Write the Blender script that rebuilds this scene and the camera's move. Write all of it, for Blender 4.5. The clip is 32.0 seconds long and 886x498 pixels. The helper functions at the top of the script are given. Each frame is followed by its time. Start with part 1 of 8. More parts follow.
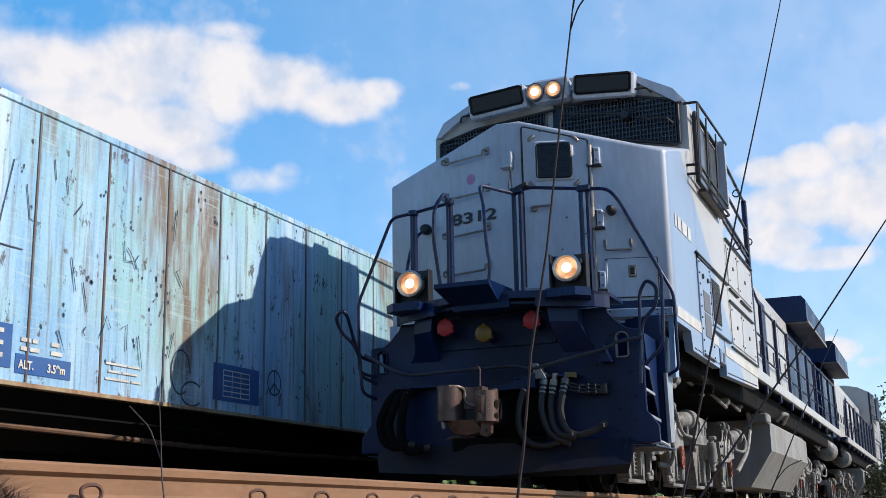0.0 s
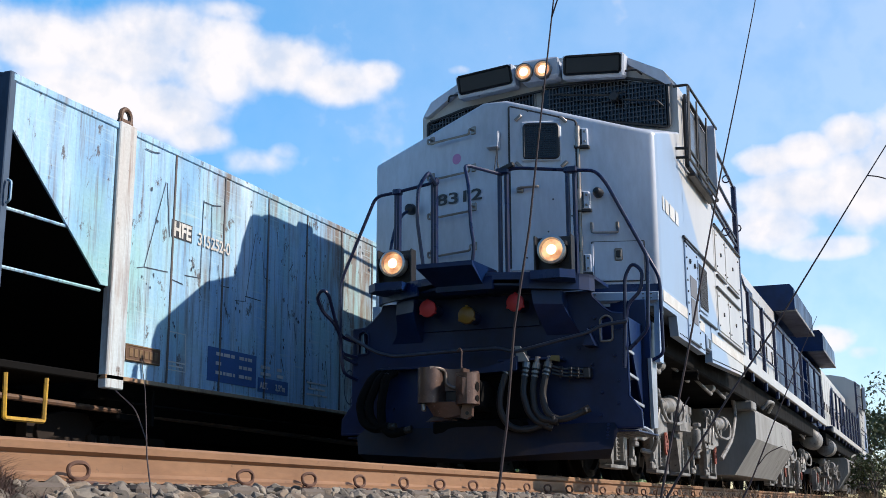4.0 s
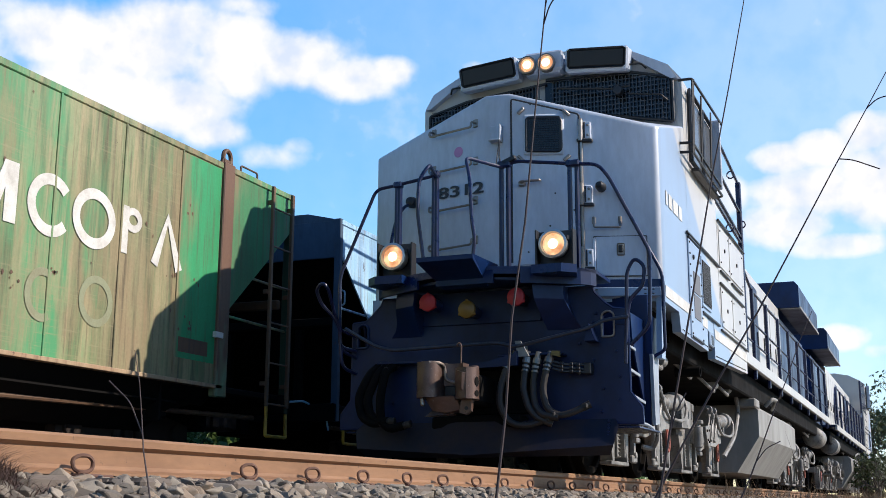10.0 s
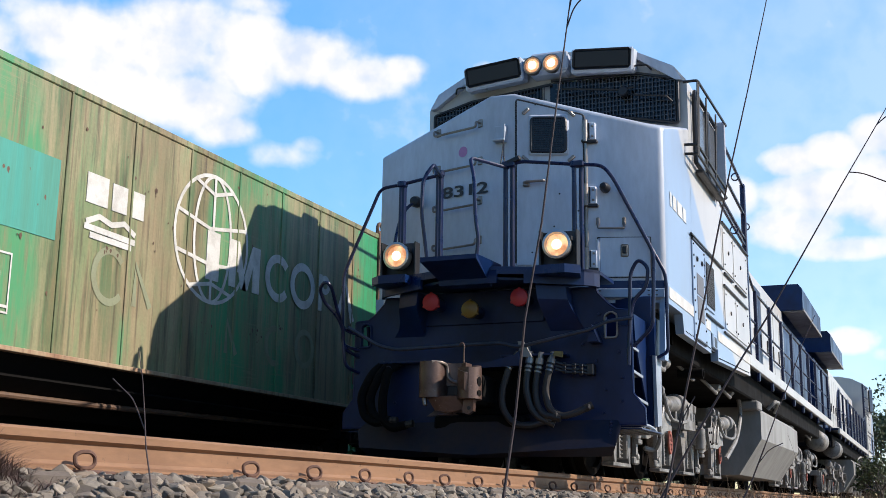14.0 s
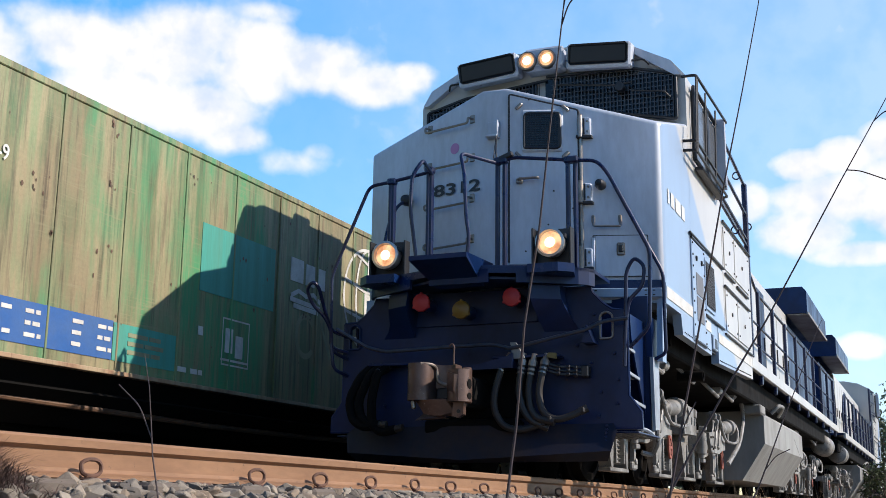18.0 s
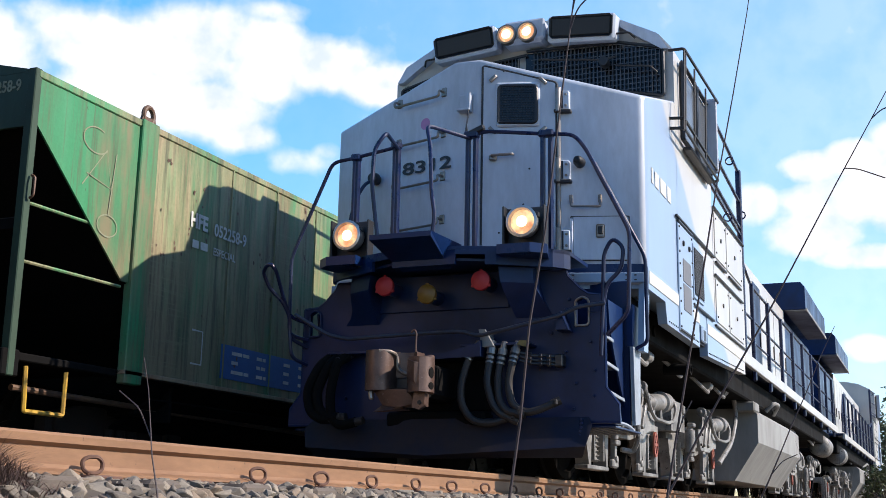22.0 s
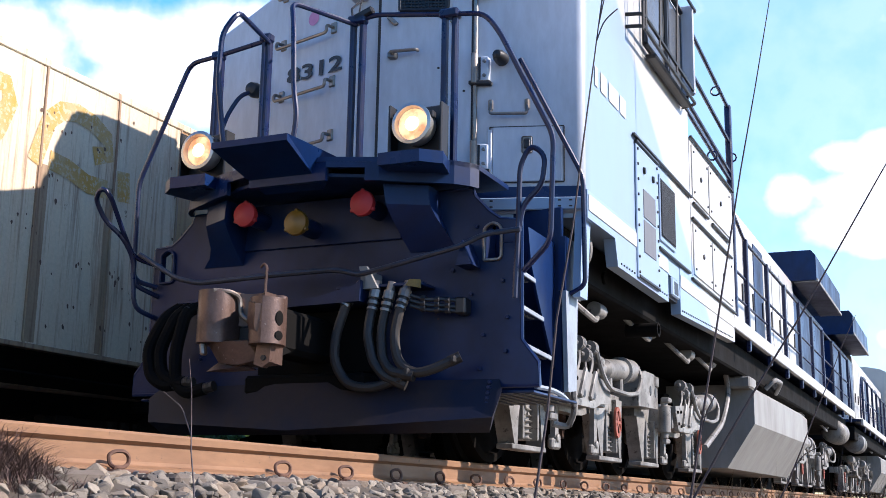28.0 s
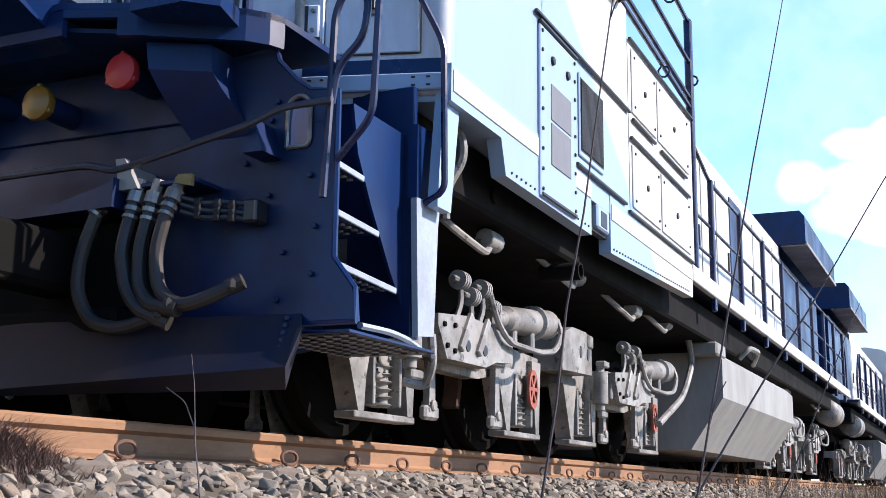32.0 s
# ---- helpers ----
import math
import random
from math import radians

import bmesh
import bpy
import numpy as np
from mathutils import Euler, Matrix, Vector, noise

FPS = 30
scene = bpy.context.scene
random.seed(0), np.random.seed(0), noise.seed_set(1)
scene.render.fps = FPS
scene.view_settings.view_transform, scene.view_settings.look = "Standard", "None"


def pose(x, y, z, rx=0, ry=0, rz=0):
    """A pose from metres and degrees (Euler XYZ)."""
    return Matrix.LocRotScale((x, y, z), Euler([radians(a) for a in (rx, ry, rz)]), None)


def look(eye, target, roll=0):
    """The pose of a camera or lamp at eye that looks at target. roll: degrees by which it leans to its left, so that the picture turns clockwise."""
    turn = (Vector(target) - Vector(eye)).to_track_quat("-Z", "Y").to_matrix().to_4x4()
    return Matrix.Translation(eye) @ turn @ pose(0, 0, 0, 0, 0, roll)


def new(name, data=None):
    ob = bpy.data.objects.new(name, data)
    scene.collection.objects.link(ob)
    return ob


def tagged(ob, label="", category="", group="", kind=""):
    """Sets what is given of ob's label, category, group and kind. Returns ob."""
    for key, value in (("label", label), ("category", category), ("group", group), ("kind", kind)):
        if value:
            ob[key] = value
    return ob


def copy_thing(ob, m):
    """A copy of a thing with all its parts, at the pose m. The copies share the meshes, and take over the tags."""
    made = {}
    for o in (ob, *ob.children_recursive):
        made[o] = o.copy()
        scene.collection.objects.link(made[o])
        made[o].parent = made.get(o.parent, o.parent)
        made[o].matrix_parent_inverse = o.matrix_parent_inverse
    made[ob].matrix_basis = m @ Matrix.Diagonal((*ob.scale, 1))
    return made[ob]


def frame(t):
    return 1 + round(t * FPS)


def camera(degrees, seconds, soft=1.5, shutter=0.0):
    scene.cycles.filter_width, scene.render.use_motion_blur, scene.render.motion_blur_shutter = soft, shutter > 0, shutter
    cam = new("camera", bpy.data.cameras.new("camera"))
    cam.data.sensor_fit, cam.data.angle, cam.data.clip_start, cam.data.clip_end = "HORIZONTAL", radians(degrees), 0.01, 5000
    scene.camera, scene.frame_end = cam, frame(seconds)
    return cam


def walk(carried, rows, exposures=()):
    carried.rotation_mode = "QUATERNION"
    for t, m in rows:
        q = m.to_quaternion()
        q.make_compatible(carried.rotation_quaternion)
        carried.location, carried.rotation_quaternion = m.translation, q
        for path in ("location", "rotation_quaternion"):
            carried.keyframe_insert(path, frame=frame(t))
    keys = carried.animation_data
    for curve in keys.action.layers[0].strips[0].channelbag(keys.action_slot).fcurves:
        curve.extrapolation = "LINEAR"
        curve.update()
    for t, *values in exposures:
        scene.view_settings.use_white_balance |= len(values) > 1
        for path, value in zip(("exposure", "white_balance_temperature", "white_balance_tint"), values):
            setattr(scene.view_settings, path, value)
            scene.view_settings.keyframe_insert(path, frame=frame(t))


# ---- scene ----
cam = camera(41.72, 32.0, soft=0.8)
# Seconds, then the turn to the left of the track's line, the tilt up and the lean, in degrees.
VIEW = [
    (0.0, 22.671, 13.196, -1.050), (0.5, 22.479, 13.180, -0.941), (1.0, 22.463, 13.100, -0.818), (1.5, 22.635, 13.035, -0.682),
    (2.0, 22.911, 12.938, -0.457), (2.5, 22.970, 12.784, -0.249), (3.0, 22.805, 12.619, -0.084), (3.5, 22.520, 12.486, -0.101),
    (5.5, 21.748, 12.297, -0.339), (6.0, 21.739, 12.311, -0.368), (6.5, 21.767, 12.276, -0.301), (7.0, 21.807, 12.245, -0.237),
    (7.5, 21.882, 12.234, -0.158), (8.0, 22.073, 12.252, -0.064), (8.5, 22.285, 12.251, 0.039), (9.0, 22.412, 12.201, 0.143),
    (9.5, 22.455, 12.190, 0.221), (10.0, 22.476, 12.191, 0.267), (10.5, 22.582, 12.254, 0.231), (11.0, 22.758, 12.247, 0.283),
    (11.5, 22.863, 12.285, 0.350), (12.0, 22.946, 12.286, 0.453), (12.5, 22.974, 12.264, 0.561), (13.0, 22.920, 12.259, 0.661),
    (13.5, 22.808, 12.204, 0.730), (14.0, 22.662, 12.172, 0.799), (14.5, 22.577, 12.086, 0.776), (16.5, 22.627, 12.107, 0.710),
    (17.0, 22.725, 12.220, 0.617), (17.5, 22.832, 12.398, 0.592), (18.0, 22.934, 12.493, 0.678), (18.5, 23.000, 12.576, 0.714),
    (19.0, 23.100, 12.668, 0.772), (19.5, 23.308, 12.729, 0.881), (20.0, 23.572, 12.801, 0.973), (20.5, 23.644, 12.863, 1.123),
    (21.0, 23.441, 12.848, 1.198), (21.5, 23.195, 12.742, 1.158), (22.0, 23.060, 12.478, 1.075), (22.5, 23.001, 12.270, 0.944),
    (23.0, 22.958, 12.121, 0.865), (23.5, 22.913, 12.026, 0.797), (24.0, 22.879, 12.025, 0.682), (24.5, 22.941, 12.112, 0.569),
    (25.0, 23.005, 12.234, 0.580), (25.5, 23.175, 12.446, 0.616), (27.5, 23.984, 12.426, 0.848), (28.0, 24.206, 12.144, 0.980),
    (28.5, 24.448, 11.879, 1.056), (29.0, 24.617, 11.718, 0.928), (29.5, 24.645, 11.646, 0.727), (30.0, 24.568, 11.666, 0.662),
    (30.5, 24.485, 11.660, 0.661), (31.0, 24.477, 11.630, 0.741), (31.5, 24.522, 11.633, 0.762), (32.0, 24.464, 11.620, 0.781)]
LOCO_RUN = [(0.0, 0.000), (1.0, 0.015), (2.0, 0.035), (3.0, 0.085), (3.5, 0.125), (5.5, 0.277), (6.0, 0.279), (7.0, 0.279), (14.0, 0.279), (14.5, 0.288), (16.5, 0.445), (17.0, 0.500), (18.0, 0.625), (19.0, 0.752), (20.0, 0.910),
            (21.0, 1.132), (22.0, 1.412), (23.0, 1.725), (24.0, 2.061), (25.0, 2.421), (25.5, 2.624), (27.5, 3.554), (28.0, 3.806), (29.0, 4.325), (30.0, 4.857), (31.0, 5.442), (32.0, 6.082)]
TRAIN_RUN = [(0.0, -12.796), (1.0, -11.799), (2.0, -10.802), (3.0, -9.802), (3.5, -9.310), (5.5, -7.321), (6.0, -6.817), (7.0, -5.823), (8.0, -4.832), (9.0, -3.850), (10.0, -2.874), (11.0, -1.908), (12.0, -0.943), (13.0, -0.000), (14.0, 0.920), (14.5, 1.376), (16.5, 3.202), (17.0, 3.606), (18.0, 4.476), (19.0, 5.368), (20.0, 6.252), (21.0, 7.157), (22.0, 8.047), (23.0, 8.928), (24.0, 9.806), (25.0, 10.705), (25.5, 11.145), (27.5, 12.908), (28.0, 13.349), (29.0, 14.230), (30.0, 15.112), (31.0, 15.993), (32.0, 16.874)]

EYE = (0.0, 0.0, -0.25)


def aim(turn, tilt, lean):
    a, b = radians(turn), radians(tilt)
    to = Vector((-math.sin(a) * math.cos(b), math.cos(a) * math.cos(b), math.sin(b)))
    return look(EYE, Vector(EYE) + to * 10, lean)


walk(cam, [(t, aim(a, b, c)) for t, a, b, c in VIEW],
     exposures=[(0.0, 0.33, 6500, 15), (6.0, 0.52, 6500, 15), (14.0, 0.58, 6500, 15), (19.0, 0.60, 6500, 15), (23.0, 0.80, 6420, 17), (28.0, 1.03, 6250, 20), (32.0, 1.16, 6250, 20)])

# ---- light ----
SUN_TO = Vector((1.0, 0.29, 0.69)).normalized()
world = bpy.data.worlds.new("sky")
scene.world = world
world.use_nodes = True
wn = world.node_tree
sky = wn.nodes.new("ShaderNodeTexSky")
sky.sky_type, sky.sun_disc = "NISHITA", False
sky.sun_elevation = math.asin(SUN_TO.z)
sky.air_density, sky.dust_density, sky.ozone_density = 1.0, 0.2, 2.5
sky.sun_rotation = math.atan2(SUN_TO.x, SUN_TO.y)
hue = wn.nodes.new("ShaderNodeHueSaturation")
hue.inputs["Saturation"].default_value = 1.3
wn.links.new(sky.outputs[0], hue.inputs["Color"])
wn.links.new(hue.outputs[0], wn.nodes["Background"].inputs[0])
wn.nodes["Background"].inputs[1].default_value = 0.115
sun = new("sun", bpy.data.lights.new("sun", "SUN"))
sun.data.energy, sun.data.angle, sun.data.color = 4.2, radians(0.53), (1.0, 0.92, 0.79)
sun.matrix_world = look(SUN_TO * 50, (0, 0, 0))

XT, XF = -3.665, -8.335  # centre lines of the two tracks


# ---- mesh building ----
class Shape:
    """Vertices and faces of one part, put together from simple solids."""

    def __init__(self):
        self.v, self.f = [], []

    def add(self, verts, faces):
        n = len(self.v)
        self.v += [tuple(p) for p in verts]
        self.f += [tuple(i + n for i in face) for face in faces]
        return self

    def box(self, x0, x1, y0, y1, z0, z1, c=0.008):
        c = min(c, abs(x1 - x0) * 0.45, abs(y1 - y0) * 0.45, abs(z1 - z0) * 0.45)
        return self.block(Matrix.Translation(((x0 + x1) / 2, (y0 + y1) / 2, (z0 + z1) / 2)), x1 - x0, y1 - y0, z1 - z0, c)

    def block(self, m, a, b, d, c=0.008):
        """A box of the size a, b, d round the origin of m, with chamfered edges."""
        a, b, d, verts, where = a / 2, b / 2, d / 2, [], {}
        for sx in (-1, 1):
            for sy in (-1, 1):
                for sz in (-1, 1):
                    for k, p in enumerate(((a, b - c, d - c), (a - c, b, d - c), (a - c, b - c, d))):
                        where[sx, sy, sz, k] = len(verts)
                        verts.append(m @ Vector((sx * p[0], sy * p[1], sz * p[2])))
        w, faces = where, []
        for s in (-1, 1):
            o = (1, -1)[s < 0]
            faces.append([w[s, -1, -1, 0], w[s, 1, -1, 0], w[s, 1, 1, 0], w[s, -1, 1, 0]][::o])
            faces.append([w[-1, s, -1, 1], w[-1, s, 1, 1], w[1, s, 1, 1], w[1, s, -1, 1]][::o])
            faces.append([w[-1, -1, s, 2], w[1, -1, s, 2], w[1, 1, s, 2], w[-1, 1, s, 2]][::o])
        for s in (-1, 1):
            for t in (-1, 1):
                o = (1, -1)[s * t < 0]
                faces.append([w[s, t, -1, 0], w[s, t, -1, 1], w[s, t, 1, 1], w[s, t, 1, 0]][::o])
                faces.append([w[s, -1, t, 0], w[s, 1, t, 0], w[s, 1, t, 2], w[s, -1, t, 2]][::o])
                faces.append([w[-1, s, t, 1], w[-1, s, t, 2], w[1, s, t, 2], w[1, s, t, 1]][::o])
                for u in (-1, 1):
                    faces.append([w[s, t, u, 0], w[s, t, u, 1], w[s, t, u, 2]][::(1, -1)[s * t * u < 0]])
        return self.add(verts, faces)

    def prism(self, poly, axis, a, b):
        """A polygon in the plane across the axis, extruded from a to b."""
        put = {"x": lambda p, q: (q, p[0], p[1]), "y": lambda p, q: (p[0], q, p[1]), "z": lambda p, q: (p[0], p[1], q)}[axis]
        n = len(poly)
        faces = [tuple(range(n))[::-1], tuple(range(n, 2 * n))] + [(i, (i + 1) % n, n + (i + 1) % n, n + i) for i in range(n)]
        return self.add([put(p, a) for p in poly] + [put(p, b) for p in poly], faces)

    def tube(self, pts, r, n=8, bend=0.05, closed=False):
        pts = [Vector(p) for p in pts]
        line = [pts[0]]
        for p, q, s in zip(pts, pts[1:], pts[2:]):
            d = min(bend, (p - q).length * 0.45, (s - q).length * 0.45)
            e, g = q + (p - q).normalized() * d, q + (s - q).normalized() * d
            line += [e.lerp(q, k / 4).lerp(q.lerp(g, k / 4), k / 4) for k in range(5)] if bend else [q]
        line.append(pts[-1])
        up, verts, rings = None, [], len(line)
        for i, p in enumerate(line):
            d = (line[min(i + 1, rings - 1)] - line[max(i - 1, 0)]).normalized()
            if up is None:
                up = d.orthogonal().normalized()
            up = (up - d * up.dot(d)).normalized()
            side = d.cross(up)
            verts += [p + r * (math.cos(2 * math.pi * k / n) * up + math.sin(2 * math.pi * k / n) * side) for k in range(n)]
        faces = [(i * n + k, i * n + (k + 1) % n, (i + 1) * n + (k + 1) % n, (i + 1) * n + k) for i in range(rings - 1) for k in range(n)]
        return self.add(verts, faces + [tuple(range(n))[::-1], tuple(range((rings - 1) * n, rings * n))])

    def lathe(self, profile, centre, axis="x", n=24):
        """A profile of (along, radius) turned round an axis through the centre."""
        verts, c = [], Vector(centre)
        for h, r in profile:
            for k in range(n):
                u, w = r * math.cos(2 * math.pi * k / n), r * math.sin(2 * math.pi * k / n)
                verts.append(c + Vector({"x": (h, u, w), "y": (w, h, u), "z": (u, w, h)}[axis]))
        m = len(profile)
        faces = [(i * n + k, i * n + (k + 1) % n, (i + 1) * n + (k + 1) % n, (i + 1) * n + k) for i in range(m - 1) for k in range(n)]
        return self.add(verts, faces + [tuple(range(n))[::-1], tuple(range((m - 1) * n, m * n))])

    def cyl(self, centre, r, a, b, axis="x", n=20, c=0.006):
        return self.lathe([(a, r - c), (a + c, r), (b - c, r), (b, r - c)], centre, axis, n)

    def mirrored(self):
        return self.add([(-x, y, z) for x, y, z in self.v], [f[::-1] for f in self.f])

    def mesh(self, name, material, smooth=True):
        me = bpy.data.meshes.new(name)
        me.from_pydata(self.v, [], self.f)
        me.materials.append(material)
        if smooth:
            me.polygons.foreach_set("use_smooth", [True] * len(me.polygons))
            me.set_sharp_from_angle(angle=radians(32))
        me.update()
        return me


def part(name, shape, material, parent, label="", at=None, smooth=True):
    """One mesh object under a thing or a part. shape may be a mesh that other parts share."""
    me = shape if isinstance(shape, bpy.types.Mesh) else shape.mesh(name, material, smooth)
    ob = new(name, me)
    ob.parent = parent
    if at is not None:
        ob.matrix_basis = at
    return tagged(ob, label)


def lettering(name, text, size, material, parent, m, squeeze=1.0, bold=0.0, label=""):
    """Flat letters in the built-in font, as a mesh; the text runs along x of m, from its left end."""
    cu = bpy.data.curves.new(name, "FONT")
    cu.body, cu.size, cu.extrude, cu.offset = text, size, 0.0015, bold
    ob = bpy.data.objects.new(name, cu)
    me = bpy.data.meshes.new_from_object(ob)
    bpy.data.objects.remove(ob)
    bpy.data.curves.remove(cu)
    me.transform(m @ Matrix.Diagonal((squeeze, 1, 1, 1)))
    me.materials.clear()
    me.materials.append(material)
    return part(name, me, material, parent, label)


# ---- materials ----
def tree_of(name):
    m = bpy.data.materials.new(name)
    m.use_nodes = True
    return m, m.node_tree, m.node_tree.nodes["Principled BSDF"]


def noise_of(nt, coords, scale, detail=5.0, rough=0.6, stretch=(1, 1, 1)):
    mp = nt.nodes.new("ShaderNodeMapping")
    mp.inputs["Scale"].default_value = stretch
    nt.links.new(coords, mp.inputs[0])
    no = nt.nodes.new("ShaderNodeTexNoise")
    no.inputs["Scale"].default_value, no.inputs["Detail"].default_value, no.inputs["Roughness"].default_value = scale, detail, rough
    nt.links.new(mp.outputs[0], no.inputs["Vector"])
    return no.outputs["Fac"]


def ramp_of(nt, fac, stops):
    r = nt.nodes.new("ShaderNodeValToRGB")
    e = r.color_ramp.elements
    while len(e) < len(stops):
        e.new(0.5)
    for el, (p, c) in zip(e, stops):
        el.position, el.color = p, (*(c if isinstance(c, tuple) else (c, c, c)), 1)
    nt.links.new(fac, r.inputs[0])
    return r.outputs[0]


def mix_of(nt, fac, a, b, kind="MIX"):
    m = nt.nodes.new("ShaderNodeMix")
    m.data_type, m.blend_type = "RGBA", kind
    for sock, val in ((m.inputs[0], fac), (m.inputs[6], a), (m.inputs[7], b)):
        if isinstance(val, (int, float)):
            sock.default_value = val
        elif isinstance(val, tuple):
            sock.default_value = (*val, 1)
        else:
            nt.links.new(val, sock)
    return m.outputs[2]


def bump_of(nt, bsdf, height, strength, distance=0.01):
    b = nt.nodes.new("ShaderNodeBump")
    b.inputs["Strength"].default_value, b.inputs["Distance"].default_value = strength, distance
    nt.links.new(height, b.inputs["Height"])
    nt.links.new(b.outputs[0], bsdf.inputs["Normal"])


def worn(name, base, dirt, rough=0.45, metal=0.0, much=0.5, scale=2.0, stretch=(1, 1, 1), bump=0.15, spots=None, spot_at=0.66, gloss=0.5):
    """Paint or metal with broad stains, fine grain and, where asked, spots of rust."""
    m, nt, b = tree_of(name)
    co = nt.nodes.new("ShaderNodeTexCoord").outputs["Object"]
    broad = noise_of(nt, co, scale, 6, 0.65, stretch)
    fine = noise_of(nt, co, scale * 14, 4, 0.6, stretch)
    fac = ramp_of(nt, broad, [(0.42, 0.0), (0.75, much)])
    col = mix_of(nt, fac, base, dirt)
    col = mix_of(nt, 0.35, col, ramp_of(nt, fine, [(0.3, 0.62), (0.7, 1.0)]), "MULTIPLY")
    if spots:
        sp = noise_of(nt, co, scale * 6, 8, 0.7)
        col = mix_of(nt, ramp_of(nt, sp, [(spot_at - 0.03, 0.0), (spot_at + 0.03, 0.9)]), col, spots)
    nt.links.new(col, b.inputs["Base Color"])
    nt.links.new(ramp_of(nt, broad, [(0.3, max(rough - 0.12, 0.05)), (0.75, min(rough + 0.25, 1.0))]), b.inputs["Roughness"])
    b.inputs["Metallic"].default_value, b.inputs["Specular IOR Level"].default_value = metal, gloss
    if bump:
        bump_of(nt, b, fine, bump, 0.004)
    return m


def plain(name, base, rough=0.5, metal=0.0, glow=0.0):
    m, nt, b = tree_of(name)
    co = nt.nodes.new("ShaderNodeTexCoord").outputs["Object"]
    n = noise_of(nt, co, 9.0, 5, 0.65)
    nt.links.new(mix_of(nt, 0.3, base, ramp_of(nt, n, [(0.3, 0.55), (0.7, 1.0)]), "MULTIPLY"), b.inputs["Base Color"])
    b.inputs["Roughness"].default_value, b.inputs["Metallic"].default_value = rough, metal
    if glow:
        b.inputs["Emission Color"].default_value, b.inputs["Emission Strength"].default_value = (*base, 1), glow
    return m


def streaked(name, tones, wash, rust, spot_at=0.68, lines=None, seed=0.0, smear=None, smear_at=0.55):
    """Weathered wagon paint: vertical run-off streaks in several tones, wash of another tone, rust spots."""
    m, nt, b = tree_of(name)
    tc = nt.nodes.new("ShaderNodeTexCoord").outputs["Object"]
    mv = nt.nodes.new("ShaderNodeMapping")
    mv.inputs["Location"].default_value = (seed, seed * 2.3, 0)
    nt.links.new(tc, mv.inputs[0])
    co = mv.outputs[0]
    run = noise_of(nt, co, 2.6, 6, 0.62, (0.4, 1.0, 0.06))
    thin = noise_of(nt, co, 16.0, 5, 0.65, (0.4, 1.0, 0.05))
    patch = noise_of(nt, co, 0.55, 4, 0.6, (1, 1, 0.8))
    grain = noise_of(nt, co, 30.0, 5, 0.7)
    n = len(tones)
    col = ramp_of(nt, run, [(0.32 + 0.36 * i / max(n - 1, 1), c) for i, c in enumerate(tones)])
    blot = noise_of(nt, co, 1.5, 6, 0.65, (1, 1, 0.3))
    col = mix_of(nt, 0.35, col, ramp_of(nt, blot, [(0.30 + 0.40 * i / max(n - 1, 1), c) for i, c in enumerate(tones)]))
    col = mix_of(nt, ramp_of(nt, patch, [(0.46, 0.0), (0.62, 0.75)]), col, wash)
    col = mix_of(nt, ramp_of(nt, thin, [(0.51, 0.0), (0.68, 0.7)]), col, rust)
    col = mix_of(nt, 0.4, col, ramp_of(nt, grain, [(0.3, 0.6), (0.65, 1.0)]), "MULTIPLY")
    sp = noise_of(nt, co, 7.0, 7, 0.72, (1, 1, 0.55))
    col = mix_of(nt, ramp_of(nt, sp, [(spot_at, 0.0), (spot_at + 0.04, 0.85)]), col, tuple(c * 0.45 for c in rust))
    if smear:
        wide = noise_of(nt, co, 0.9, 5, 0.6, (1, 1, 0.28))
        broken = noise_of(nt, co, 9.0, 5, 0.7, (1, 1, 0.12))
        f = mix_of(nt, 1.0, ramp_of(nt, wide, [(smear_at, 0.0), (smear_at + 0.10, 1.0)]), ramp_of(nt, broken, [(0.36, 0.15), (0.56, 0.95)]), "MULTIPLY")
        col = mix_of(nt, f, col, smear)
    if lines:
        scratch = noise_of(nt, co, 26.0, 5, 0.7, (1, 0.07, 1.5))
        gate = noise_of(nt, co, 0.8, 3, 0.5)
        f = mix_of(nt, 1.0, ramp_of(nt, scratch, [(0.54, 0.0), (0.66, 0.6)]), ramp_of(nt, gate, [(0.45, 0.0), (0.6, 1.0)]), "MULTIPLY")
        col = mix_of(nt, f, col, lines)
    nt.links.new(col, b.inputs["Base Color"])
    nt.links.new(ramp_of(nt, patch, [(0.3, 0.45), (0.7, 0.75)]), b.inputs["Roughness"])
    bump_of(nt, b, thin, 0.12, 0.004)
    return m


GREY = worn("pale_grey_enamel", (0.54, 0.59, 0.67), (0.20, 0.215, 0.24), 0.35, 0, 0.42, 1.5, (1, 1, 0.3), 0.06, (0.14, 0.13, 0.13), 0.76)


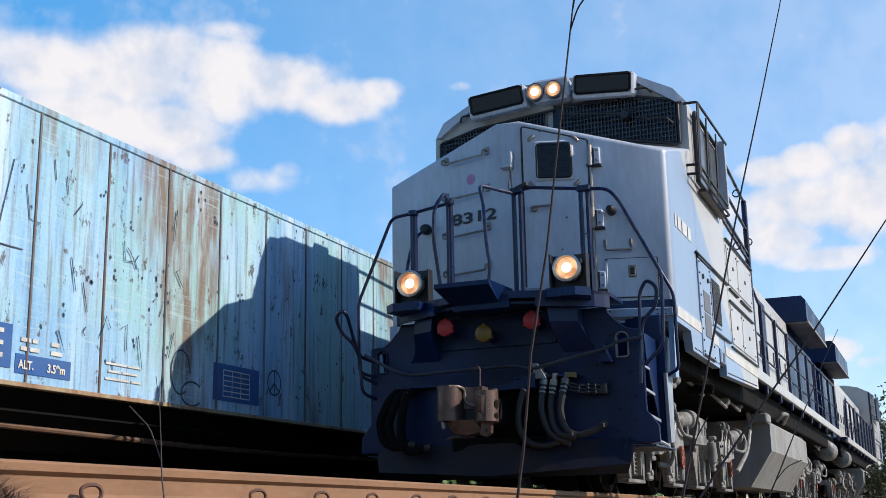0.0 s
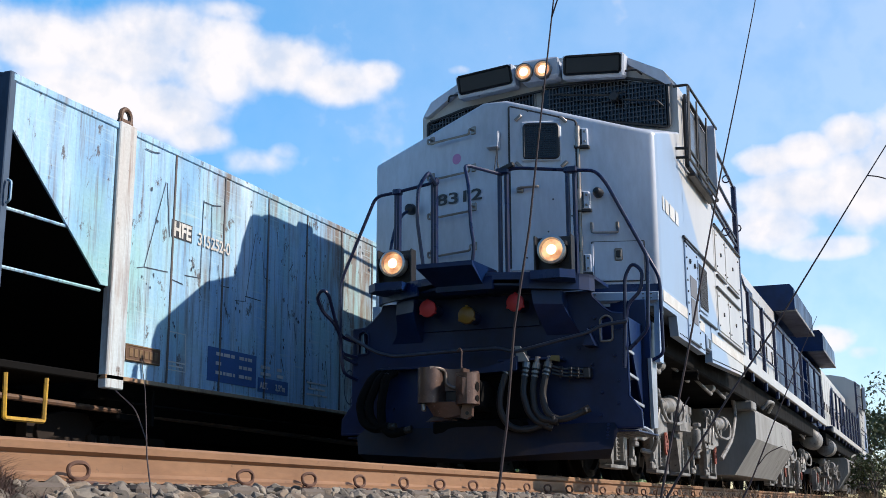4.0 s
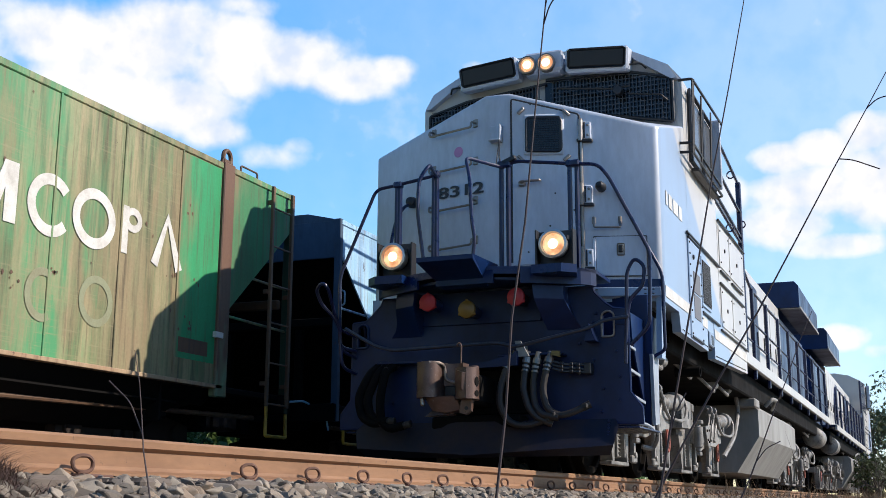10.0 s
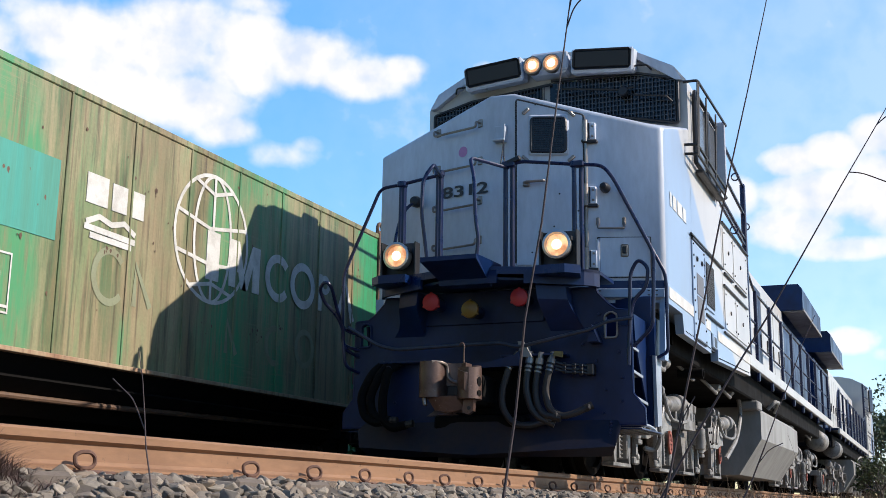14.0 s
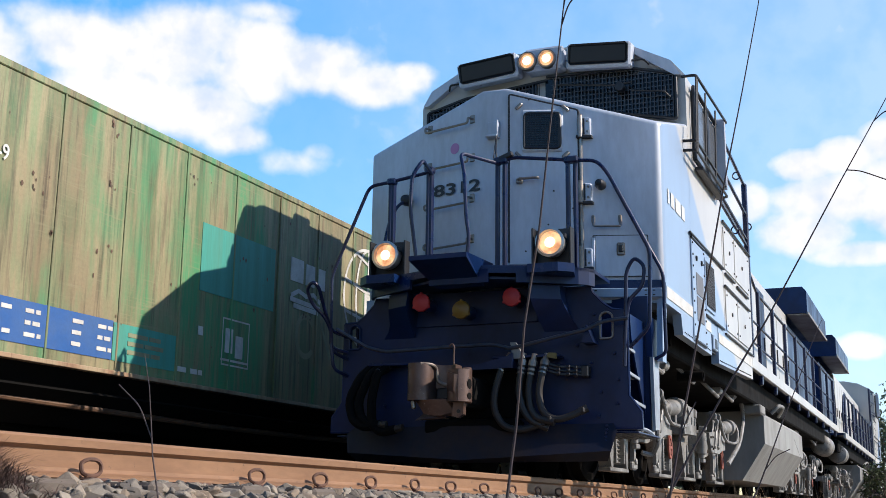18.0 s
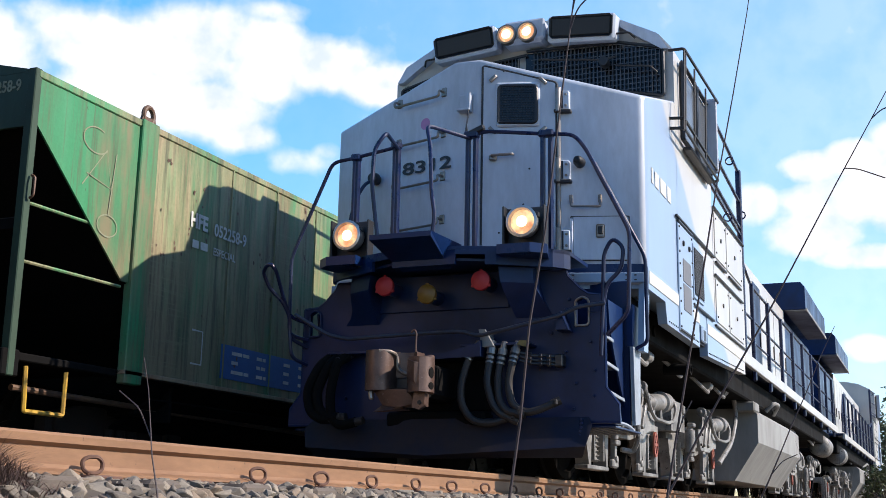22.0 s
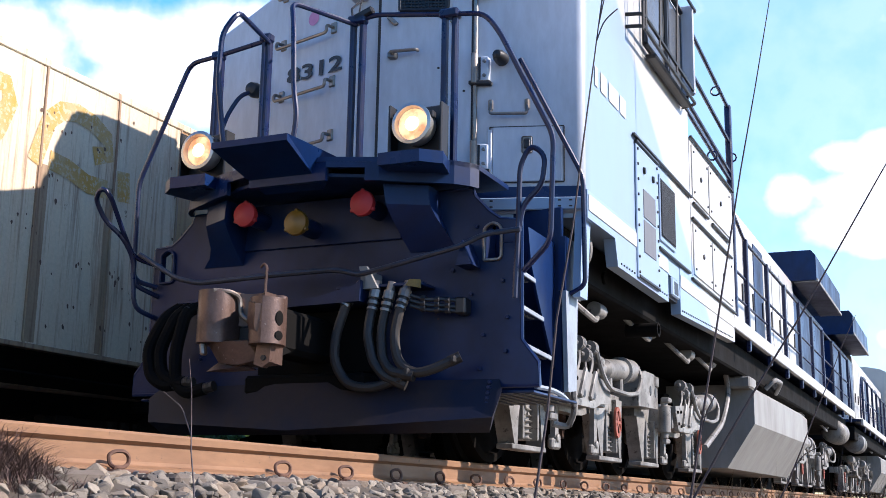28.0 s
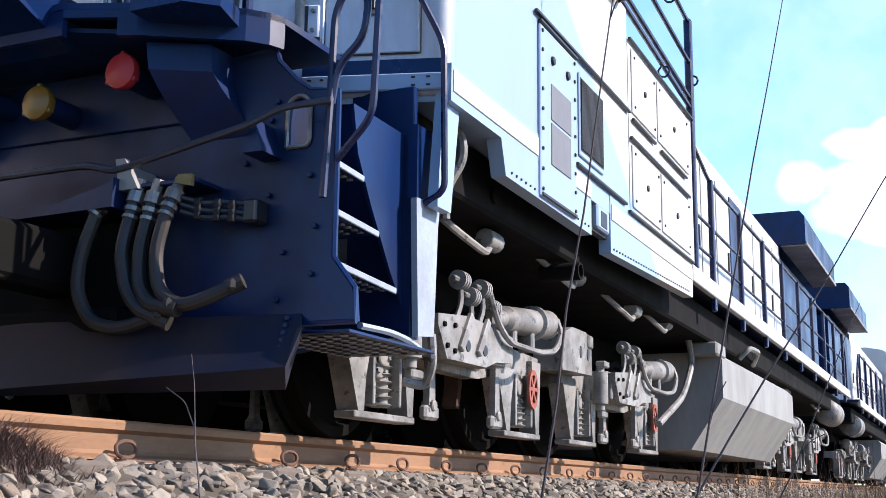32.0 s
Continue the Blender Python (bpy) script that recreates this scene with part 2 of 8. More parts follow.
def livery():
    """Pale blue ahead of a slanting edge, white behind it, as the body side is painted."""
    m, nt, b = tree_of("two_tone_body_enamel")
    co = nt.nodes.new("ShaderNodeTexCoord").outputs["Object"]
    sep = nt.nodes.new("ShaderNodeSeparateXYZ")
    nt.links.new(co, sep.inputs[0])
    f = nt.nodes.new("ShaderNodeMath")
    f.operation = "MULTIPLY_ADD"
    f.inputs[1].default_value = 0.63
    nt.links.new(sep.outputs[1], f.inputs[0])
    nt.links.new(sep.outputs[2], f.inputs[2])
    edge = nt.nodes.new("ShaderNodeMapRange")
    edge.inputs[1].default_value, edge.inputs[2].default_value = 5.07, 5.17
    nt.links.new(f.outputs[0], edge.inputs[0])
    broad = noise_of(nt, co, 1.1, 6, 0.65, (1, 1, 0.4))
    col = mix_of(nt, edge.outputs[0], (0.255, 0.35, 0.48), (0.47, 0.462, 0.44))
    col = mix_of(nt, ramp_of(nt, broad, [(0.45, 0.0), (0.75, 0.35)]), col, (0.22, 0.225, 0.24))
    nt.links.new(col, b.inputs["Base Color"])
    b.inputs["Roughness"].default_value = 0.36
    bump_of(nt, b, noise_of(nt, co, 2.5, 3, 0.5), 0.05, 0.01)
    return m


SIDE = livery()
WHITE = worn("white_stripe", (0.60, 0.59, 0.55), (0.38, 0.34, 0.28), 0.45, 0, 0.6, 2.0)
PLOUGH = worn("scraped_plough_paint", (0.008, 0.011, 0.028), (0.045, 0.030, 0.022), 0.6, 0, 0.95, 1.4, (1, 1, 1), 0.2, (0.09, 0.06, 0.045), 0.71, 0.25)
BLUE = worn("dark_blue_enamel", (0.0035, 0.020, 0.085), (0.006, 0.005, 0.009), 0.34, 0, 0.98, 1.0, (1, 1, 0.7), 0.10, (0.055, 0.028, 0.018), 0.70, 0.30)
PIPE = worn("blue_handrail_paint", (0.003, 0.010, 0.055), (0.006, 0.006, 0.014), 0.3, 0, 0.6, 5.0, bump=0.05)
BLACK = plain("black_paint", (0.012, 0.012, 0.014), 0.45)
# near black: holds the shade under and inside the vehicles as colour
SOOT_SHADE = worn("soot_and_shade_black", (0.0035, 0.0033, 0.0032), (0.011, 0.009, 0.008), 0.85, 0, 0.6, 3.0, gloss=0.12)
GLASS = plain("dark_cab_glass", (0.01, 0.012, 0.014), 0.08)
MESH = plain("wire_guard_steel", (0.055, 0.058, 0.065), 0.5, 0.2)
BOGIE = worn("dusty_grey_bogie_paint", (0.26, 0.25, 0.232), (0.02, 0.018, 0.016), 0.46, 0, 0.95, 2.6, bump=0.2, spots=(0.03, 0.027, 0.024), spot_at=0.60, gloss=0.55)
TANK = worn("dusty_grey_tank_paint", (0.27, 0.268, 0.255), (0.13, 0.125, 0.115), 0.55, 0, 0.8, 1.4, (1, 1, 0.3), 0.10)
STEEL = worn("worn_steel", (0.30, 0.27, 0.24), (0.14, 0.08, 0.05), 0.38, 0.8, 0.6, 4.0)
# wheels are near black: the shade under the vehicles is in their colour
WHEEL = worn("shade_dark_wheel_steel", (0.010, 0.0085, 0.0075), (0.005, 0.0045, 0.004), 0.9, 0.0, 0.8, 3.0, gloss=0.05)
IRON = worn("rusty_coupler_iron", (0.15, 0.092, 0.072), (0.035, 0.022, 0.018), 0.36, 0.45, 0.85, 5.0, bump=0.4, spots=(0.28, 0.24, 0.22), spot_at=0.66)
BAR = worn("dull_bar_steel", (0.075, 0.08, 0.10), (0.03, 0.03, 0.035), 0.38, 0.6, 0.7, 6.0)
RUBBER = worn("dusty_rubber", (0.016, 0.0135, 0.012), (0.06, 0.047, 0.037), 0.55, 0, 0.7, 5.0)
CHROME = plain("lamp_housing_metal", (0.6, 0.58, 0.55), 0.35, 0.8)
def lit_glass(name, dark, light, strength):
    """Ribbed lamp glass that glows unevenly."""
    m, nt, b = tree_of(name)
    co = nt.nodes.new("ShaderNodeTexCoord").outputs["Object"]
    col = ramp_of(nt, noise_of(nt, co, 9.0, 4, 0.6), [(0.40, dark), (0.60, light)])
    nt.links.new(col, b.inputs["Emission Color"])
    b.inputs["Base Color"].default_value, b.inputs["Roughness"].default_value, b.inputs["Emission Strength"].default_value = (0.5, 0.35, 0.2, 1), 0.2, strength
    return m


GLOW = lit_glass("lit_headlamp", (0.55, 0.20, 0.07), (1.0, 0.62, 0.30), 0.85)
CORE = plain("lit_bulb", (1.0, 0.80, 0.52), 0.3, 0, 1.9)
RED = plain("red_lens", (0.42, 0.025, 0.03), 0.5)
AMBER = plain("amber_lens", (0.18, 0.10, 0.01), 0.35)
YELLOW = worn("chipped_yellow_paint", (0.62, 0.36, 0.03), (0.15, 0.09, 0.04), 0.5, 0, 0.9, 6.0)
RAIL = worn("rusty_rail", (0.26, 0.135, 0.065), (0.12, 0.06, 0.033), 0.6, 0.0, 0.7, 3.0, (1, 0.25, 1), 0.2, (0.07, 0.038, 0.025), 0.66)
CLIP = worn("rusty_clip", (0.13, 0.062, 0.038), (0.05, 0.03, 0.022), 0.65, 0.1, 0.7, 9.0)
WOOD = worn("weathered_sleeper", (0.12, 0.095, 0.075), (0.05, 0.04, 0.035), 0.9, 0, 0.8, 3.0, (4, 1, 1), 0.5)
LETTER = worn("faded_white_lettering", (0.62, 0.61, 0.57), (0.3, 0.28, 0.24), 0.6, 0, 0.7, 5.0)
NAVY = worn("dark_blue_panel", (0.022, 0.10, 0.31), (0.05, 0.12, 0.26), 0.5, 0, 0.7, 3.0)
TEAL = worn("turquoise_panel", (0.045, 0.30, 0.24), (0.08, 0.2, 0.13), 0.55, 0, 0.7, 2.0, (1, 3, 0.15))
ORANGE = worn("orange_spray", (0.52, 0.30, 0.05), (0.50, 0.40, 0.24), 0.6, 0, 1.0, 3.0, spots=(0.52, 0.43, 0.28), spot_at=0.54)
SCRAWL = worn("black_spray", (0.02, 0.03, 0.05), (0.1, 0.14, 0.2), 0.6, 0, 0.8, 6.0)
FADED = worn("faint_green_stencil", (0.23, 0.25, 0.15), (0.19, 0.17, 0.10), 0.6, 0, 0.8, 4.0)
BLUE_W = streaked("weathered_blue_wagon_paint", [(0.11, 0.26, 0.46), (0.23, 0.46, 0.69), (0.41, 0.62, 0.78), (0.66, 0.73, 0.79)], (0.29, 0.55, 0.52), (0.13, 0.085, 0.07), 0.60, (0.40, 0.55, 0.58), 3.1, (0.17, 0.12, 0.085), 0.53)
PALE_W = streaked("rusty_white_post_paint", [(0.40, 0.56, 0.66), (0.56, 0.64, 0.67), (0.44, 0.40, 0.36)], (0.50, 0.48, 0.45), (0.20, 0.10, 0.06), 0.62, None, 8.8, (0.24, 0.14, 0.09), 0.55)
SEAM_W = streaked("rusty_seam_paint", [(0.09, 0.10, 0.11), (0.13, 0.09, 0.07), (0.20, 0.30, 0.36)], (0.12, 0.10, 0.09), (0.08, 0.05, 0.035), 0.66, None, 1.1)
GREEN_W = streaked("weathered_green_wagon_paint", [(0.05, 0.06, 0.025), (0.20, 0.145, 0.07), (0.08, 0.15, 0.06), (0.33, 0.275, 0.15), (0.19, 0.28, 0.13), (0.31, 0.25, 0.14)], (0.25, 0.185, 0.105), (0.045, 0.027, 0.016), 0.69, (0.24, 0.22, 0.12), 0.4, (0.045, 0.25, 0.10), 0.51)
BRIGHT = streaked("brighter_green_paint", [(0.010, 0.13, 0.045), (0.016, 0.22, 0.08), (0.05, 0.25, 0.11)], (0.06, 0.15, 0.065), (0.08, 0.06, 0.03), 0.66, None, 7.7, (0.19, 0.15, 0.08), 0.46)
VIVID = streaked("vivid_green_paint", [(0.012, 0.18, 0.06), (0.016, 0.27, 0.10), (0.03, 0.33, 0.13)], (0.02, 0.24, 0.09), (0.07, 0.07, 0.035), 0.66, None, 2.9, (0.20, 0.16, 0.085), 0.50)
BEIGE_W = streaked("weathered_beige_wagon_paint", [(0.62, 0.44, 0.28), (0.68, 0.56, 0.39), (0.66, 0.59, 0.43), (0.72, 0.62, 0.46)], (0.63, 0.51, 0.36), (0.20, 0.085, 0.035), 0.66, None, 5.2, (0.36, 0.17, 0.07), 0.60)
TAN_W = streaked("rusty_tan_wagon_paint", [(0.34, 0.17, 0.065), (0.39, 0.225, 0.095), (0.39, 0.27, 0.13)], (0.35, 0.18, 0.07), (0.20, 0.08, 0.03), 0.66, None, 1.7, (0.26, 0.11, 0.045), 0.55)
CREAM_W = streaked("pale_yellow_post_paint", [(0.38, 0.32, 0.18), (0.44, 0.39, 0.25)], (0.35, 0.30, 0.18), (0.20, 0.11, 0.05), 0.66, None, 4.4, (0.28, 0.15, 0.07), 0.56)
RUST_W = streaked("rusty_brown_paint", [(0.07, 0.036, 0.022), (0.12, 0.06, 0.033), (0.17, 0.095, 0.05)], (0.10, 0.056, 0.03), (0.07, 0.04, 0.03), 0.70, None, 2.2)
# end paints: the shade of the end faces is in the colour, plus rust spots
BLUE_SHADE_END = worn("shaded_grimy_blue_end", (0.045, 0.085, 0.145), (0.02, 0.02, 0.022), 0.7, 0, 0.9, 1.5, (1, 1, 0.4), 0.2, (0.10, 0.06, 0.04), 0.68)
GREEN_SHADE_END = worn("shaded_grimy_green_end", (0.022, 0.055, 0.03), (0.02, 0.02, 0.016), 0.7, 0, 0.9, 1.5, (1, 1, 0.4), 0.2, (0.08, 0.05, 0.03), 0.70)
POST_W = streaked("brown_and_green_post_paint", [(0.10, 0.05, 0.03), (0.16, 0.085, 0.05)], (0.12, 0.06, 0.035), (0.07, 0.04, 0.03), 0.70, None, 3.3, (0.16, 0.32, 0.17), 0.53)
RUN_W = streaked("reddish_rust_runs", [(0.20, 0.10, 0.055), (0.30, 0.16, 0.09), (0.40, 0.32, 0.20), (0.26, 0.13, 0.07)], (0.36, 0.25, 0.15), (0.14, 0.07, 0.04), 0.66, None, 6.3)


# ---- the ground, the tracks and the distance ----
def stone_material():
    m, nt, b = tree_of("ballast_stone")
    tc = nt.nodes.new("ShaderNodeTexCoord").outputs["Object"]
    geo = nt.nodes.new("ShaderNodeNewGeometry")
    info = nt.nodes.new("ShaderNodeObjectInfo")
    add = nt.nodes.new("ShaderNodeMath")
    add.operation = "ADD"
    nt.links.new(geo.outputs["Random Per Island"], add.inputs[0])
    nt.links.new(info.outputs["Random"], add.inputs[1])
    fr = nt.nodes.new("ShaderNodeMath")
    fr.operation = "FRACT"
    nt.links.new(add.outputs[0], fr.inputs[0])
    tone = ramp_of(nt, fr.outputs[0], [(0.0, (0.10, 0.085, 0.07)), (0.35, (0.20, 0.17, 0.135)), (0.7, (0.31, 0.27, 0.215)), (1.0, (0.24, 0.175, 0.12))])
    n = noise_of(nt, tc, 40.0, 5, 0.7)
    nt.links.new(mix_of(nt, 0.5, tone, ramp_of(nt, n, [(0.3, 0.45), (0.7, 1.0)]), "MULTIPLY"), b.inputs["Base Color"])
    b.inputs["Roughness"].default_value = 0.9
    bump_of(nt, b, n, 0.5, 0.006)
    return m


STONE = stone_material()
SOIL = worn("dry_soil_and_gravel", (0.09, 0.07, 0.05), (0.045, 0.036, 0.027), 0.95, 0, 0.9, 0.9, bump=0.6)
STRAW = worn("dry_grass", (0.20, 0.14, 0.08), (0.07, 0.045, 0.03), 0.8, 0, 0.8, 30.0, bump=0)
DEAD = worn("dead_brown_grass", (0.085, 0.052, 0.045), (0.20, 0.13, 0.10), 0.8, 0, 0.8, 40.0, bump=0)
STALK = worn("dark_dry_stalk", (0.055, 0.042, 0.05), (0.11, 0.08, 0.06), 0.7, 0, 0.8, 14.0, bump=0)
LEAF = worn("dull_green_leaf", (0.055, 0.085, 0.03), (0.12, 0.11, 0.04), 0.6, 0, 0.9, 1.5, bump=0)
FRESH = worn("fresh_green_leaf", (0.07, 0.14, 0.025), (0.13, 0.2, 0.04), 0.6, 0, 0.9, 2.5, bump=0)
BARK = worn("grey_bark", (0.10, 0.085, 0.07), (0.05, 0.04, 0.035), 0.9, 0, 0.8, 8.0, (4, 4, 1), 0.5)


def ground_height(x):
    """The lie of the land across the tracks."""
    for (a, za), (b, zb) in zip(LIE, LIE[1:]):
        if a <= x <= b:
            return za + (zb - za) * (x - a) / (b - a)
    return LIE[0][1] if x < LIE[0][0] else LIE[-1][1]


LIE = [(-30.0, -0.7), (-11.6, -0.55), (-10.6, -0.22), (-6.6, -0.22), (-6.0, -0.30), (-5.4, -0.21), (-2.72, -0.20), (-1.75, -0.56), (-0.9, -0.62), (30.0, -0.75)]
xs = [-900, -300, -90, -30, -20, -14] + [-12 + 0.3 * i for i in range(46)] + [2, 4, 8, 20, 60, 250, 900]
ys = [-200, -60, -20, -8, -3] + [0.5 * i for i in range(80)] + [40 + 3 * i for i in range(20)] + [110, 160, 300, 700, 1800]
gs = Shape()
gs.add([(x, y, ground_height(x) + 0.02 * noise.noise(Vector((x * 1.3, y * 1.3, 0)))) for y in ys for x in xs],
       [(j * len(xs) + i, j * len(xs) + i + 1, (j + 1) * len(xs) + i + 1, (j + 1) * len(xs) + i) for j in range(len(ys) - 1) for i in range(len(xs) - 1)])
ground = tagged(part("ground", gs, SOIL, None), "dry brown soil and gravel along the tracks", kind="structure")


def rail_profile():
    half = [(0.070, -0.160), (0.070, -0.150), (0.020, -0.136), (0.009, -0.120), (0.009, -0.055), (0.034, -0.040), (0.036, -0.012), (0.028, -0.002), (0.012, 0.0)]
    return half + [(-x, z) for x, z in half[::-1]]


def clip_shape(s):
    s.tube([(0.05, -0.045, -0.005), (0.02, -0.045, 0.008), (0.01, -0.045, 0.045), (0.02, -0.02, 0.062), (0.03, 0.025, 0.062), (0.035, 0.05, 0.045), (0.035, 0.05, 0.012), (0.03, 0.02, -0.002), (0.02, -0.02, 0.0)], 0.0085, 7, 0.02)
    s.box(0.0, 0.075, -0.055, 0.06, -0.022, -0.008, 0.004)


def plate_shape(s):
    s.box(-0.17, 0.17, -0.085, 0.085, -0.174, -0.160, 0.004)


def sleeper_shape(s):
    s.box(-1.0, 1.0, -0.11, 0.11, -0.33, -0.175, 0.015)


def track(name, xc, y0, sleepers, spacing, label):
    top = tagged(new(name), label, "track", kind="structure")
    top.location = (xc, 0, 0)
    for d in (-1, 1):
        s = Shape().prism([(x + d * 0.535, z) for x, z in rail_profile()], "y", -40.0, 420.0)
        part("rail", s, RAIL, top, "rusty steel rail with a worn head")
    made = {}
    for nm, build, m in (("sleeper", sleeper_shape, WOOD), ("base_plate", plate_shape, CLIP), ("rail_clip", clip_shape, CLIP)):
        sh = Shape()
        build(sh)
        made[nm] = sh.mesh(nm, m)
    rng = random.Random(4)
    for k in range(sleepers):
        y = y0 + spacing * k + rng.uniform(-0.02, 0.02)
        part("sleeper", made["sleeper"], WOOD, top, "", pose(0, y, 0, 0, 0, rng.uniform(-0.8, 0.8)))
        for d in (-1, 1):
            part("base_plate", made["base_plate"], CLIP, top, "", pose(d * 0.535, y, 0))
            for e in (1, -1):
                if (e * d > 0 or k < 30) and (k, d, e) != (4, 1, 1):
                    part("rail_clip", made["rail_clip"], CLIP, top, "", pose(d * 0.535 + e * 0.052, y + rng.uniform(-0.01, 0.01), -0.148) @ pose(0, 0, 0, 0, 0, (0 if e > 0 else 180) + rng.uniform(-6, 6)))
    # the sleepers behind the camera
    for k in range(1, 12):
        part("sleeper", made["sleeper"], WOOD, top, "", pose(0, y0 - spacing * k, 0, 0, 0, rng.uniform(-0.8, 0.8)))
        for d in (-1, 1):
            part("base_plate", made["base_plate"], CLIP, top, "", pose(d * 0.535, y0 - spacing * k, 0))
    return top


track("near_track", XT, 1.86, 60, 0.617, "rusty rails on wooden sleepers in pale ballast")
track("far_track", XF, 1.2, 30, 0.62, "rusty rails of the neighbouring track in ballast")


# loose ballast: sharp stones of a few shapes
def stone_mesh(k):
    rng = random.Random(100 + k)
    bm = bmesh.new()
    pts = []
    for i in range(11):
        v = Vector((rng.gauss(0, 1), rng.gauss(0, 1), rng.gauss(0, 1))).normalized()
        bm.verts.new((v.x * rng.uniform(0.85, 1.1), v.y * rng.uniform(0.65, 0.9), v.z * rng.uniform(0.45, 0.7)))
    r = bmesh.ops.convex_hull(bm, input=bm.verts)
    bmesh.ops.delete(bm, geom=[g for g in r["geom_interior"] if isinstance(g, bmesh.types.BMVert)], context="VERTS")
    bmesh.ops.bevel(bm, geom=list(bm.edges), offset=0.05, segments=1, affect="EDGES")
    me = bpy.data.meshes.new("ballast_stone")
    bm.to_mesh(me)
    bm.free()
    me.materials.append(STONE)
    return me


STONES = [stone_mesh(k) for k in range(9)]
stone_data = [([v.co.copy() for v in me.vertices], [tuple(p.vertices) for p in me.polygons]) for me in STONES]
rng = random.Random(11)


def lay(x, y, size):
    return Matrix.Translation((x, y, ground_height(x) + size * 0.15)) @ Euler([rng.uniform(-0.5, 0.5), rng.uniform(-0.5, 0.5), rng.uniform(0, 6.3)]).to_matrix().to_4x4() @ Matrix.Diagonal((size, size, size, 1))


picked, verts, faces = 0, [], []
spots = []
for k in range(9800):
    y = 1.8 + 26.0 * rng.random() ** 1.5
    x = rng.uniform(-3.12, -1.7) if k % 7 else rng.uniform(-5.2, -3.2)
    spots.append((x, y, rng.uniform(0.026, 0.056) * (1.25 if rng.random() < 0.12 else 1.0)))
for k in range(7200):
    y = rng.uniform(-6.0, 1.85) if k % 3 else rng.uniform(1.8, 12.0)
    x = rng.uniform(-5.4, -1.7) if k % 3 else rng.uniform(-10.2, -3.2)
    spots.append((x, y, rng.uniform(0.028, 0.056)))
for x, y, size in spots:
    m = lay(x, y, size)
    if picked < 300 and 3.0 < y < 7.0 and -2.95 < x < -2.25:
        ob = part("ballast_stone", STONES[picked % 9], STONE, ground, "", m)
        picked += 1
        continue
    vs, fs = stone_data[rng.randrange(9)]
    n = len(verts)
    verts += [tuple(m @ v) for v in vs]
    faces += [tuple(i + n for i in f) for f in fs]
bal = Shape()
bal.v, bal.f = verts, faces
tagged(part("ballast", bal, STONE, None, smooth=False), "heaped grey-brown crushed stone beside the rail", "ballast", kind="stuff")


# dead grass on the bank and thin weeds farther along it
def blades(name, spots, material, label):
    r = random.Random(len(spots))
    v, f = [], []
    for x, y, z, h, lean, w in spots:
        a = r.uniform(0, 6.3)
        dx, dy = math.cos(a) * lean, math.sin(a) * lean
        px, py = -math.sin(a) * w, math.cos(a) * w
        n = len(v)
        for k in range(5):
            q = k / 4
            ww = 1 - 0.85 * q
            cx, cy, cz = x + dx * q * q * h, y + dy * q * q * h, z + h * (q - 0.35 * lean * q * q)
            v += [(cx - px * ww, cy - py * ww, cz), (cx + px * ww, cy + py * ww, cz)]
        f += [(n + 2 * k, n + 2 * k + 1, n + 2 * k + 3, n + 2 * k + 2) for k in range(4)]
    s = Shape()
    s.v, s.f = v, f
    return tagged(part(name, s, material, None, smooth=False), label, "grass", kind="stuff")


r2 = random.Random(5)
tuft = []
for k in range(2600):
    y = 2.72 + r2.gauss(0, 0.17)
    x = -2.74 + r2.gauss(0, 0.11)
    near = math.exp(-((y - 2.72) / 0.24) ** 2 - ((x + 2.74) / 0.16) ** 2)
    tuft.append((x, y, ground_height(x) - 0.01 + 0.05 * near * r2.random(), 0.05 + 0.15 * near * r2.uniform(0.5, 1.1), r2.uniform(0.5, 1.5), 0.0022))
blades("dead_grass", tuft, DEAD, "tuft of dead brown grass on the ballast")
weeds = []
for k in range(2600):
    y = 11 + 34 * r2.random()
    x = -1.9 + 0.25 * (y - 11) / 34 + r2.gauss(0, 0.35)
    weeds.append((x, y, ground_height(x) - 0.02, r2.uniform(0.15, 0.55) + 0.02 * max(0, y - 22), r2.uniform(0.1, 0.9), 0.0022 + 0.00012 * y))
stems = []
for k in range(60):
    y = 4.6 + 6.0 * r2.random()
    x = -0.16 * y + 0.17 * y * r2.random()
    stems.append((x, y, -0.66, r2.uniform(0.30, 0.85), r2.uniform(0.02, 0.22), 0.0022))
blades("dry_stems", stems, STALK, "scattered thin dry stems beside the track")
blades("dry_weeds", weeds, STRAW, "dry thin weeds along the foot of the ballast")


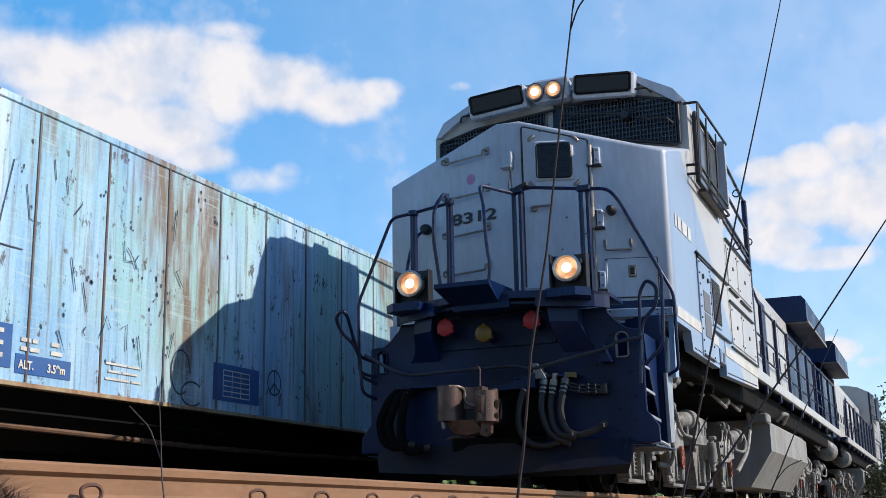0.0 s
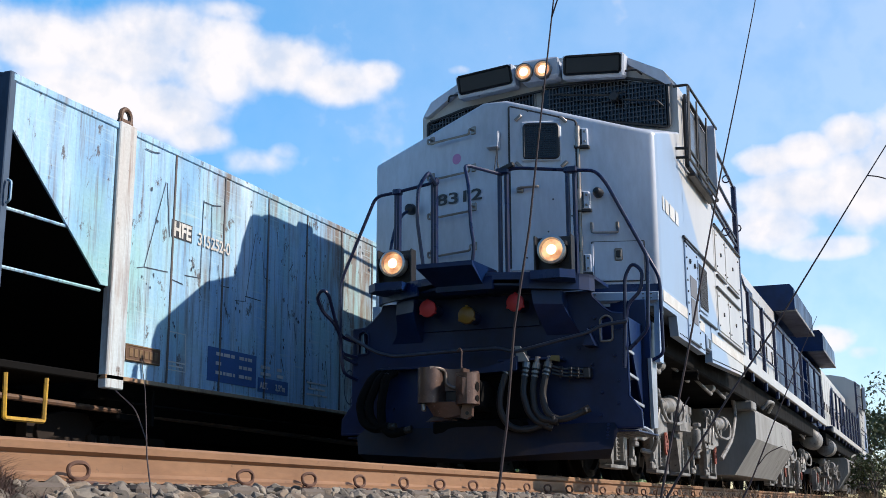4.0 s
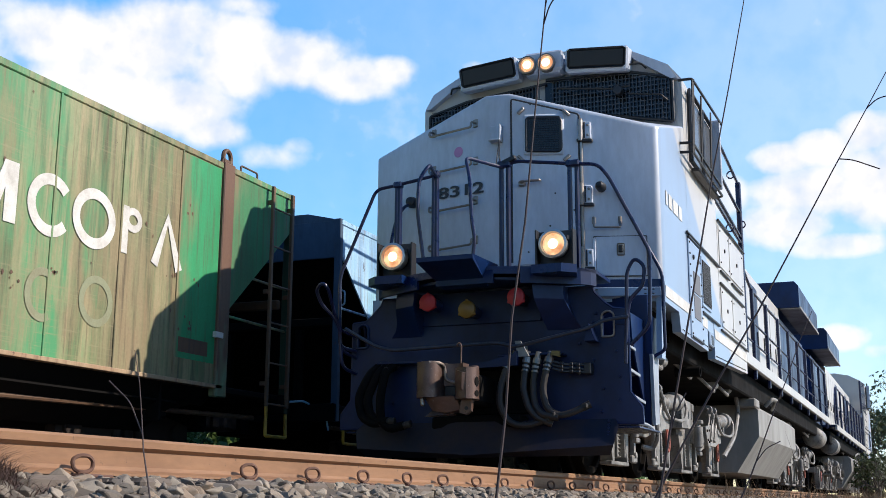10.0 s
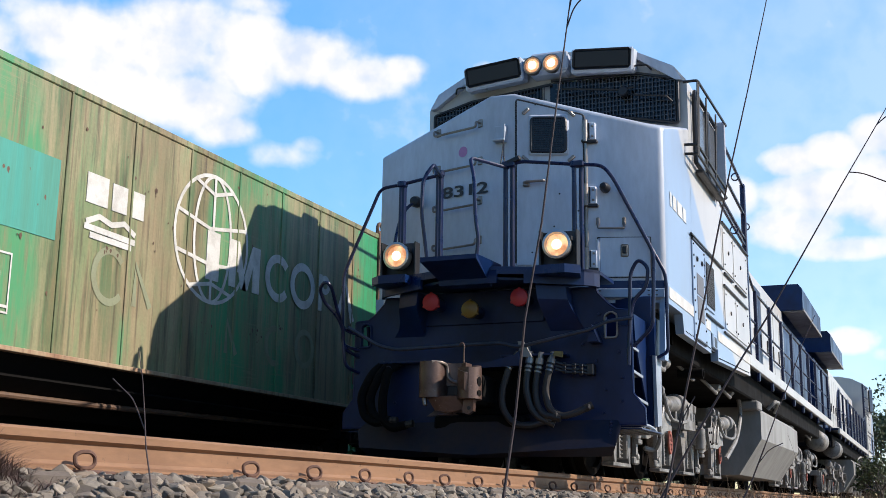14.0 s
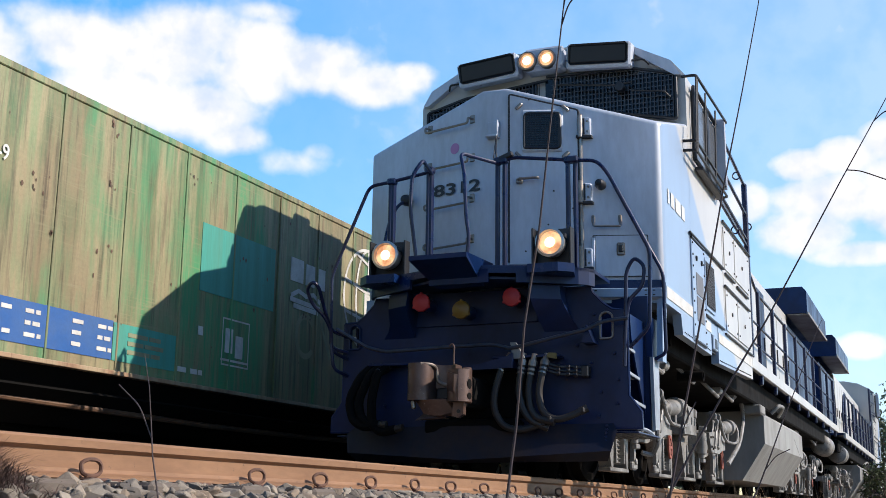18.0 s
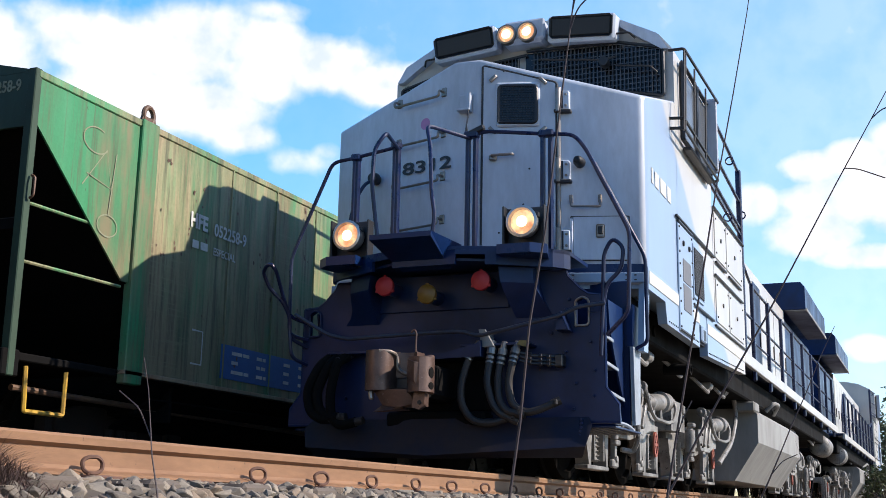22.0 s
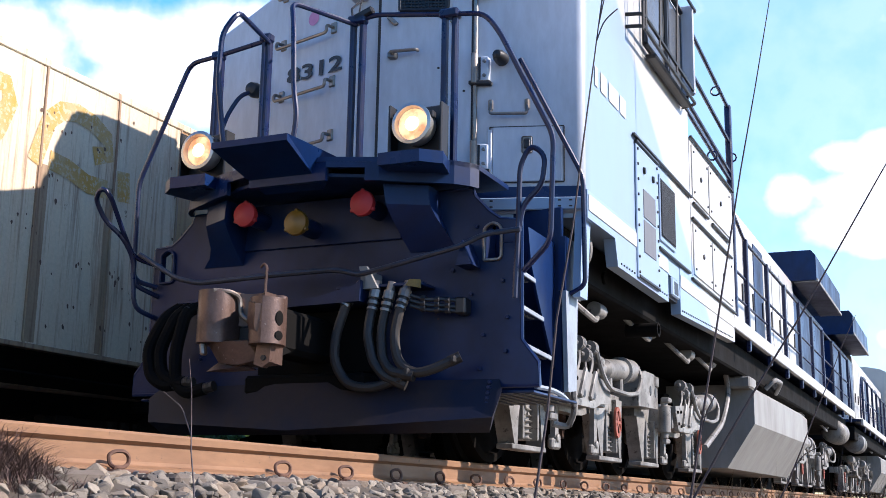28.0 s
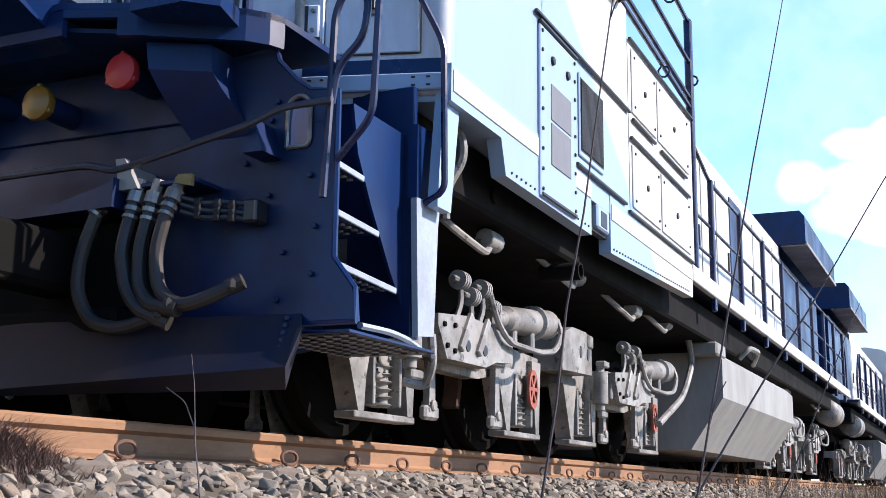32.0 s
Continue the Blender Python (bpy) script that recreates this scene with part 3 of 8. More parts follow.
# trees and bushes
def tree(name, x, y, height, spread, leaves, material, seed, label, lean=0.0):
    r = random.Random(seed)
    top = tagged(new(name), label, "tree" if name == "tree" else "bush")
    z0 = ground_height(x)
    top.location = (x, y, z0 - 0.05)
    wood, ends = Shape(), []

    def grow(p, d, length, rad, level):
        q = p + d * length
        mid = p.lerp(q, 0.5) + Vector((r.uniform(-1, 1), r.uniform(-1, 1), 0)) * length * 0.06
        n = 6
        for a, b, ra, rb in ((p, mid, rad, rad * 0.8), (mid, q, rad * 0.8, rad * 0.6)):
            dd = (b - a).normalized()
            u = dd.orthogonal().normalized()
            w = dd.cross(u)
            k0 = len(wood.v)
            for c, rr in ((a, ra), (b, rb)):
                wood.v += [tuple(c + rr * (math.cos(2 * math.pi * k / n) * u + math.sin(2 * math.pi * k / n) * w)) for k in range(n)]
            wood.f += [(k0 + k, k0 + (k + 1) % n, k0 + n + (k + 1) % n, k0 + n + k) for k in range(n)]
        if level == 0:
            ends.append((q, length))
            return
        ends.append((q, length * 0.8))
        for _ in range(r.choice((2, 3, 3))):
            t = Vector((r.gauss(0, 1), r.gauss(0, 1), r.gauss(0.25, 0.7))).normalized()
            grow(p.lerp(q, r.uniform(0.6, 1.0)), (d * 0.75 + t * 0.85).normalized(), length * r.uniform(0.55, 0.82), rad * 0.55, level - 1)
    for k in range(3):
        grow(Vector((r.uniform(-0.3, 0.3) * spread * 0.3, 0, 0)), Vector((r.gauss(lean, 0.25), r.gauss(0, 0.25), 1)).normalized(), height * 0.34, height * 0.022, 4)
    part("trunk", wood, BARK, top, "bare grey trunk and twigs")
    lv, lf = [], []
    for _ in range(leaves):
        c, ln = ends[r.randrange(len(ends))]
        p = c + Vector((r.gauss(0, 1), r.gauss(0, 1), r.gauss(0, 1))) * ln * 0.42
        a, b = Vector((r.gauss(0, 1), r.gauss(0, 1), r.gauss(0, 1))).normalized(), Vector((r.gauss(0, 1), r.gauss(0, 1), r.gauss(0, 1))).normalized()
        size = r.uniform(0.02, 0.055) * height ** 0.5
        b = (b - a * b.dot(a)).normalized() * size * 0.45
        a = a * size
        n = len(lv)
        lv += [tuple(p - a), tuple(p + b), tuple(p + a), tuple(p - b)]
        lf.append((n, n + 1, n + 2, n + 3))
    s = Shape()
    s.v, s.f = lv, lf
    part("crown", s, material, top, "sparse crown of small dull leaves", smooth=False)
    return top


tree("tree", -2.7, 60.0, 7.4, 3.0, 3600, LEAF, 14, "thin half-bare tree behind the locomotives")
tree("bush", -1.72, 41.0, 2.6, 1.6, 1500, LEAF, 17, "low half-bare bush beside the track")
tree("tree", -0.9, 58.0, 6.6, 3.0, 5200, LEAF, 3, "thin roadside tree with sparse dull green leaves")
tree("tree", 1.9, 62.0, 7.2, 3.0, 5200, LEAF, 8, "thin roadside tree with sparse dull green leaves")
tree("bush", -1.1, 44.0, 2.5, 1.6, 2600, LEAF, 12, "low dull green bush beside the track")
for k, (x, y, h, sd) in enumerate(((-12.6, 10.5, 2.6, 21), (-13.6, 13.8, 2.9, 22), (-12.9, 17.5, 2.5, 23), (-14.2, 22.0, 3.0, 24), (-13.2, 27.0, 2.8, 25), (-12.4, 7.4, 2.4, 26))):
    tree("bush", x, y, h, 1.6, 3000, FRESH, sd, "fresh green bush behind the far track")
hedge_rng = random.Random(31)
hv, hf = [], []
for k in range(60000):
    y = hedge_rng.uniform(-6, 60) if k % 3 else hedge_rng.uniform(3, 24)
    h = 1.7 + 0.9 * noise.noise(Vector((y * 0.45, 3.0, 0))) + 0.5 * noise.noise(Vector((y * 1.7, 7.0, 0)))
    h *= 1.0 + 1.5 * max(0.0, min(1.0, (24 - y) / 5))
    x = -14.2 + hedge_rng.gauss(0, 0.8)
    z = ground_height(x) + max(h, 0.5) * hedge_rng.random() ** 0.6 + hedge_rng.gauss(0, 0.08)
    a = Vector((hedge_rng.gauss(0, 1), hedge_rng.gauss(0, 1), hedge_rng.gauss(0, 1))).normalized()
    b = a.orthogonal().normalized() * hedge_rng.uniform(0.035, 0.07)
    a *= hedge_rng.uniform(0.07, 0.15)
    p, n = Vector((x, y, z)), len(hv)
    hv += [tuple(p - a), tuple(p + b), tuple(p + a), tuple(p - b)]
    hf.append((n, n + 1, n + 2, n + 3))
hs = Shape()
hs.v, hs.f = hv, hf
tagged(part("hedge", hs, FRESH, None, smooth=False), "rough green hedge behind the far track", "hedge", kind="stuff")
for k in range(14):
    tree("tree", -30 + 7.0 * k + (k % 3), 150 + 12 * (k % 4), 6 + (k % 5), 4, 1500, LEAF, 40 + k, "distant dull green tree beyond the tracks")


# ---- clouds, far behind everything ----
def cloud_material():
    m = bpy.data.materials.new("cloud")
    m.use_nodes = True
    nt = m.node_tree
    for n in list(nt.nodes):
        nt.nodes.remove(n)
    uv = nt.nodes.new("ShaderNodeUVMap")
    warp = nt.nodes.new("ShaderNodeTexNoise")
    warp.inputs["Scale"].default_value, warp.inputs["Detail"].default_value, warp.inputs["Roughness"].default_value = 0.35, 4, 0.5
    nt.links.new(uv.outputs[0], warp.inputs["Vector"])
    # azimuth and height in degrees, half widths, weight
    puffs = [(-33.2, 20.5, 2.4, 1.5, 0.9), (-36.5, 22.4, 3.0, 1.3, 0.9), (-41.6, 21.3, 3.0, 1.5, 1), (-38.1, 21.1, 3.9, 1.8, 1), (-39.3, 19.2, 4.1, 1.6, 1), (-35.7, 18.7, 3.1, 1.6, 1), (-34.0, 17.6, 1.7, 0.9, 0.9), (-33.0, 21.8, 2.6, 1.6, 0.95), (-30.1, 21.2, 2.9, 1.5, 0.95), (-27.2, 20.4, 2.6, 1.1, 0.95),
             (-25.1, 20.8, 1.5, 0.8, 0.8), (-32.5, 23.5, 2.0, 0.6, 0.5), (-44.1, 22.2, 1.6, 0.8, 0.45), (-31.1, 16.5, 2.0, 0.7, 0.45), (-29.7, 17.1, 0.9, 0.5, 0.42), (-26.8, 16.8, 0.9, 0.4, 0.25), (-20.7, 21.1, 0.7, 0.3, 0.35), (-42.9, 17.5, 4.2, 1.8, 1),
             (-47.2, 19.7, 3.8, 2.7, 0.9), (-48.5, 16.0, 4.9, 2.5, 0.8), (-5.3, 16.0, 1.7, 0.9, 1), (-3.5, 16.3, 1.9, 1.0, 1), (-1.5, 16.9, 1.5, 1.1, 1), (-4.1, 14.4, 3.3, 1.4, 1), (-1.3, 14.4, 2.5, 2.2, 1), (-5.5, 12.9, 2.6, 1.3, 0.9),
             (-3.0, 11.8, 3.0, 0.7, 0.75), (1.7, 15.2, 3.7, 3.0, 1), (-3.2, 7.5, 1.4, 0.7, 0.8), (-1.6, 6.8, 1.0, 0.5, 0.5), (-8.1, 14.4, 1.3, 1.2, 0.75), (-2.8, 22.1, 1.6, 0.7, 0.3)]
    total = None
    for az, el, a, b, w in puffs:
        sub = nt.nodes.new("ShaderNodeVectorMath")
        sub.operation = "SUBTRACT"
        sub.inputs[1].default_value = (az, el, 0)
        nt.links.new(uv.outputs[0], sub.inputs[0])
        mul = nt.nodes.new("ShaderNodeVectorMath")
        mul.operation = "MULTIPLY"
        mul.inputs[1].default_value = (1 / a, 1 / b, 0)
        nt.links.new(sub.outputs[0], mul.inputs[0])
        ln = nt.nodes.new("ShaderNodeVectorMath")
        ln.operation = "LENGTH"
        nt.links.new(mul.outputs[0], ln.inputs[0])
        mr = nt.nodes.new("ShaderNodeMapRange")
        mr.interpolation_type = "SMOOTHSTEP"
        for i, val in ((1, 1.5), (2, 0.25), (3, 0.0), (4, w)):
            mr.inputs[i].default_value = val
        nt.links.new(ln.outputs["Value"], mr.inputs[0])
        if total is None:
            total = mr.outputs[0]
        else:
            mx = nt.nodes.new("ShaderNodeMath")
            mx.operation = "SMOOTH_MAX"
            mx.inputs[2].default_value = 0.15
            nt.links.new(total, mx.inputs[0])
            nt.links.new(mr.outputs[0], mx.inputs[1])
            total = mx.outputs[0]
    off = nt.nodes.new("ShaderNodeMath")
    off.operation = "MULTIPLY_ADD"
    off.inputs[1].default_value, off.inputs[2].default_value = 1.25, -0.64
    curl = nt.nodes.new("ShaderNodeTexNoise")
    curl.inputs["Scale"].default_value, curl.inputs["Detail"].default_value, curl.inputs["Roughness"].default_value = 1.0, 4, 0.5
    nt.links.new(uv.outputs[0], curl.inputs["Vector"])
    blend = nt.nodes.new("ShaderNodeMix")
    blend.inputs[0].default_value = 0.24
    nt.links.new(warp.outputs["Fac"], blend.inputs[2])
    nt.links.new(curl.outputs["Fac"], blend.inputs[3])
    nt.links.new(blend.outputs[0], off.inputs[0])
    add = nt.nodes.new("ShaderNodeMath")
    nt.links.new(total, add.inputs[0])
    nt.links.new(off.outputs[0], add.inputs[1])
    dens = ramp_of(nt, add.outputs[0], [(0.06, 0.0), (0.30, 0.30), (0.60, 0.82), (0.95, 1.0)])
    veil = nt.nodes.new("ShaderNodeSeparateXYZ")
    nt.links.new(uv.outputs[0], veil.inputs[0])
    vh = nt.nodes.new("ShaderNodeMapRange")
    for i, val in ((1, -42.0), (2, 2.0), (3, 0.0), (4, 0.36)):
        vh.inputs[i].default_value = val
    nt.links.new(veil.outputs[0], vh.inputs[0])
    mxv = nt.nodes.new("ShaderNodeMath")
    mxv.operation = "MAXIMUM"
    nt.links.new(dens, mxv.inputs[0])
    nt.links.new(vh.outputs[0], mxv.inputs[1])
    dens = mxv.outputs[0]
    shade = ramp_of(nt, blend.outputs[0], [(0.36, (0.74, 0.82, 0.92)), (0.56, (1.0, 1.0, 1.0))])
    em = nt.nodes.new("ShaderNodeEmission")
    em.inputs[1].default_value = 0.72
    nt.links.new(shade, em.inputs[0])
    tr = nt.nodes.new("ShaderNodeBsdfTransparent")
    mx = nt.nodes.new("ShaderNodeMixShader")
    nt.links.new(dens, mx.inputs[0])
    nt.links.new(tr.outputs[0], mx.inputs[1])
    nt.links.new(em.outputs[0], mx.inputs[2])
    out = nt.nodes.new("ShaderNodeOutputMaterial")
    air = nt.nodes.new("ShaderNodeEmission")
    air.inputs[0].default_value, air.inputs[1].default_value = (0.10, 0.55, 1.0, 1), 0.27
    both = nt.nodes.new("ShaderNodeAddShader")
    nt.links.new(tr.outputs[0], both.inputs[0])
    nt.links.new(air.outputs[0], both.inputs[1])
    nt.links.new(both.outputs[0], mx.inputs[1])
    nt.links.new(mx.outputs[0], out.inputs[0])
    return m


CLOUD = cloud_material()
azs, els, cv, cuv = [-70 + 2.5 * i for i in range(45)], [1.0 + 2 * i for i in range(20)], [], []
for el in els:
    for az in azs:
        a, e = radians(az), radians(el)
        cv.append((2200 * math.sin(a) * math.cos(e), 2200 * math.cos(a) * math.cos(e), 2200 * math.sin(e)))
        cuv.append((az, el))
cs = Shape()
na = len(azs)
cs.add(cv, [(j * na + i, j * na + i + 1, (j + 1) * na + i + 1, (j + 1) * na + i) for j in range(len(els) - 1) for i in range(na - 1)])
cme = cs.mesh("clouds", CLOUD)
layer = cme.uv_layers.new(name="UVMap")
for lp in cme.loops:
    layer.data[lp.index].uv = cuv[lp.vertex_index]
clouds = tagged(part("backdrop", cme, CLOUD, None), "bright white cumulus clouds in a blue sky", "clouds", kind="structure")
clouds.visible_shadow = False


# ---- the locomotive ----
# Its own space: x across the track, y back from the coupler's face, z up from the railhead.
BOARD = plain("black_number_board", (0.006, 0.006, 0.007), 0.5)
AXLES = (2.48, 4.50, 5.83, 7.85, 14.6, 16.62, 17.95, 19.97)
RADIUS = 0.48
WHEELSETS = []
CHEEK = worn("faded_pale_blue_paint", (0.29, 0.335, 0.385), (0.13, 0.14, 0.16), 0.45, 0, 0.6, 3.0)
RUSTY_RED = worn("faded_red_paint", (0.30, 0.07, 0.04), (0.10, 0.06, 0.05), 0.6, 0, 0.8, 9.0)
KEPT = {}


def shared(name, build, material):
    """A mesh that is built once and used by every alike part."""
    if name not in KEPT:
        s = Shape()
        build(s)
        KEPT[name] = s.mesh(name, material)
    return KEPT[name]


def wheelset(parent, y, radius, gauge, where):
    def build(s):
        for d in (-1, 1):
            x = d * gauge / 2
            prof = [(-0.075, radius - 0.12), (-0.075, radius + 0.028), (-0.045, radius + 0.03), (-0.03, radius), (0.065, radius - 0.004),
                    (0.07, radius - 0.06), (0.03, radius - 0.075), (0.02, radius * 0.42), (0.07, radius * 0.34), (0.08, 0.12), (0.09, 0.02)]
            s.lathe([(x + d * h, r) for h, r in prof], (0, 0, 0), "x", 32)
        s.cyl((0, 0, 0), 0.085, -gauge / 2 - 0.28, gauge / 2 + 0.28, "x", 14)
    ob = part("wheelset", shared("wheelset_%d" % round(radius * 1000), build, WHEEL), WHEEL, parent, "near-black steel wheels on an axle, shade in their colour", pose(0, y, radius))
    WHEELSETS.append((ob, y, radius, where))
    return ob


def bogie(parent, y0, y1):
    """A two-axle bogie; its frame is the part, the rest hangs on it."""
    mid, h = (y0 + y1) / 2, (y1 - y0) / 2

    def frame_shape(s):
        side = [(-h - 0.40, 0.50), (-h - 0.40, 0.66), (-h + 0.20, 0.68), (-0.2, 0.74), (0.2, 0.74), (h - 0.20, 0.68), (h + 0.40, 0.66), (h + 0.40, 0.50), (h - 0.40, 0.47), (0.3, 0.42), (-0.3, 0.42), (-h + 0.40, 0.47)]
        for x in (0.76, -0.86):
            s.prism(side, "x", x, x + 0.10)
        for y in (-h - 0.36, 0.0, h + 0.30):
            s.box(-0.80, 0.80, y, y + 0.12, 0.52, 0.66)

    def pedestal(s):
        # two tapered legs joined by a bottom tie, with the box guide ribs inside
        s.prism([(-0.48, 0.53), (-0.16, 0.53), (-0.23, 0.30), (-0.245, 0.12), (-0.305, 0.12)], "x", -0.06, 0.06)
        s.prism([(0.17, 0.62), (0.35, 0.62), (0.31, 0.12), (0.25, 0.12)], "x", -0.06, 0.06)
        s.box(-0.06, 0.06, -0.34, 0.34, 0.085, 0.122, 0.006)
        for y in (-0.285, 0.28):
            s.cyl((0.0, y, 0), 0.026, 0.115, 0.165, "z", 8, 0.004)
        s.box(-0.02, 0.075, -0.175, -0.15, 0.16, 0.50, 0.005).box(-0.02, 0.075, 0.12, 0.145, 0.16, 0.52, 0.005)

    def journal(s):
        s.block(Matrix.Identity(4), 0.16, 0.25, 0.27, 0.02).cyl((0, 0, 0), 0.115, 0.06, 0.10, "x", 18).cyl((0, 0, 0), 0.05, 0.10, 0.12, "x", 10)
        for a in range(6):
            s.cyl((0, 0.09 * math.cos(a * math.pi / 3), 0.09 * math.sin(a * math.pi / 3)), 0.015, 0.09, 0.115, "x", 6, 0.003)

    def spring(s):
        s.lathe([(0.04 * k + q, r) for k in range(6) for q, r in ((0.0, 0.045), (0.012, 0.07), (0.024, 0.045))], (0, 0, 0), "z", 14)

    def cylinder(s):
        s.lathe([(-0.55, 0.02), (-0.52, 0.05), (-0.40, 0.055), (-0.36, 0.085), (0.14, 0.090), (0.15, 0.115), (0.19, 0.115), (0.20, 0.095), (0.44, 0.10), (0.50, 0.085), (0.52, 0.02)], (0, 0, 0), "y", 22)
        s.box(-0.05, 0.05, -0.30, -0.24, -0.16, 0.02, 0.01).box(-0.05, 0.05, 0.02, 0.08, -0.20, 0.02, 0.01)

    def box_cap(s):
        s.prism([(-0.36, -0.02), (-0.36, 0.16), (-0.30, 0.26), (-0.12, 0.315), (0.20, 0.315), (0.34, 0.28), (0.35, 0.0)], "x", -0.12, 0.10)
        s.box(0.06, 0.115, 0.24, 0.35, 0.20, 0.30, 0.01)

    def damper(s):
        s.lathe([(-0.20, 0.02), (-0.19, 0.035), (-0.15, 0.035), (-0.14, 0.06), (0.10, 0.06), (0.11, 0.035), (0.17, 0.03), (0.18, 0.005)], (0, 0, 0), "z", 14)
        s.block(pose(0.02, 0.0, 0.16), 0.08, 0.12, 0.05, 0.01).block(pose(0.0, 0.05, -0.22), 0.05, 0.14, 0.05, 0.01)

    def hanger(s):
        s.prism([(-0.03, 0.0), (0.03, 0.0), (0.04, -0.36), (-0.04, -0.36)], "x", -0.02, 0.02)
        s.block(pose(0, 0, -0.40), 0.05, 0.18, 0.08, 0.015).cyl((0, 0, 0.0), 0.045, -0.04, 0.04, "x", 12).cyl((0, 0, -0.36), 0.032, -0.04, 0.04, "x", 10)

    def shoe(s):
        s.prism([(-0.05, -0.16), (0.0, -0.17), (0.05, 0.0), (0.0, 0.17), (-0.05, 0.16), (-0.01, 0.0)], "x", -0.05, 0.05)

    def valve(s):
        for k in range(3):
            s.lathe([(-0.012 + 0.03 * k, 0.03), (-0.012 + 0.03 * k, 0.055), (0.006 + 0.03 * k, 0.055), (0.006 + 0.03 * k, 0.03)], (0, 0, 0), "y", 14)
        s.tube([(0, 0.03, -0.02), (0.01, 0.03, -0.12), (0.0, -0.02, -0.22)], 0.016, 6).cyl((0, 0.03, 0), 0.02, -0.10, 0.02, "y", 8)

    def pipe(s):
        s.tube([(0, -0.62, 0.22), (0.02, -0.55, 0.06), (0.03, -0.38, -0.05), (0.05, 0.10, -0.06), (0.05, 0.42, -0.02), (0.04, 0.58, 0.12), (0.0, 0.60, 0.22)], 0.019, 7, 0.09)

    def slanted(s):
        s.block(pose(0, 0, 0, -35), 0.03, 0.05, 0.26, 0.006).block(pose(-0.04, 0.03, 0, -35), 0.05, 0.012, 0.24, 0.003)

    def rose(s):
        s.lathe([(0.0, 0.115), (0.02, 0.115), (0.02, 0.085), (0.0, 0.085)], (0, 0, 0), "x", 18)
        for a in (35, -35, 90):
            s.block(pose(0.010, 0, 0, a), 0.018, 0.025, 0.19, 0.003)
    for d in (-1, 1):
        turn = pose(0, 0, 0, 0, 0, 0 if d > 0 else 180)
        if d < 0:
            fr = part("bogie", shared("bogie_%d" % round((y1 - y0) * 100), frame_shape, BOGIE), BOGIE, parent, "dusty light grey two-axle bogie frame", pose(0, mid, 0))
        for y, o in ((y0 - mid, -1), (y1 - mid, 1)):
            part("pedestal", shared("pedestal", pedestal, BOGIE), BOGIE, fr, "tapered pale axle guard", Matrix.Translation((d * 0.84, y, 0)))
            part("axle_box", shared("axle_box", journal, BOGIE), BOGIE, fr, "", Matrix.Translation((d * 0.76, y, 0.42)) @ turn)
            for e in (-0.07, 0.07):
                part("spring", shared("box_spring", spring, BOGIE), BOGIE, fr, "", Matrix.Translation((d * 0.82, y + e, 0.16)))
            part("brake_hanger", shared("brake_hanger", hanger, BOGIE), BOGIE, fr, "", Matrix.Translation((d * 0.90, y - o * 0.52, 0.56)) @ turn)
            part("brake_shoe", shared("brake_shoe", shoe, IRON), IRON, fr, "rusty brake shoe", Matrix.Translation((d * 0.60, y - o * 0.51, 0.42)) @ pose(0, 0, 0, 0, 0, 0 if o > 0 else 180))
        part("brake_cylinder", shared("brake_cylinder", cylinder, BOGIE), BOGIE, fr, "pale grey brake cylinder", Matrix.Translation((d * 1.05, y0 - mid + 1.62, 0.81)) @ pose(0, 0, 0, 5))
        part("axle_box_cap", shared("axle_box_cap", box_cap, BOGIE), BOGIE, fr, "rounded box casting with two holes", Matrix.Translation((d * 0.92, y0 - mid - 0.49, 0.61)) @ turn)
        for yy in (-0.42, -0.24):
            part("cap_hole", Shape().lathe([(0.0, 0.03), (d * 0.004, 0.028), (d * 0.005, 0.002)], (0, 0, 0), "x", 12), BLACK, fr, "", Matrix.Translation((d * (1.021 if d > 0 else 1.041), y0 - mid + yy, 0.76)) @ Matrix.Diagonal((1, 1, 1.6, 1)))
        part("damper", shared("damper", damper, BOGIE), BOGIE, fr, "upright damper", Matrix.Translation((d * 1.06, y0 - mid - 0.06, 0.54)))
        plate = [(0.15, 0.66), (0.15, 0.60), (0.27, 0.43), (0.82, 0.435), (0.98, 0.48), (1.25, 0.50), (1.25, 0.66), (0.58, 0.70)]
        part("side_plate", Shape().prism([(y0 - mid + p, q) for p, q in plate], "x", min(d * 1.08, d * 1.12), max(d * 1.08, d * 1.12)), BOGIE, fr, "thick pale side plate with slanted brackets")
        part("plate_web", Shape().box(min(d * 0.84, d * 1.085), max(d * 0.84, d * 1.085), y0 - mid + 0.20, y0 - mid + 1.22, 0.47, 0.52, 0.008).box(min(d * 0.84, d * 1.085), max(d * 0.84, d * 1.085), y0 - mid + 0.16, y0 - mid + 0.20, 0.45, 0.66, 0.008), BOGIE, fr)
        for yy in (0.50, 0.75):
            part("slanted_bracket", shared("slanted_bracket", slanted, BOGIE), BOGIE, fr, "", Matrix.Translation((d * 1.13, y0 - mid + yy, 0.60)))
            part("plate_hole", Shape().lathe([(0.0, 0.035), (d * 0.004, 0.033), (d * 0.005, 0.002)], (d * 1.121, y0 - mid + yy + 0.05, 0.53), "x", 12), BLACK, fr)
        for p, q in ((0.22, 0.61), (0.26, 0.50), (0.36, 0.62), (0.36, 0.48)):
            part("plate_bolt", Shape().cyl((0, y0 - mid + p, q), 0.016, min(d * 1.115, d * 1.135), max(d * 1.115, d * 1.135), "x", 6, 0.003), SOOT_SHADE, fr)
        for yy, zz in ((0.45, 0.89), (0.77, 0.89), (0.60, 0.82), (0.92, 0.80)):
            part("brake_valve", shared("brake_valve", valve, BOGIE), BOGIE, fr, "", Matrix.Translation((d * 1.10, y0 - mid + yy, zz)))
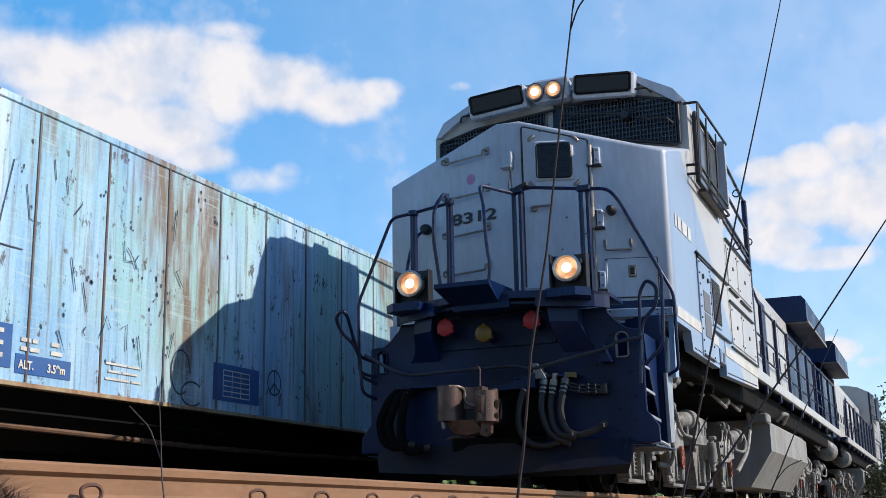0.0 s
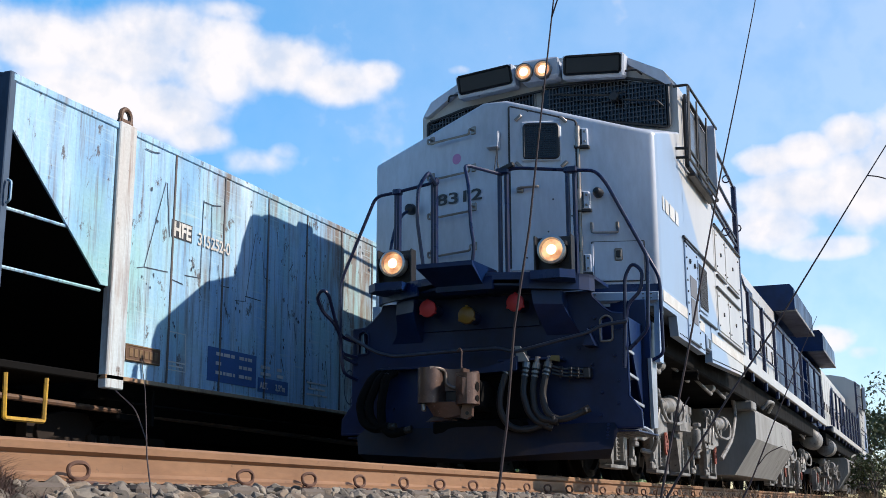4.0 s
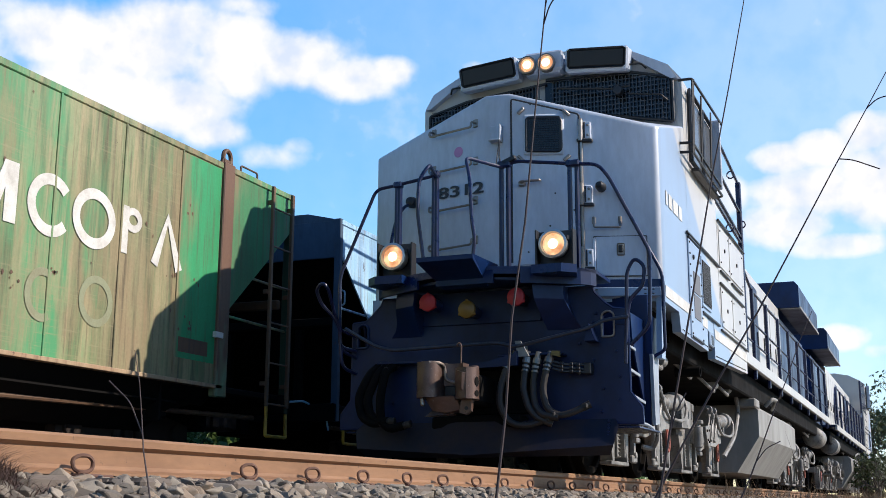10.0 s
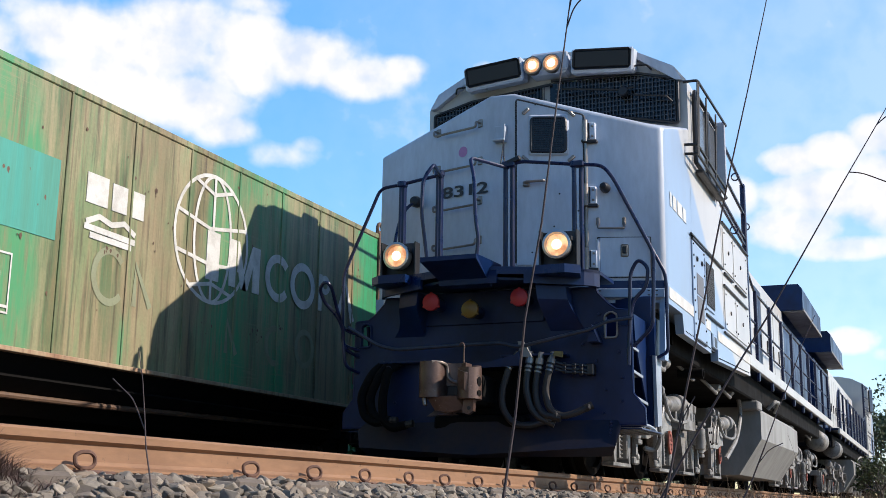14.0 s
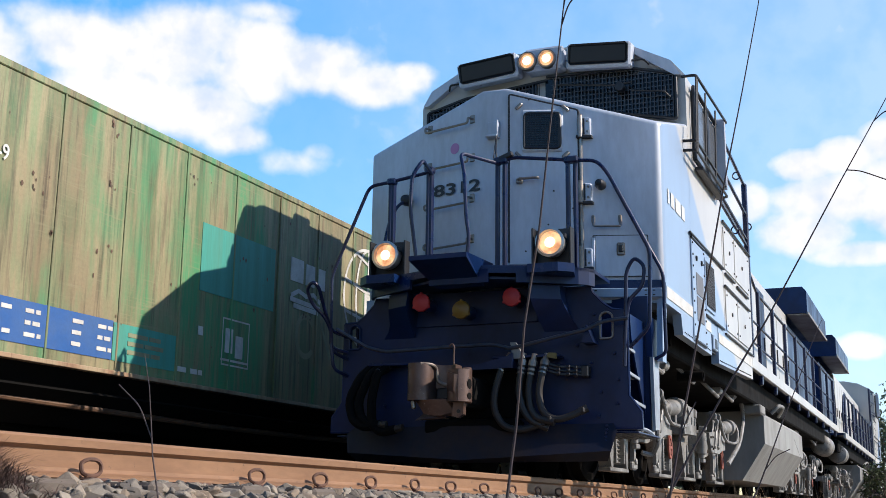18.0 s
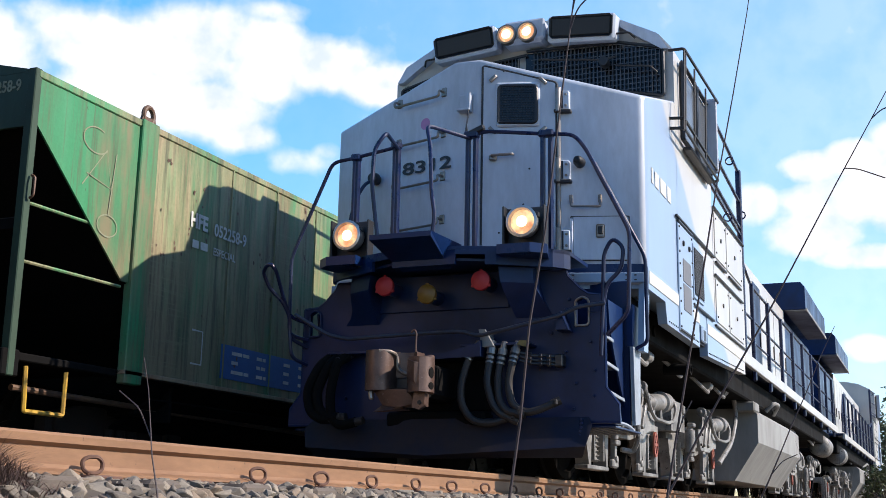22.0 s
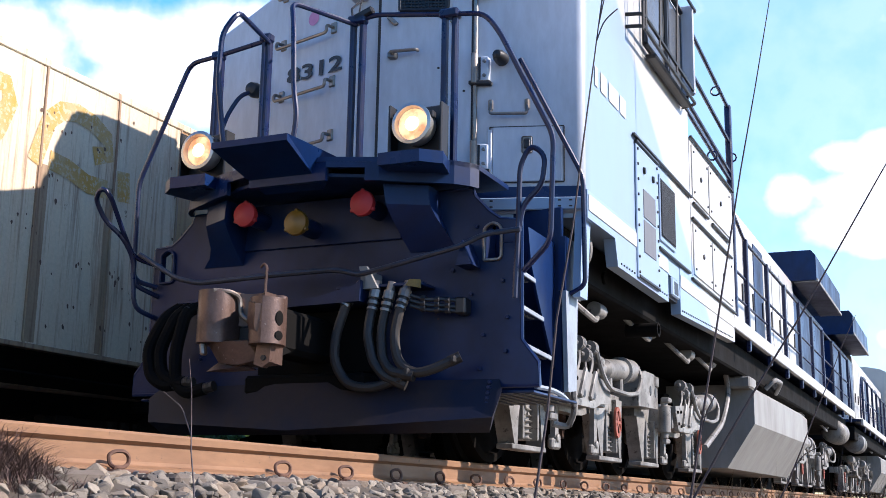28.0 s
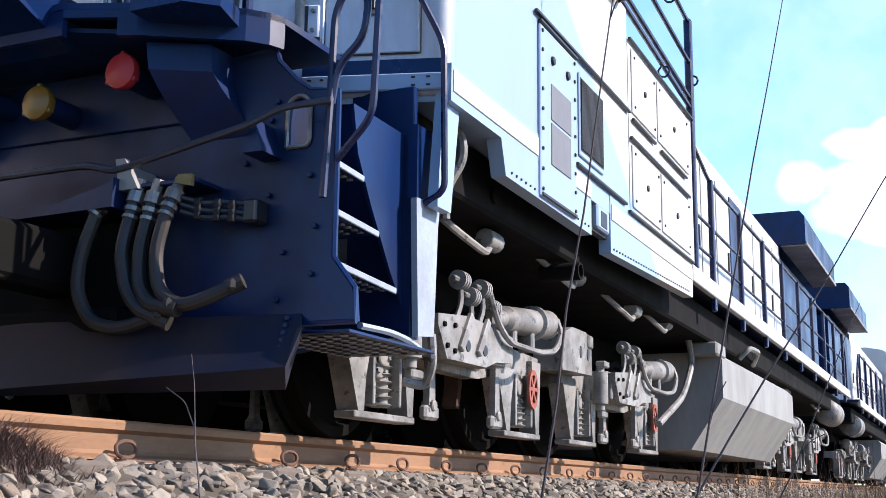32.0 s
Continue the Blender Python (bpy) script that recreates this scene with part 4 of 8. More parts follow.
        part("cap_ring", shared("cap_ring_%d" % d, rose, RUSTY_RED), RUSTY_RED, fr, "faded red spoked ring on the axle guard", Matrix.Translation((d * 0.915, y1 - mid + 0.12, 0.42)) @ turn @ Matrix.Diagonal((1, 0.8, 1.15, 1)))
        part("air_pipe", shared("air_pipe", pipe, BOGIE), BOGIE, fr, "", Matrix.Translation((d * 1.13, y0 - mid + 1.46, 0.66)) @ (turn if d > 0 else Matrix.Identity(4)))
        part("cover_plate", Shape().box(min(d * 0.86, d * 0.885), max(d * 0.86, d * 0.885), -0.62, 0.30, 0.47, 0.64, 0.015), BOGIE, fr)
    return fr


def glazed_grid(s, x0, x1, z0, z1, step, y, r=0.006):
    """Bars of a wire guard across a window."""
    n = max(int((x1 - x0) / step), 1)
    for i in range(n + 1):
        x = x0 + (x1 - x0) * i / n
        s.box(x - r, x + r, y - r, y + r, z0, z1, 0)
    n = max(int((z1 - z0) / step), 1)
    for i in range(n + 1):
        z = z0 + (z1 - z0) * i / n
        s.box(x0, x1, y - r, y + r, z - r, z + r, 0)


def ditch_lamp(parent, x):
    box = Shape()
    box.box(x - 0.17, x + 0.17, 0.86, 0.90, 1.72, 2.07, 0.01)
    box.box(x - 0.17, x - 0.15, 0.76, 0.9, 1.72, 2.07, 0.006).box(x + 0.15, x + 0.17, 0.80, 0.9, 1.72, 2.07, 0.006)
    lamp = part("ditch_light", box, BLACK, parent, "lit round ditch light before a square dark blue plate")
    part("housing", Shape().lathe([(0.10, 0.05), (0.05, 0.115), (-0.03, 0.125), (-0.06, 0.128), (-0.065, 0.108), (-0.03, 0.10)], (x, 0.79, 1.93), "y", 24), CHROME, lamp, "pale metal lamp housing")
    part("lens", Shape().lathe([(-0.03, 0.098), (-0.038, 0.085), (-0.046, 0.05), (-0.048, 0.002)], (x, 0.79, 1.93), "y", 24), GLOW, lamp, "glowing warm lens")
    part("bulb", Shape().lathe([(-0.049, 0.046), (-0.054, 0.03), (-0.056, 0.002)], (x, 0.79, 1.93), "y", 16), CORE, lamp)
    d = 1 if x > 0 else -1
    c = d * 0.78
    plan = [(c - d * 0.17, 1.0), (c - d * 0.17, 0.64), (c + d * 0.10, 0.64), (c + d * 0.21, 0.74), (c + d * 0.13, 1.05)]
    part("shelf", Shape().prism(plan if d > 0 else plan[::-1], "z", 1.66, 1.735), BLUE, lamp)
    s = Shape()
    for a in (0.4, 2.7):
        s.block(pose(x + 0.13 * math.cos(a), 0.77, 1.93 + 0.13 * math.sin(a)), 0.03, 0.05, 0.04, 0.004)
    part("clamp", s, BLACK, lamp)
    return lamp


def locomotive():
    top = tagged(new("locomotive"), "pale grey and dark blue diesel locomotive with lit headlights", "locomotive")
    # nose: plan corners from one side round the front to the other
    plan = [(-1.49, 1.92, 3.27), (-0.12, 1.50, 3.65), (0.12, 1.50, 3.645), (1.47, 1.894, 3.27)]
    s = Shape()
    v = []
    for x, y, z in plan:
        v += [(x, y, 1.60), (x, y, z)]
    v += [(1.50, 1.96, 1.60), (1.50, 1.96, 3.29), (1.50, 3.22, 1.60), (1.50, 3.22, 3.66), (-1.50, 3.22, 1.60), (-1.50, 3.22, 3.66), (-0.12, 3.22, 4.0), (0.12, 3.22, 4.0)]
    s.add(v, [(0, 2, 3, 1), (2, 4, 5, 3), (4, 6, 7, 5), (6, 8, 9, 7), (8, 10, 11, 9), (12, 0, 1, 13), (1, 3, 14, 13), (3, 5, 15, 14), (5, 7, 9, 11, 15), (0, 12, 10, 8, 6, 4, 2)])
    bm = bmesh.new()
    me = s.mesh("nose", GREY)
    bm.from_mesh(me)
    bmesh.ops.recalc_face_normals(bm, faces=bm.faces)
    sharp = [e for e in bm.edges if len(e.link_faces) == 2 and e.calc_face_angle() > 0.3]
    bmesh.ops.bevel(bm, geom=sharp, offset=0.035, segments=3, profile=0.6, affect="EDGES")
    bm.to_mesh(me)
    bm.free()
    me.polygons.foreach_set("use_smooth", [True] * len(me.polygons))
    me.set_sharp_from_angle(angle=radians(40))
    me.materials.append(SIDE)
    for pg in me.polygons:
        pg.material_index = int(abs(pg.normal.x) > 0.93)
    nose = part("nose", me, GREY, top, "pale grey faceted short nose with scuffed paint")
    def swept(sh):
        """Lean a piece that was laid out across the nose back into its swept right face."""
        sh.v = [(x, y - 0.022 + 0.292 * max(x - 0.12, 0.0), z) for x, y, z in sh.v]
        return sh
    # the door in the nose, its window, hinges and handle
    d = Shape().prism([(0.16, 1.93), (0.765, 1.93), (0.765, 3.40), (0.16, 3.57)], "y", 1.505, 1.53)
    door = part("nose_door", swept(d), GREY, top, "pale grey nose door with a small guarded window")
    gap = plain("door_seal", (0.035, 0.036, 0.04), 0.8)
    part("door_seal", swept(Shape().tube([(0.15, 1.513, 1.95), (0.15, 1.513, 3.58), (0.775, 1.513, 3.405), (0.775, 1.513, 1.95)], 0.012, 6, 0.03)), gap, door)
    part("window_frame", swept(Shape().box(0.27, 0.64, 1.48, 1.51, 3.0, 3.41, 0.03)), GREY, door)
    part("window_seal", swept(Shape().tube([(0.30, 1.478, 3.04), (0.30, 1.478, 3.375), (0.615, 1.478, 3.37), (0.615, 1.478, 3.03), (0.30, 1.478, 3.04)], 0.016, 6, 0.04)), BLACK, door)
    part("window_pane", swept(Shape().box(0.30, 0.61, 1.472, 1.482, 3.03, 3.38, 0.02)), GLASS, door, "dark square window pane")
    s = Shape()
    glazed_grid(s, 0.31, 0.605, 3.035, 3.375, 0.022, 1.468, 0.0025)
    tagged(part("window_guard", swept(s), BLACK, door), kind="stuff")
    for x, z in ((0.245, 2.97), (0.665, 2.965), (0.245, 3.45), (0.665, 3.42)):
        part("window_clamp", swept(Shape().block(pose(x, 1.490, z, 0, 45 if (x - 0.45) * (z - 3.2) > 0 else -45), 0.08, 0.03, 0.03, 0.006)), STEEL, door)
    for z in (3.235, 2.60, 1.98):
        h = part("hinge", swept(Shape().box(0.775, 0.885, 1.485, 1.53, z - 0.085, z + 0.085, 0.006)), GREY, door)
        part("hinge_barrel", swept(Shape().cyl((0.795, 1.482, z), 0.022, -0.11, 0.11, "z", 10)), STEEL, h)
        part("hinge_gap", swept(Shape().box(0.82, 0.835, 1.482, 1.486, z - 0.08, z + 0.08, 0)), gap, h)
        for e in (-0.05, 0.05):
            part("hinge_bolt", swept(Shape().cyl((0.86, 0, z + e), 0.012, 1.472, 1.486, "y", 6, 0.002)), STEEL, h)
        part("hinge_foot", swept(Shape().box(0.76, 0.90, 1.47, 1.53, z - 0.115, z - 0.088, 0.004)), gap, h)
    part("door_handle", swept(Shape().tube([(0.25, 1.50, 2.725), (0.25, 1.45, 2.73), (0.42, 1.45, 2.74), (0.42, 1.48, 2.745)], 0.013, 8, 0.02).box(0.22, 0.28, 1.47, 1.51, 2.69, 2.745, 0.01)), STEEL, door)
    part("hinge_rod", swept(Shape().cyl((0.795, 1.50, 0), 0.014, 1.92, 3.36, "z", 8)), STEEL, door)
    for x, z in ((0.33, 3.52), (0.55, 2.62), (0.50, 2.30), (0.72, 2.45), (0.30, 2.05)):
        part("paint_chip", swept(Shape().cyl((x, 0, z), 0.009, 1.500, 1.506, "y", 6, 0.001)), BLACK, door)
    # the left panel's plane: from the corner to the door
    fx, fy = Vector((1.37, -0.42)).normalized()
    lm = Matrix(((fx, 0, fy, 0), (fy, 0, -fx, 0), (0, 1, 0, 0), (0, 0, 0, 1)))

    def on_left(x, out=0.0):
        return Vector((x, 1.92 - (x + 1.49) * 0.42 / 1.37, 0)) + Vector((fy, -fx, 0)) * out
    lettering("road_number", "8312", 0.158, BLACK, top, Matrix.Translation(on_left(-0.69, 0.012) + Vector((0, 0, 2.69))) @ lm @ pose(0, 0, 0, 0, 0, -2), 1.85, 0.003, "bold black road number")
    for z in (3.37, 2.985, 2.585, 2.19):
        a, b = on_left(-0.745), on_left(-0.235)
        o = Vector((fy, -fx, 0)) * 0.075
        lift, drop = Vector((0, 0, z + 0.02)), Vector((0, 0, z - 0.035))
        s = Shape().tube([a + lift, a + o + lift, a + o + drop, b + o + drop, b + o + lift, b + lift], 0.012, 8, 0.03)
        for p in (a, b):
            s.block(Matrix.Translation(p + lift) @ lm, 0.06, 0.085, 0.024, 0.008)
        part("step_rung", s, STEEL, top, "pale steel rung on the nose")
    s = Shape()
    n = 26
    c = on_left(-0.44, 0.004) + Vector((0, 0, 3.135))
    s.add([c + lm.to_3x3() @ Vector((0.055 * math.cos(2 * math.pi * k / n), 0.055 * math.sin(2 * math.pi * k / n), 0)) for k in range(n)], [tuple(range(n))])
    part("emblem", s, plain("faded_pink_emblem", (0.5, 0.22, 0.42), 0.5), top, "small round faded pink emblem")
    part("lamp_bracket", Shape().box(-0.06, 0.06, 1.40, 1.505, 3.15, 3.17, 0.004).box(-0.06, 0.06, 1.475, 1.502, 3.16, 3.32, 0.004).box(0.045, 0.06, 1.42, 1.50, 3.16, 3.32, 0.004), GREY, top)
    part("bracket_chain", Shape().tube([(0.055, 1.41, 3.16), (0.05, 1.38, 3.02), (0.04, 1.36, 2.88)], 0.006, 6, 0.02), BLACK, top)
    part("step_light", Shape().lathe([(0.0, 0.05), (-0.05, 0.06), (-0.10, 0.045), (-0.11, 0.01)], on_left(-0.985, 0.02) + Vector((0, 0, 2.695)), "y", 14), BLACK, top)
    # fittings on the right panel
    def on_right(x, out=0.0):
        return Vector((x, 1.50 + (x - 0.12) * 0.292, 0)) + Vector((0.28, -0.96, 0)) * out
    s = Shape().tube([on_right(0.89) + Vector((0, 0, 2.38)), on_right(0.89, 0.06) + Vector((0, 0, 2.27)), on_right(1.125, 0.06) + Vector((0, 0, 2.265)), on_right(1.125) + Vector((0, 0, 2.37))], 0.011, 8, 0.02)
    for x in (0.89, 1.125):
        s.block(Matrix.Translation(on_right(x, 0.01) + Vector((0, 0, 2.345))), 0.03, 0.03, 0.075, 0.006)
    part("grab_iron", s, STEEL, top)
    part("socket", Shape().lathe([(0.0, 0.05), (-0.07, 0.045), (-0.11, 0.03), (-0.12, 0.005)], on_right(0.965, 0.02) + Vector((0, 0, 2.665)), "y", 12), BLACK, top)
    rm = Matrix(((0.96, 0, 0.28, 0), (0.28, 0, -0.96, 0), (0, 1, 0, 0), (0, 0, 0, 1)))
    part("locker_door", Shape().block(Matrix.Translation(on_right(1.125, 0.005) + Vector((0, 0, 2.0))) @ rm, 0.46, 0.38, 0.014, 0.004), GREY, top, "flush pale grey locker door")
    part("locker_seal", Shape().tube([on_right(x, 0.008) + Vector((0, 0, z)) for x, z in ((0.885, 2.19), (0.885, 1.805), (1.36, 1.805), (1.36, 2.19), (0.885, 2.19))], 0.005, 5, 0.01), gap, top)
    part("locker_hinge", Shape().block(Matrix.Translation(on_right(0.885, 0.015) + Vector((0, 0, 2.0))) @ rm, 0.03, 0.34, 0.02, 0.006), GREY, top)
    part("locker_latch", Shape().block(Matrix.Translation(on_right(1.125, 0.016) + Vector((0, 0, 2.06))) @ rm, 0.075, 0.12, 0.012, 0.01), STEEL, top)
    part("latch_slot", Shape().block(Matrix.Translation(on_right(1.125, 0.024) + Vector((0, 0, 2.065))) @ rm, 0.045, 0.07, 0.012, 0.008), BLACK, top)
    part("foot_rail", Shape().block(Matrix.Translation(on_right(1.135, 0.012) + Vector((0, 0, 1.655))) @ rm, 0.70, 0.085, 0.03, 0.006), SIDE, top, "pale riveted rail along the nose's foot")
    part("nose_band", Shape().block(Matrix.Translation(on_right(1.135, 0.006) + Vector((0, 0, 1.737))) @ rm, 0.70, 0.075, 0.012, 0.002), BLUE, top, "dark blue band along the nose's foot")
    for x in (0.84, 0.90, 1.33, 1.40):
        for z in (1.635, 1.675):
            part("rail_rivet", Shape().block(Matrix.Translation(on_right(x, 0.029) + Vector((0, 0, z))) @ rm, 0.022, 0.010, 0.006, 0.002), BLACK, top)
    # cab
    roof = [(-1.50, 1.60), (-1.50, 4.20), (-1.36, 4.38), (-0.95, 4.60), (-0.45, 4.70), (0.45, 4.70), (0.95, 4.60), (1.36, 4.38), (1.50, 4.20), (1.50, 1.60)]
    part("cab", Shape().prism(roof, "y", 3.20, 5.10), SIDE, top, "pale grey driver's cab with chamfered roof edges")
    part("roof_edge", Shape().prism([(-1.46, 4.19), (-1.36, 4.36), (-0.95, 4.58), (0.95, 4.58), (1.36, 4.36), (1.46, 4.19), (1.40, 4.19), (0.93, 4.52), (-0.93, 4.52), (-1.40, 4.19)], "y", 3.12, 3.22), GREY, top)
    ws = Shape().prism([(-0.02, 4.02), (1.40, 3.72), (1.40, 4.20), (0.95, 4.31), (-0.02, 4.34)], "y", 3.165, 3.21)
    wsr = part("windscreen", ws, GLASS, top, "dark windscreen behind a wire guard")
    wl = part("windscreen", Shape().prism([(-0.12, 4.02), (-0.12, 4.31), (-0.95, 4.22), (-1.42, 4.10), (-1.42, 3.72)], "y", 3.165, 3.21), GLASS, top, "dark windscreen behind a wire guard")
    for d, w in ((1, wsr), (-1, wl)):
        s = Shape()
        for k in range(34):
            x = 0.08 + 1.30 * k / 33
            s.box(d * x - 0.004, d * x + 0.004, 3.13, 3.14, 4.0 - 0.20 * x, min(4.335, 4.36 - 0.15 * max(x - 0.7, 0) / 0.6) - (0.0 if d > 0 else 0.03 + 0.06 * x), 0)
        for z in [3.76 + 0.055 * k for k in range(10)]:
            x0 = max(0.05, (4.0 - z) / 0.20) if z < 4.0 else 0.05
            if x0 < 1.36 and (d > 0 or z < 4.16):
                s.add([(d * x0, 3.133, z - 0.004), (d * 1.38, 3.133, z - 0.004), (d * 1.38, 3.133, z + 0.004), (d * x0, 3.133, z + 0.004)], [(0, 1, 2, 3)])
        tagged(part("wire_guard", s, MESH, w, "fine dark wire guard"), kind="stuff")
        part("window_frame", Shape().tube([(d * 0.0, 3.14, 4.02), (d * 1.41, 3.14, 3.71), (d * 1.41, 3.14, 4.21 if d > 0 else 4.11), (d * 0.95, 3.14, 4.33 if d > 0 else 4.23), (d * 0.0, 3.14, 4.36 if d > 0 else 4.32)], 0.018, 6, 0.03), BLACK, w)
        part("wiper", Shape().tube([(d * 0.15, 3.06, 4.22), (d * 0.80, 3.03, 4.12), (d * 0.95, 3.10, 4.16)], 0.012, 6, 0.02).cyl((d * 0.84, 3.06, 4.10), 0.05, -0.05, 0.06, "y", 12), BLACK, w)
        part("wiper_arm", Shape().tube([(d * 0.95, 3.08, 4.06), (d * 1.30, 3.06, 4.00), (d * 1.36, 3.1, 3.94)], 0.01, 6, 0.02), BLACK, w)
        # number boards, tilted up
        nb = Shape().block(pose(d * 0.63, 3.06, 4.475, 8, d * 5), 0.70, 0.20, 0.27, 0.02)
        board = part("number_board", nb, GREY, top, "black number board in a grey case on the cab roof")
        part("board_face", Shape().block(pose(d * 0.63, 2.957, 4.475, 8, d * 5), 0.655, 0.02, 0.225, 0.03), BOARD, board)
        part("roof_grab", Shape().tube([(d * 0.45, 3.10, 4.37), (d * 0.46, 3.04, 4.385), (d * 1.10, 3.04, 4.375), (d * 1.14, 3.12, 4.34)], 0.011, 6, 0.03), BLACK, top)
    hl = part("headlight_case", Shape().box(-0.22, 0.22, 3.0, 3.24, 4.40, 4.66, 0.03).box(-0.20, 0.24, 2.98, 3.02, 4.42, 4.64, 0.02), GREY, top, "twin headlight case on the cab roof")
    for x in (-0.16, 0.06):
        part("reflector", Shape().lathe([(0.03, 0.102), (-0.04, 0.105), (-0.045, 0.09), (-0.01, 0.07)], (x, 2.98, 4.50), "y", 20), STEEL, hl)
        part("lens", Shape().lathe([(-0.02, 0.092), (-0.03, 0.06), (-0.035, 0.002)], (x, 2.98, 4.50), "y", 20), GLOW, hl, "glowing warm lens")
        part("bulb", Shape().lathe([(-0.037, 0.05), (-0.05, 0.03), (-0.054, 0.002)], (x, 2.98, 4.50), "y", 14), CORE, hl)
    for d in (1, -1):
        part("roof_vent", Shape().box(d * 1.22 - 0.11, d * 1.22 + 0.11, 3.9, 4.3, 4.42, 4.50, 0.03), GREY, top)
    part("horn", Shape().lathe([(-0.12, 0.05), (0.0, 0.025), (0.2, 0.02)], (0.0, 3.5, 4.74), "y", 12).lathe([(-0.1, 0.045), (0.0, 0.025), (0.2, 0.02)], (0.13, 3.5, 4.74), "y", 12), BLACK, top)
    # cab side windows with their shades, on both sides
    for d in (1, -1):
        x = d * 1.50
        fr = part("side_window", Shape().box(x - 0.03, x + 0.03, 3.45, 4.85, 3.35, 4.12, 0.02), plain("dusty_side_glass", (0.09, 0.095, 0.10), 0.2), top, "dark cab side window with rails and shades")
        s = Shape()
        for y0, y1 in ((3.40, 4.12), (4.18, 4.90)):
            s.tube([(x + d * 0.04, y0, 3.33), (x + d * 0.04, y1, 3.33), (x + d * 0.04, y1, 4.14), (x + d * 0.04, y0, 4.14), (x + d * 0.04, y0, 3.33)], 0.022, 6, 0.03)
        part("window_frame", s, BLACK, fr)
        part("sun_shade", Shape().box(x + d * 0.03, x + d * 0.15, 4.75, 4.78, 3.34, 4.2, 0.01), GREY, fr)
        if d < 0:
            continue
        s = Shape()
        for z in (3.30, 3.40):
            s.tube([(x, 2.95, z), (x + d * 0.13, 2.98, z), (x + d * 0.13, 4.85, z - 0.02), (x, 4.9, z - 0.02)], 0.015, 6, 0.04)
        for y in (2.98, 3.05, 3.5, 4.1):
            s.tube([(x + d * 0.13, y, 3.28), (x + d * 0.15, y, 4.08)], 0.011, 6, 0)
        s.tube([(x, 2.98, 4.1), (x + d * 0.15, 2.98, 4.1), (x + d * 0.15, 4.88, 4.18), (x, 4.9, 4.2)], 0.015, 6, 0.04)
        part("window_rail", s, BLACK, fr)
        part("arm_rest", Shape().box(x + d * 0.01, x + d * 0.10, 3.5, 4.8, 3.24, 3.28, 0.01), BLACK, fr)
    # body side below the cab and the equipment box behind it
    for d in (1, -1):
        x0, x1 = (1.42, 1.505) if d > 0 else (-1.505, -1.42)
        skirt = Shape().prism([(1.90, 1.56), (2.55, 1.56), (2.62, 1.37), (4.14, 1.36), (4.14, 1.75), (1.90, 1.75)], "x", x0, x1)
        part("side_skirt", skirt, SIDE, top)
        part("side_skirt", Shape().prism([(4.58, 1.325), (7.12, 1.41), (7.12, 1.75), (4.58, 1.75)], "x", x0, x1), SIDE, top)
        part("skirt_recess", Shape().box(min(x0, x1) + 0.01, max(x0, x1) - 0.03, 4.12, 4.60, 1.42, 1.75, 0), BLACK, top)
        part("box_latch", Shape().box(min(d * 1.45, d * 1.51), max(d * 1.45, d * 1.51), 4.27, 4.54, 1.44, 1.60, 0.012), SIDE, top)
        part("latch_hole", Shape().box(min(d * 1.505, d * 1.513), max(d * 1.505, d * 1.513), 4.34, 4.48, 1.46, 1.57, 0.006), BLACK, top)
        part("skirt_leg", Shape().prism([(1.90, 1.57), (2.08, 1.57), (1.99, 1.03), (1.84, 1.03), (1.84, 1.10)], "x", min(d * 1.42, d * 1.47), max(d * 1.42, d * 1.47)), SIDE, top, "pale tapered leg of the side skirt")
        for ya, yb, z in ((1.92, 3.12, 1.612), (3.80, 4.13, 1.60), (4.60, 7.1, 1.56)):
            part("stripe", Shape().box(min(d * 1.5052, d * 1.512), max(d * 1.5052, d * 1.512), ya, yb, z, z + 0.11, 0.002), WHITE, top, "white stripe along the sill")
        part("equipment_box", Shape().prism([(5.12, 1.75), (7.25, 1.75), (7.25, 3.07), (5.12, 3.07)], "x", min(d * 0.92, d * 1.50), max(d * 0.92, d * 1.50)), SIDE, top, "pale equipment box behind the cab")
        # access panels
        for y, w, z0, z1 in ((5.20, 0.72, 2.51, 3.02), (5.98, 1.10, 2.51, 3.02), (5.18, 0.82, 1.78, 2.26), (6.06, 1.02, 1.78, 2.26)):
            p = part("access_panel", Shape().box(d * 1.50, d * 1.512, y, y + w, z0, z1, 0.004), SIDE, top)
            pin = shared("panel_bolt", lambda q: q.cyl((0, 0, 0), 0.012, -0.009, 0.009, "x", 6, 0.002), BLACK)
            for a in (0.06, w - 0.06):
                for b in (z0 + 0.06, z1 - 0.06):
                    part("bolt", pin, BLACK, p, "", pose(d * 1.513, y + a, b))
            part("panel_latch", Shape().cyl((0, y + w / 2, (z0 + z1) / 2), 0.026, min(d * 1.51, d * 1.525), max(d * 1.51, d * 1.525), "x", 8, 0.003), BLACK, p)
        s = Shape()
        for ya, yb, z in ((3.06, 5.08, 2.478), (3.13, 3.82, 2.444), (3.815, 4.95, 1.752), (5.04, 7.14, 1.720), (5.18, 5.85, 2.452), (6.05, 6.95, 2.445), (5.12, 7.06, 2.296), (5.12, 7.25, 3.07), (3.15, 3.78, 1.40)):
            s.box(min(d * 1.505, d * 1.53), max(d * 1.505, d * 1.53), ya, yb, z - 0.011, z + 0.011, 0.004)
        part("drip_rail", s, BLACK, top)
        dr = part("louvre_door", Shape().box(d * 1.50, d * 1.52, 3.13, 3.79, 1.385, 2.425, 0.006), SIDE, top, "pale louvred access door")
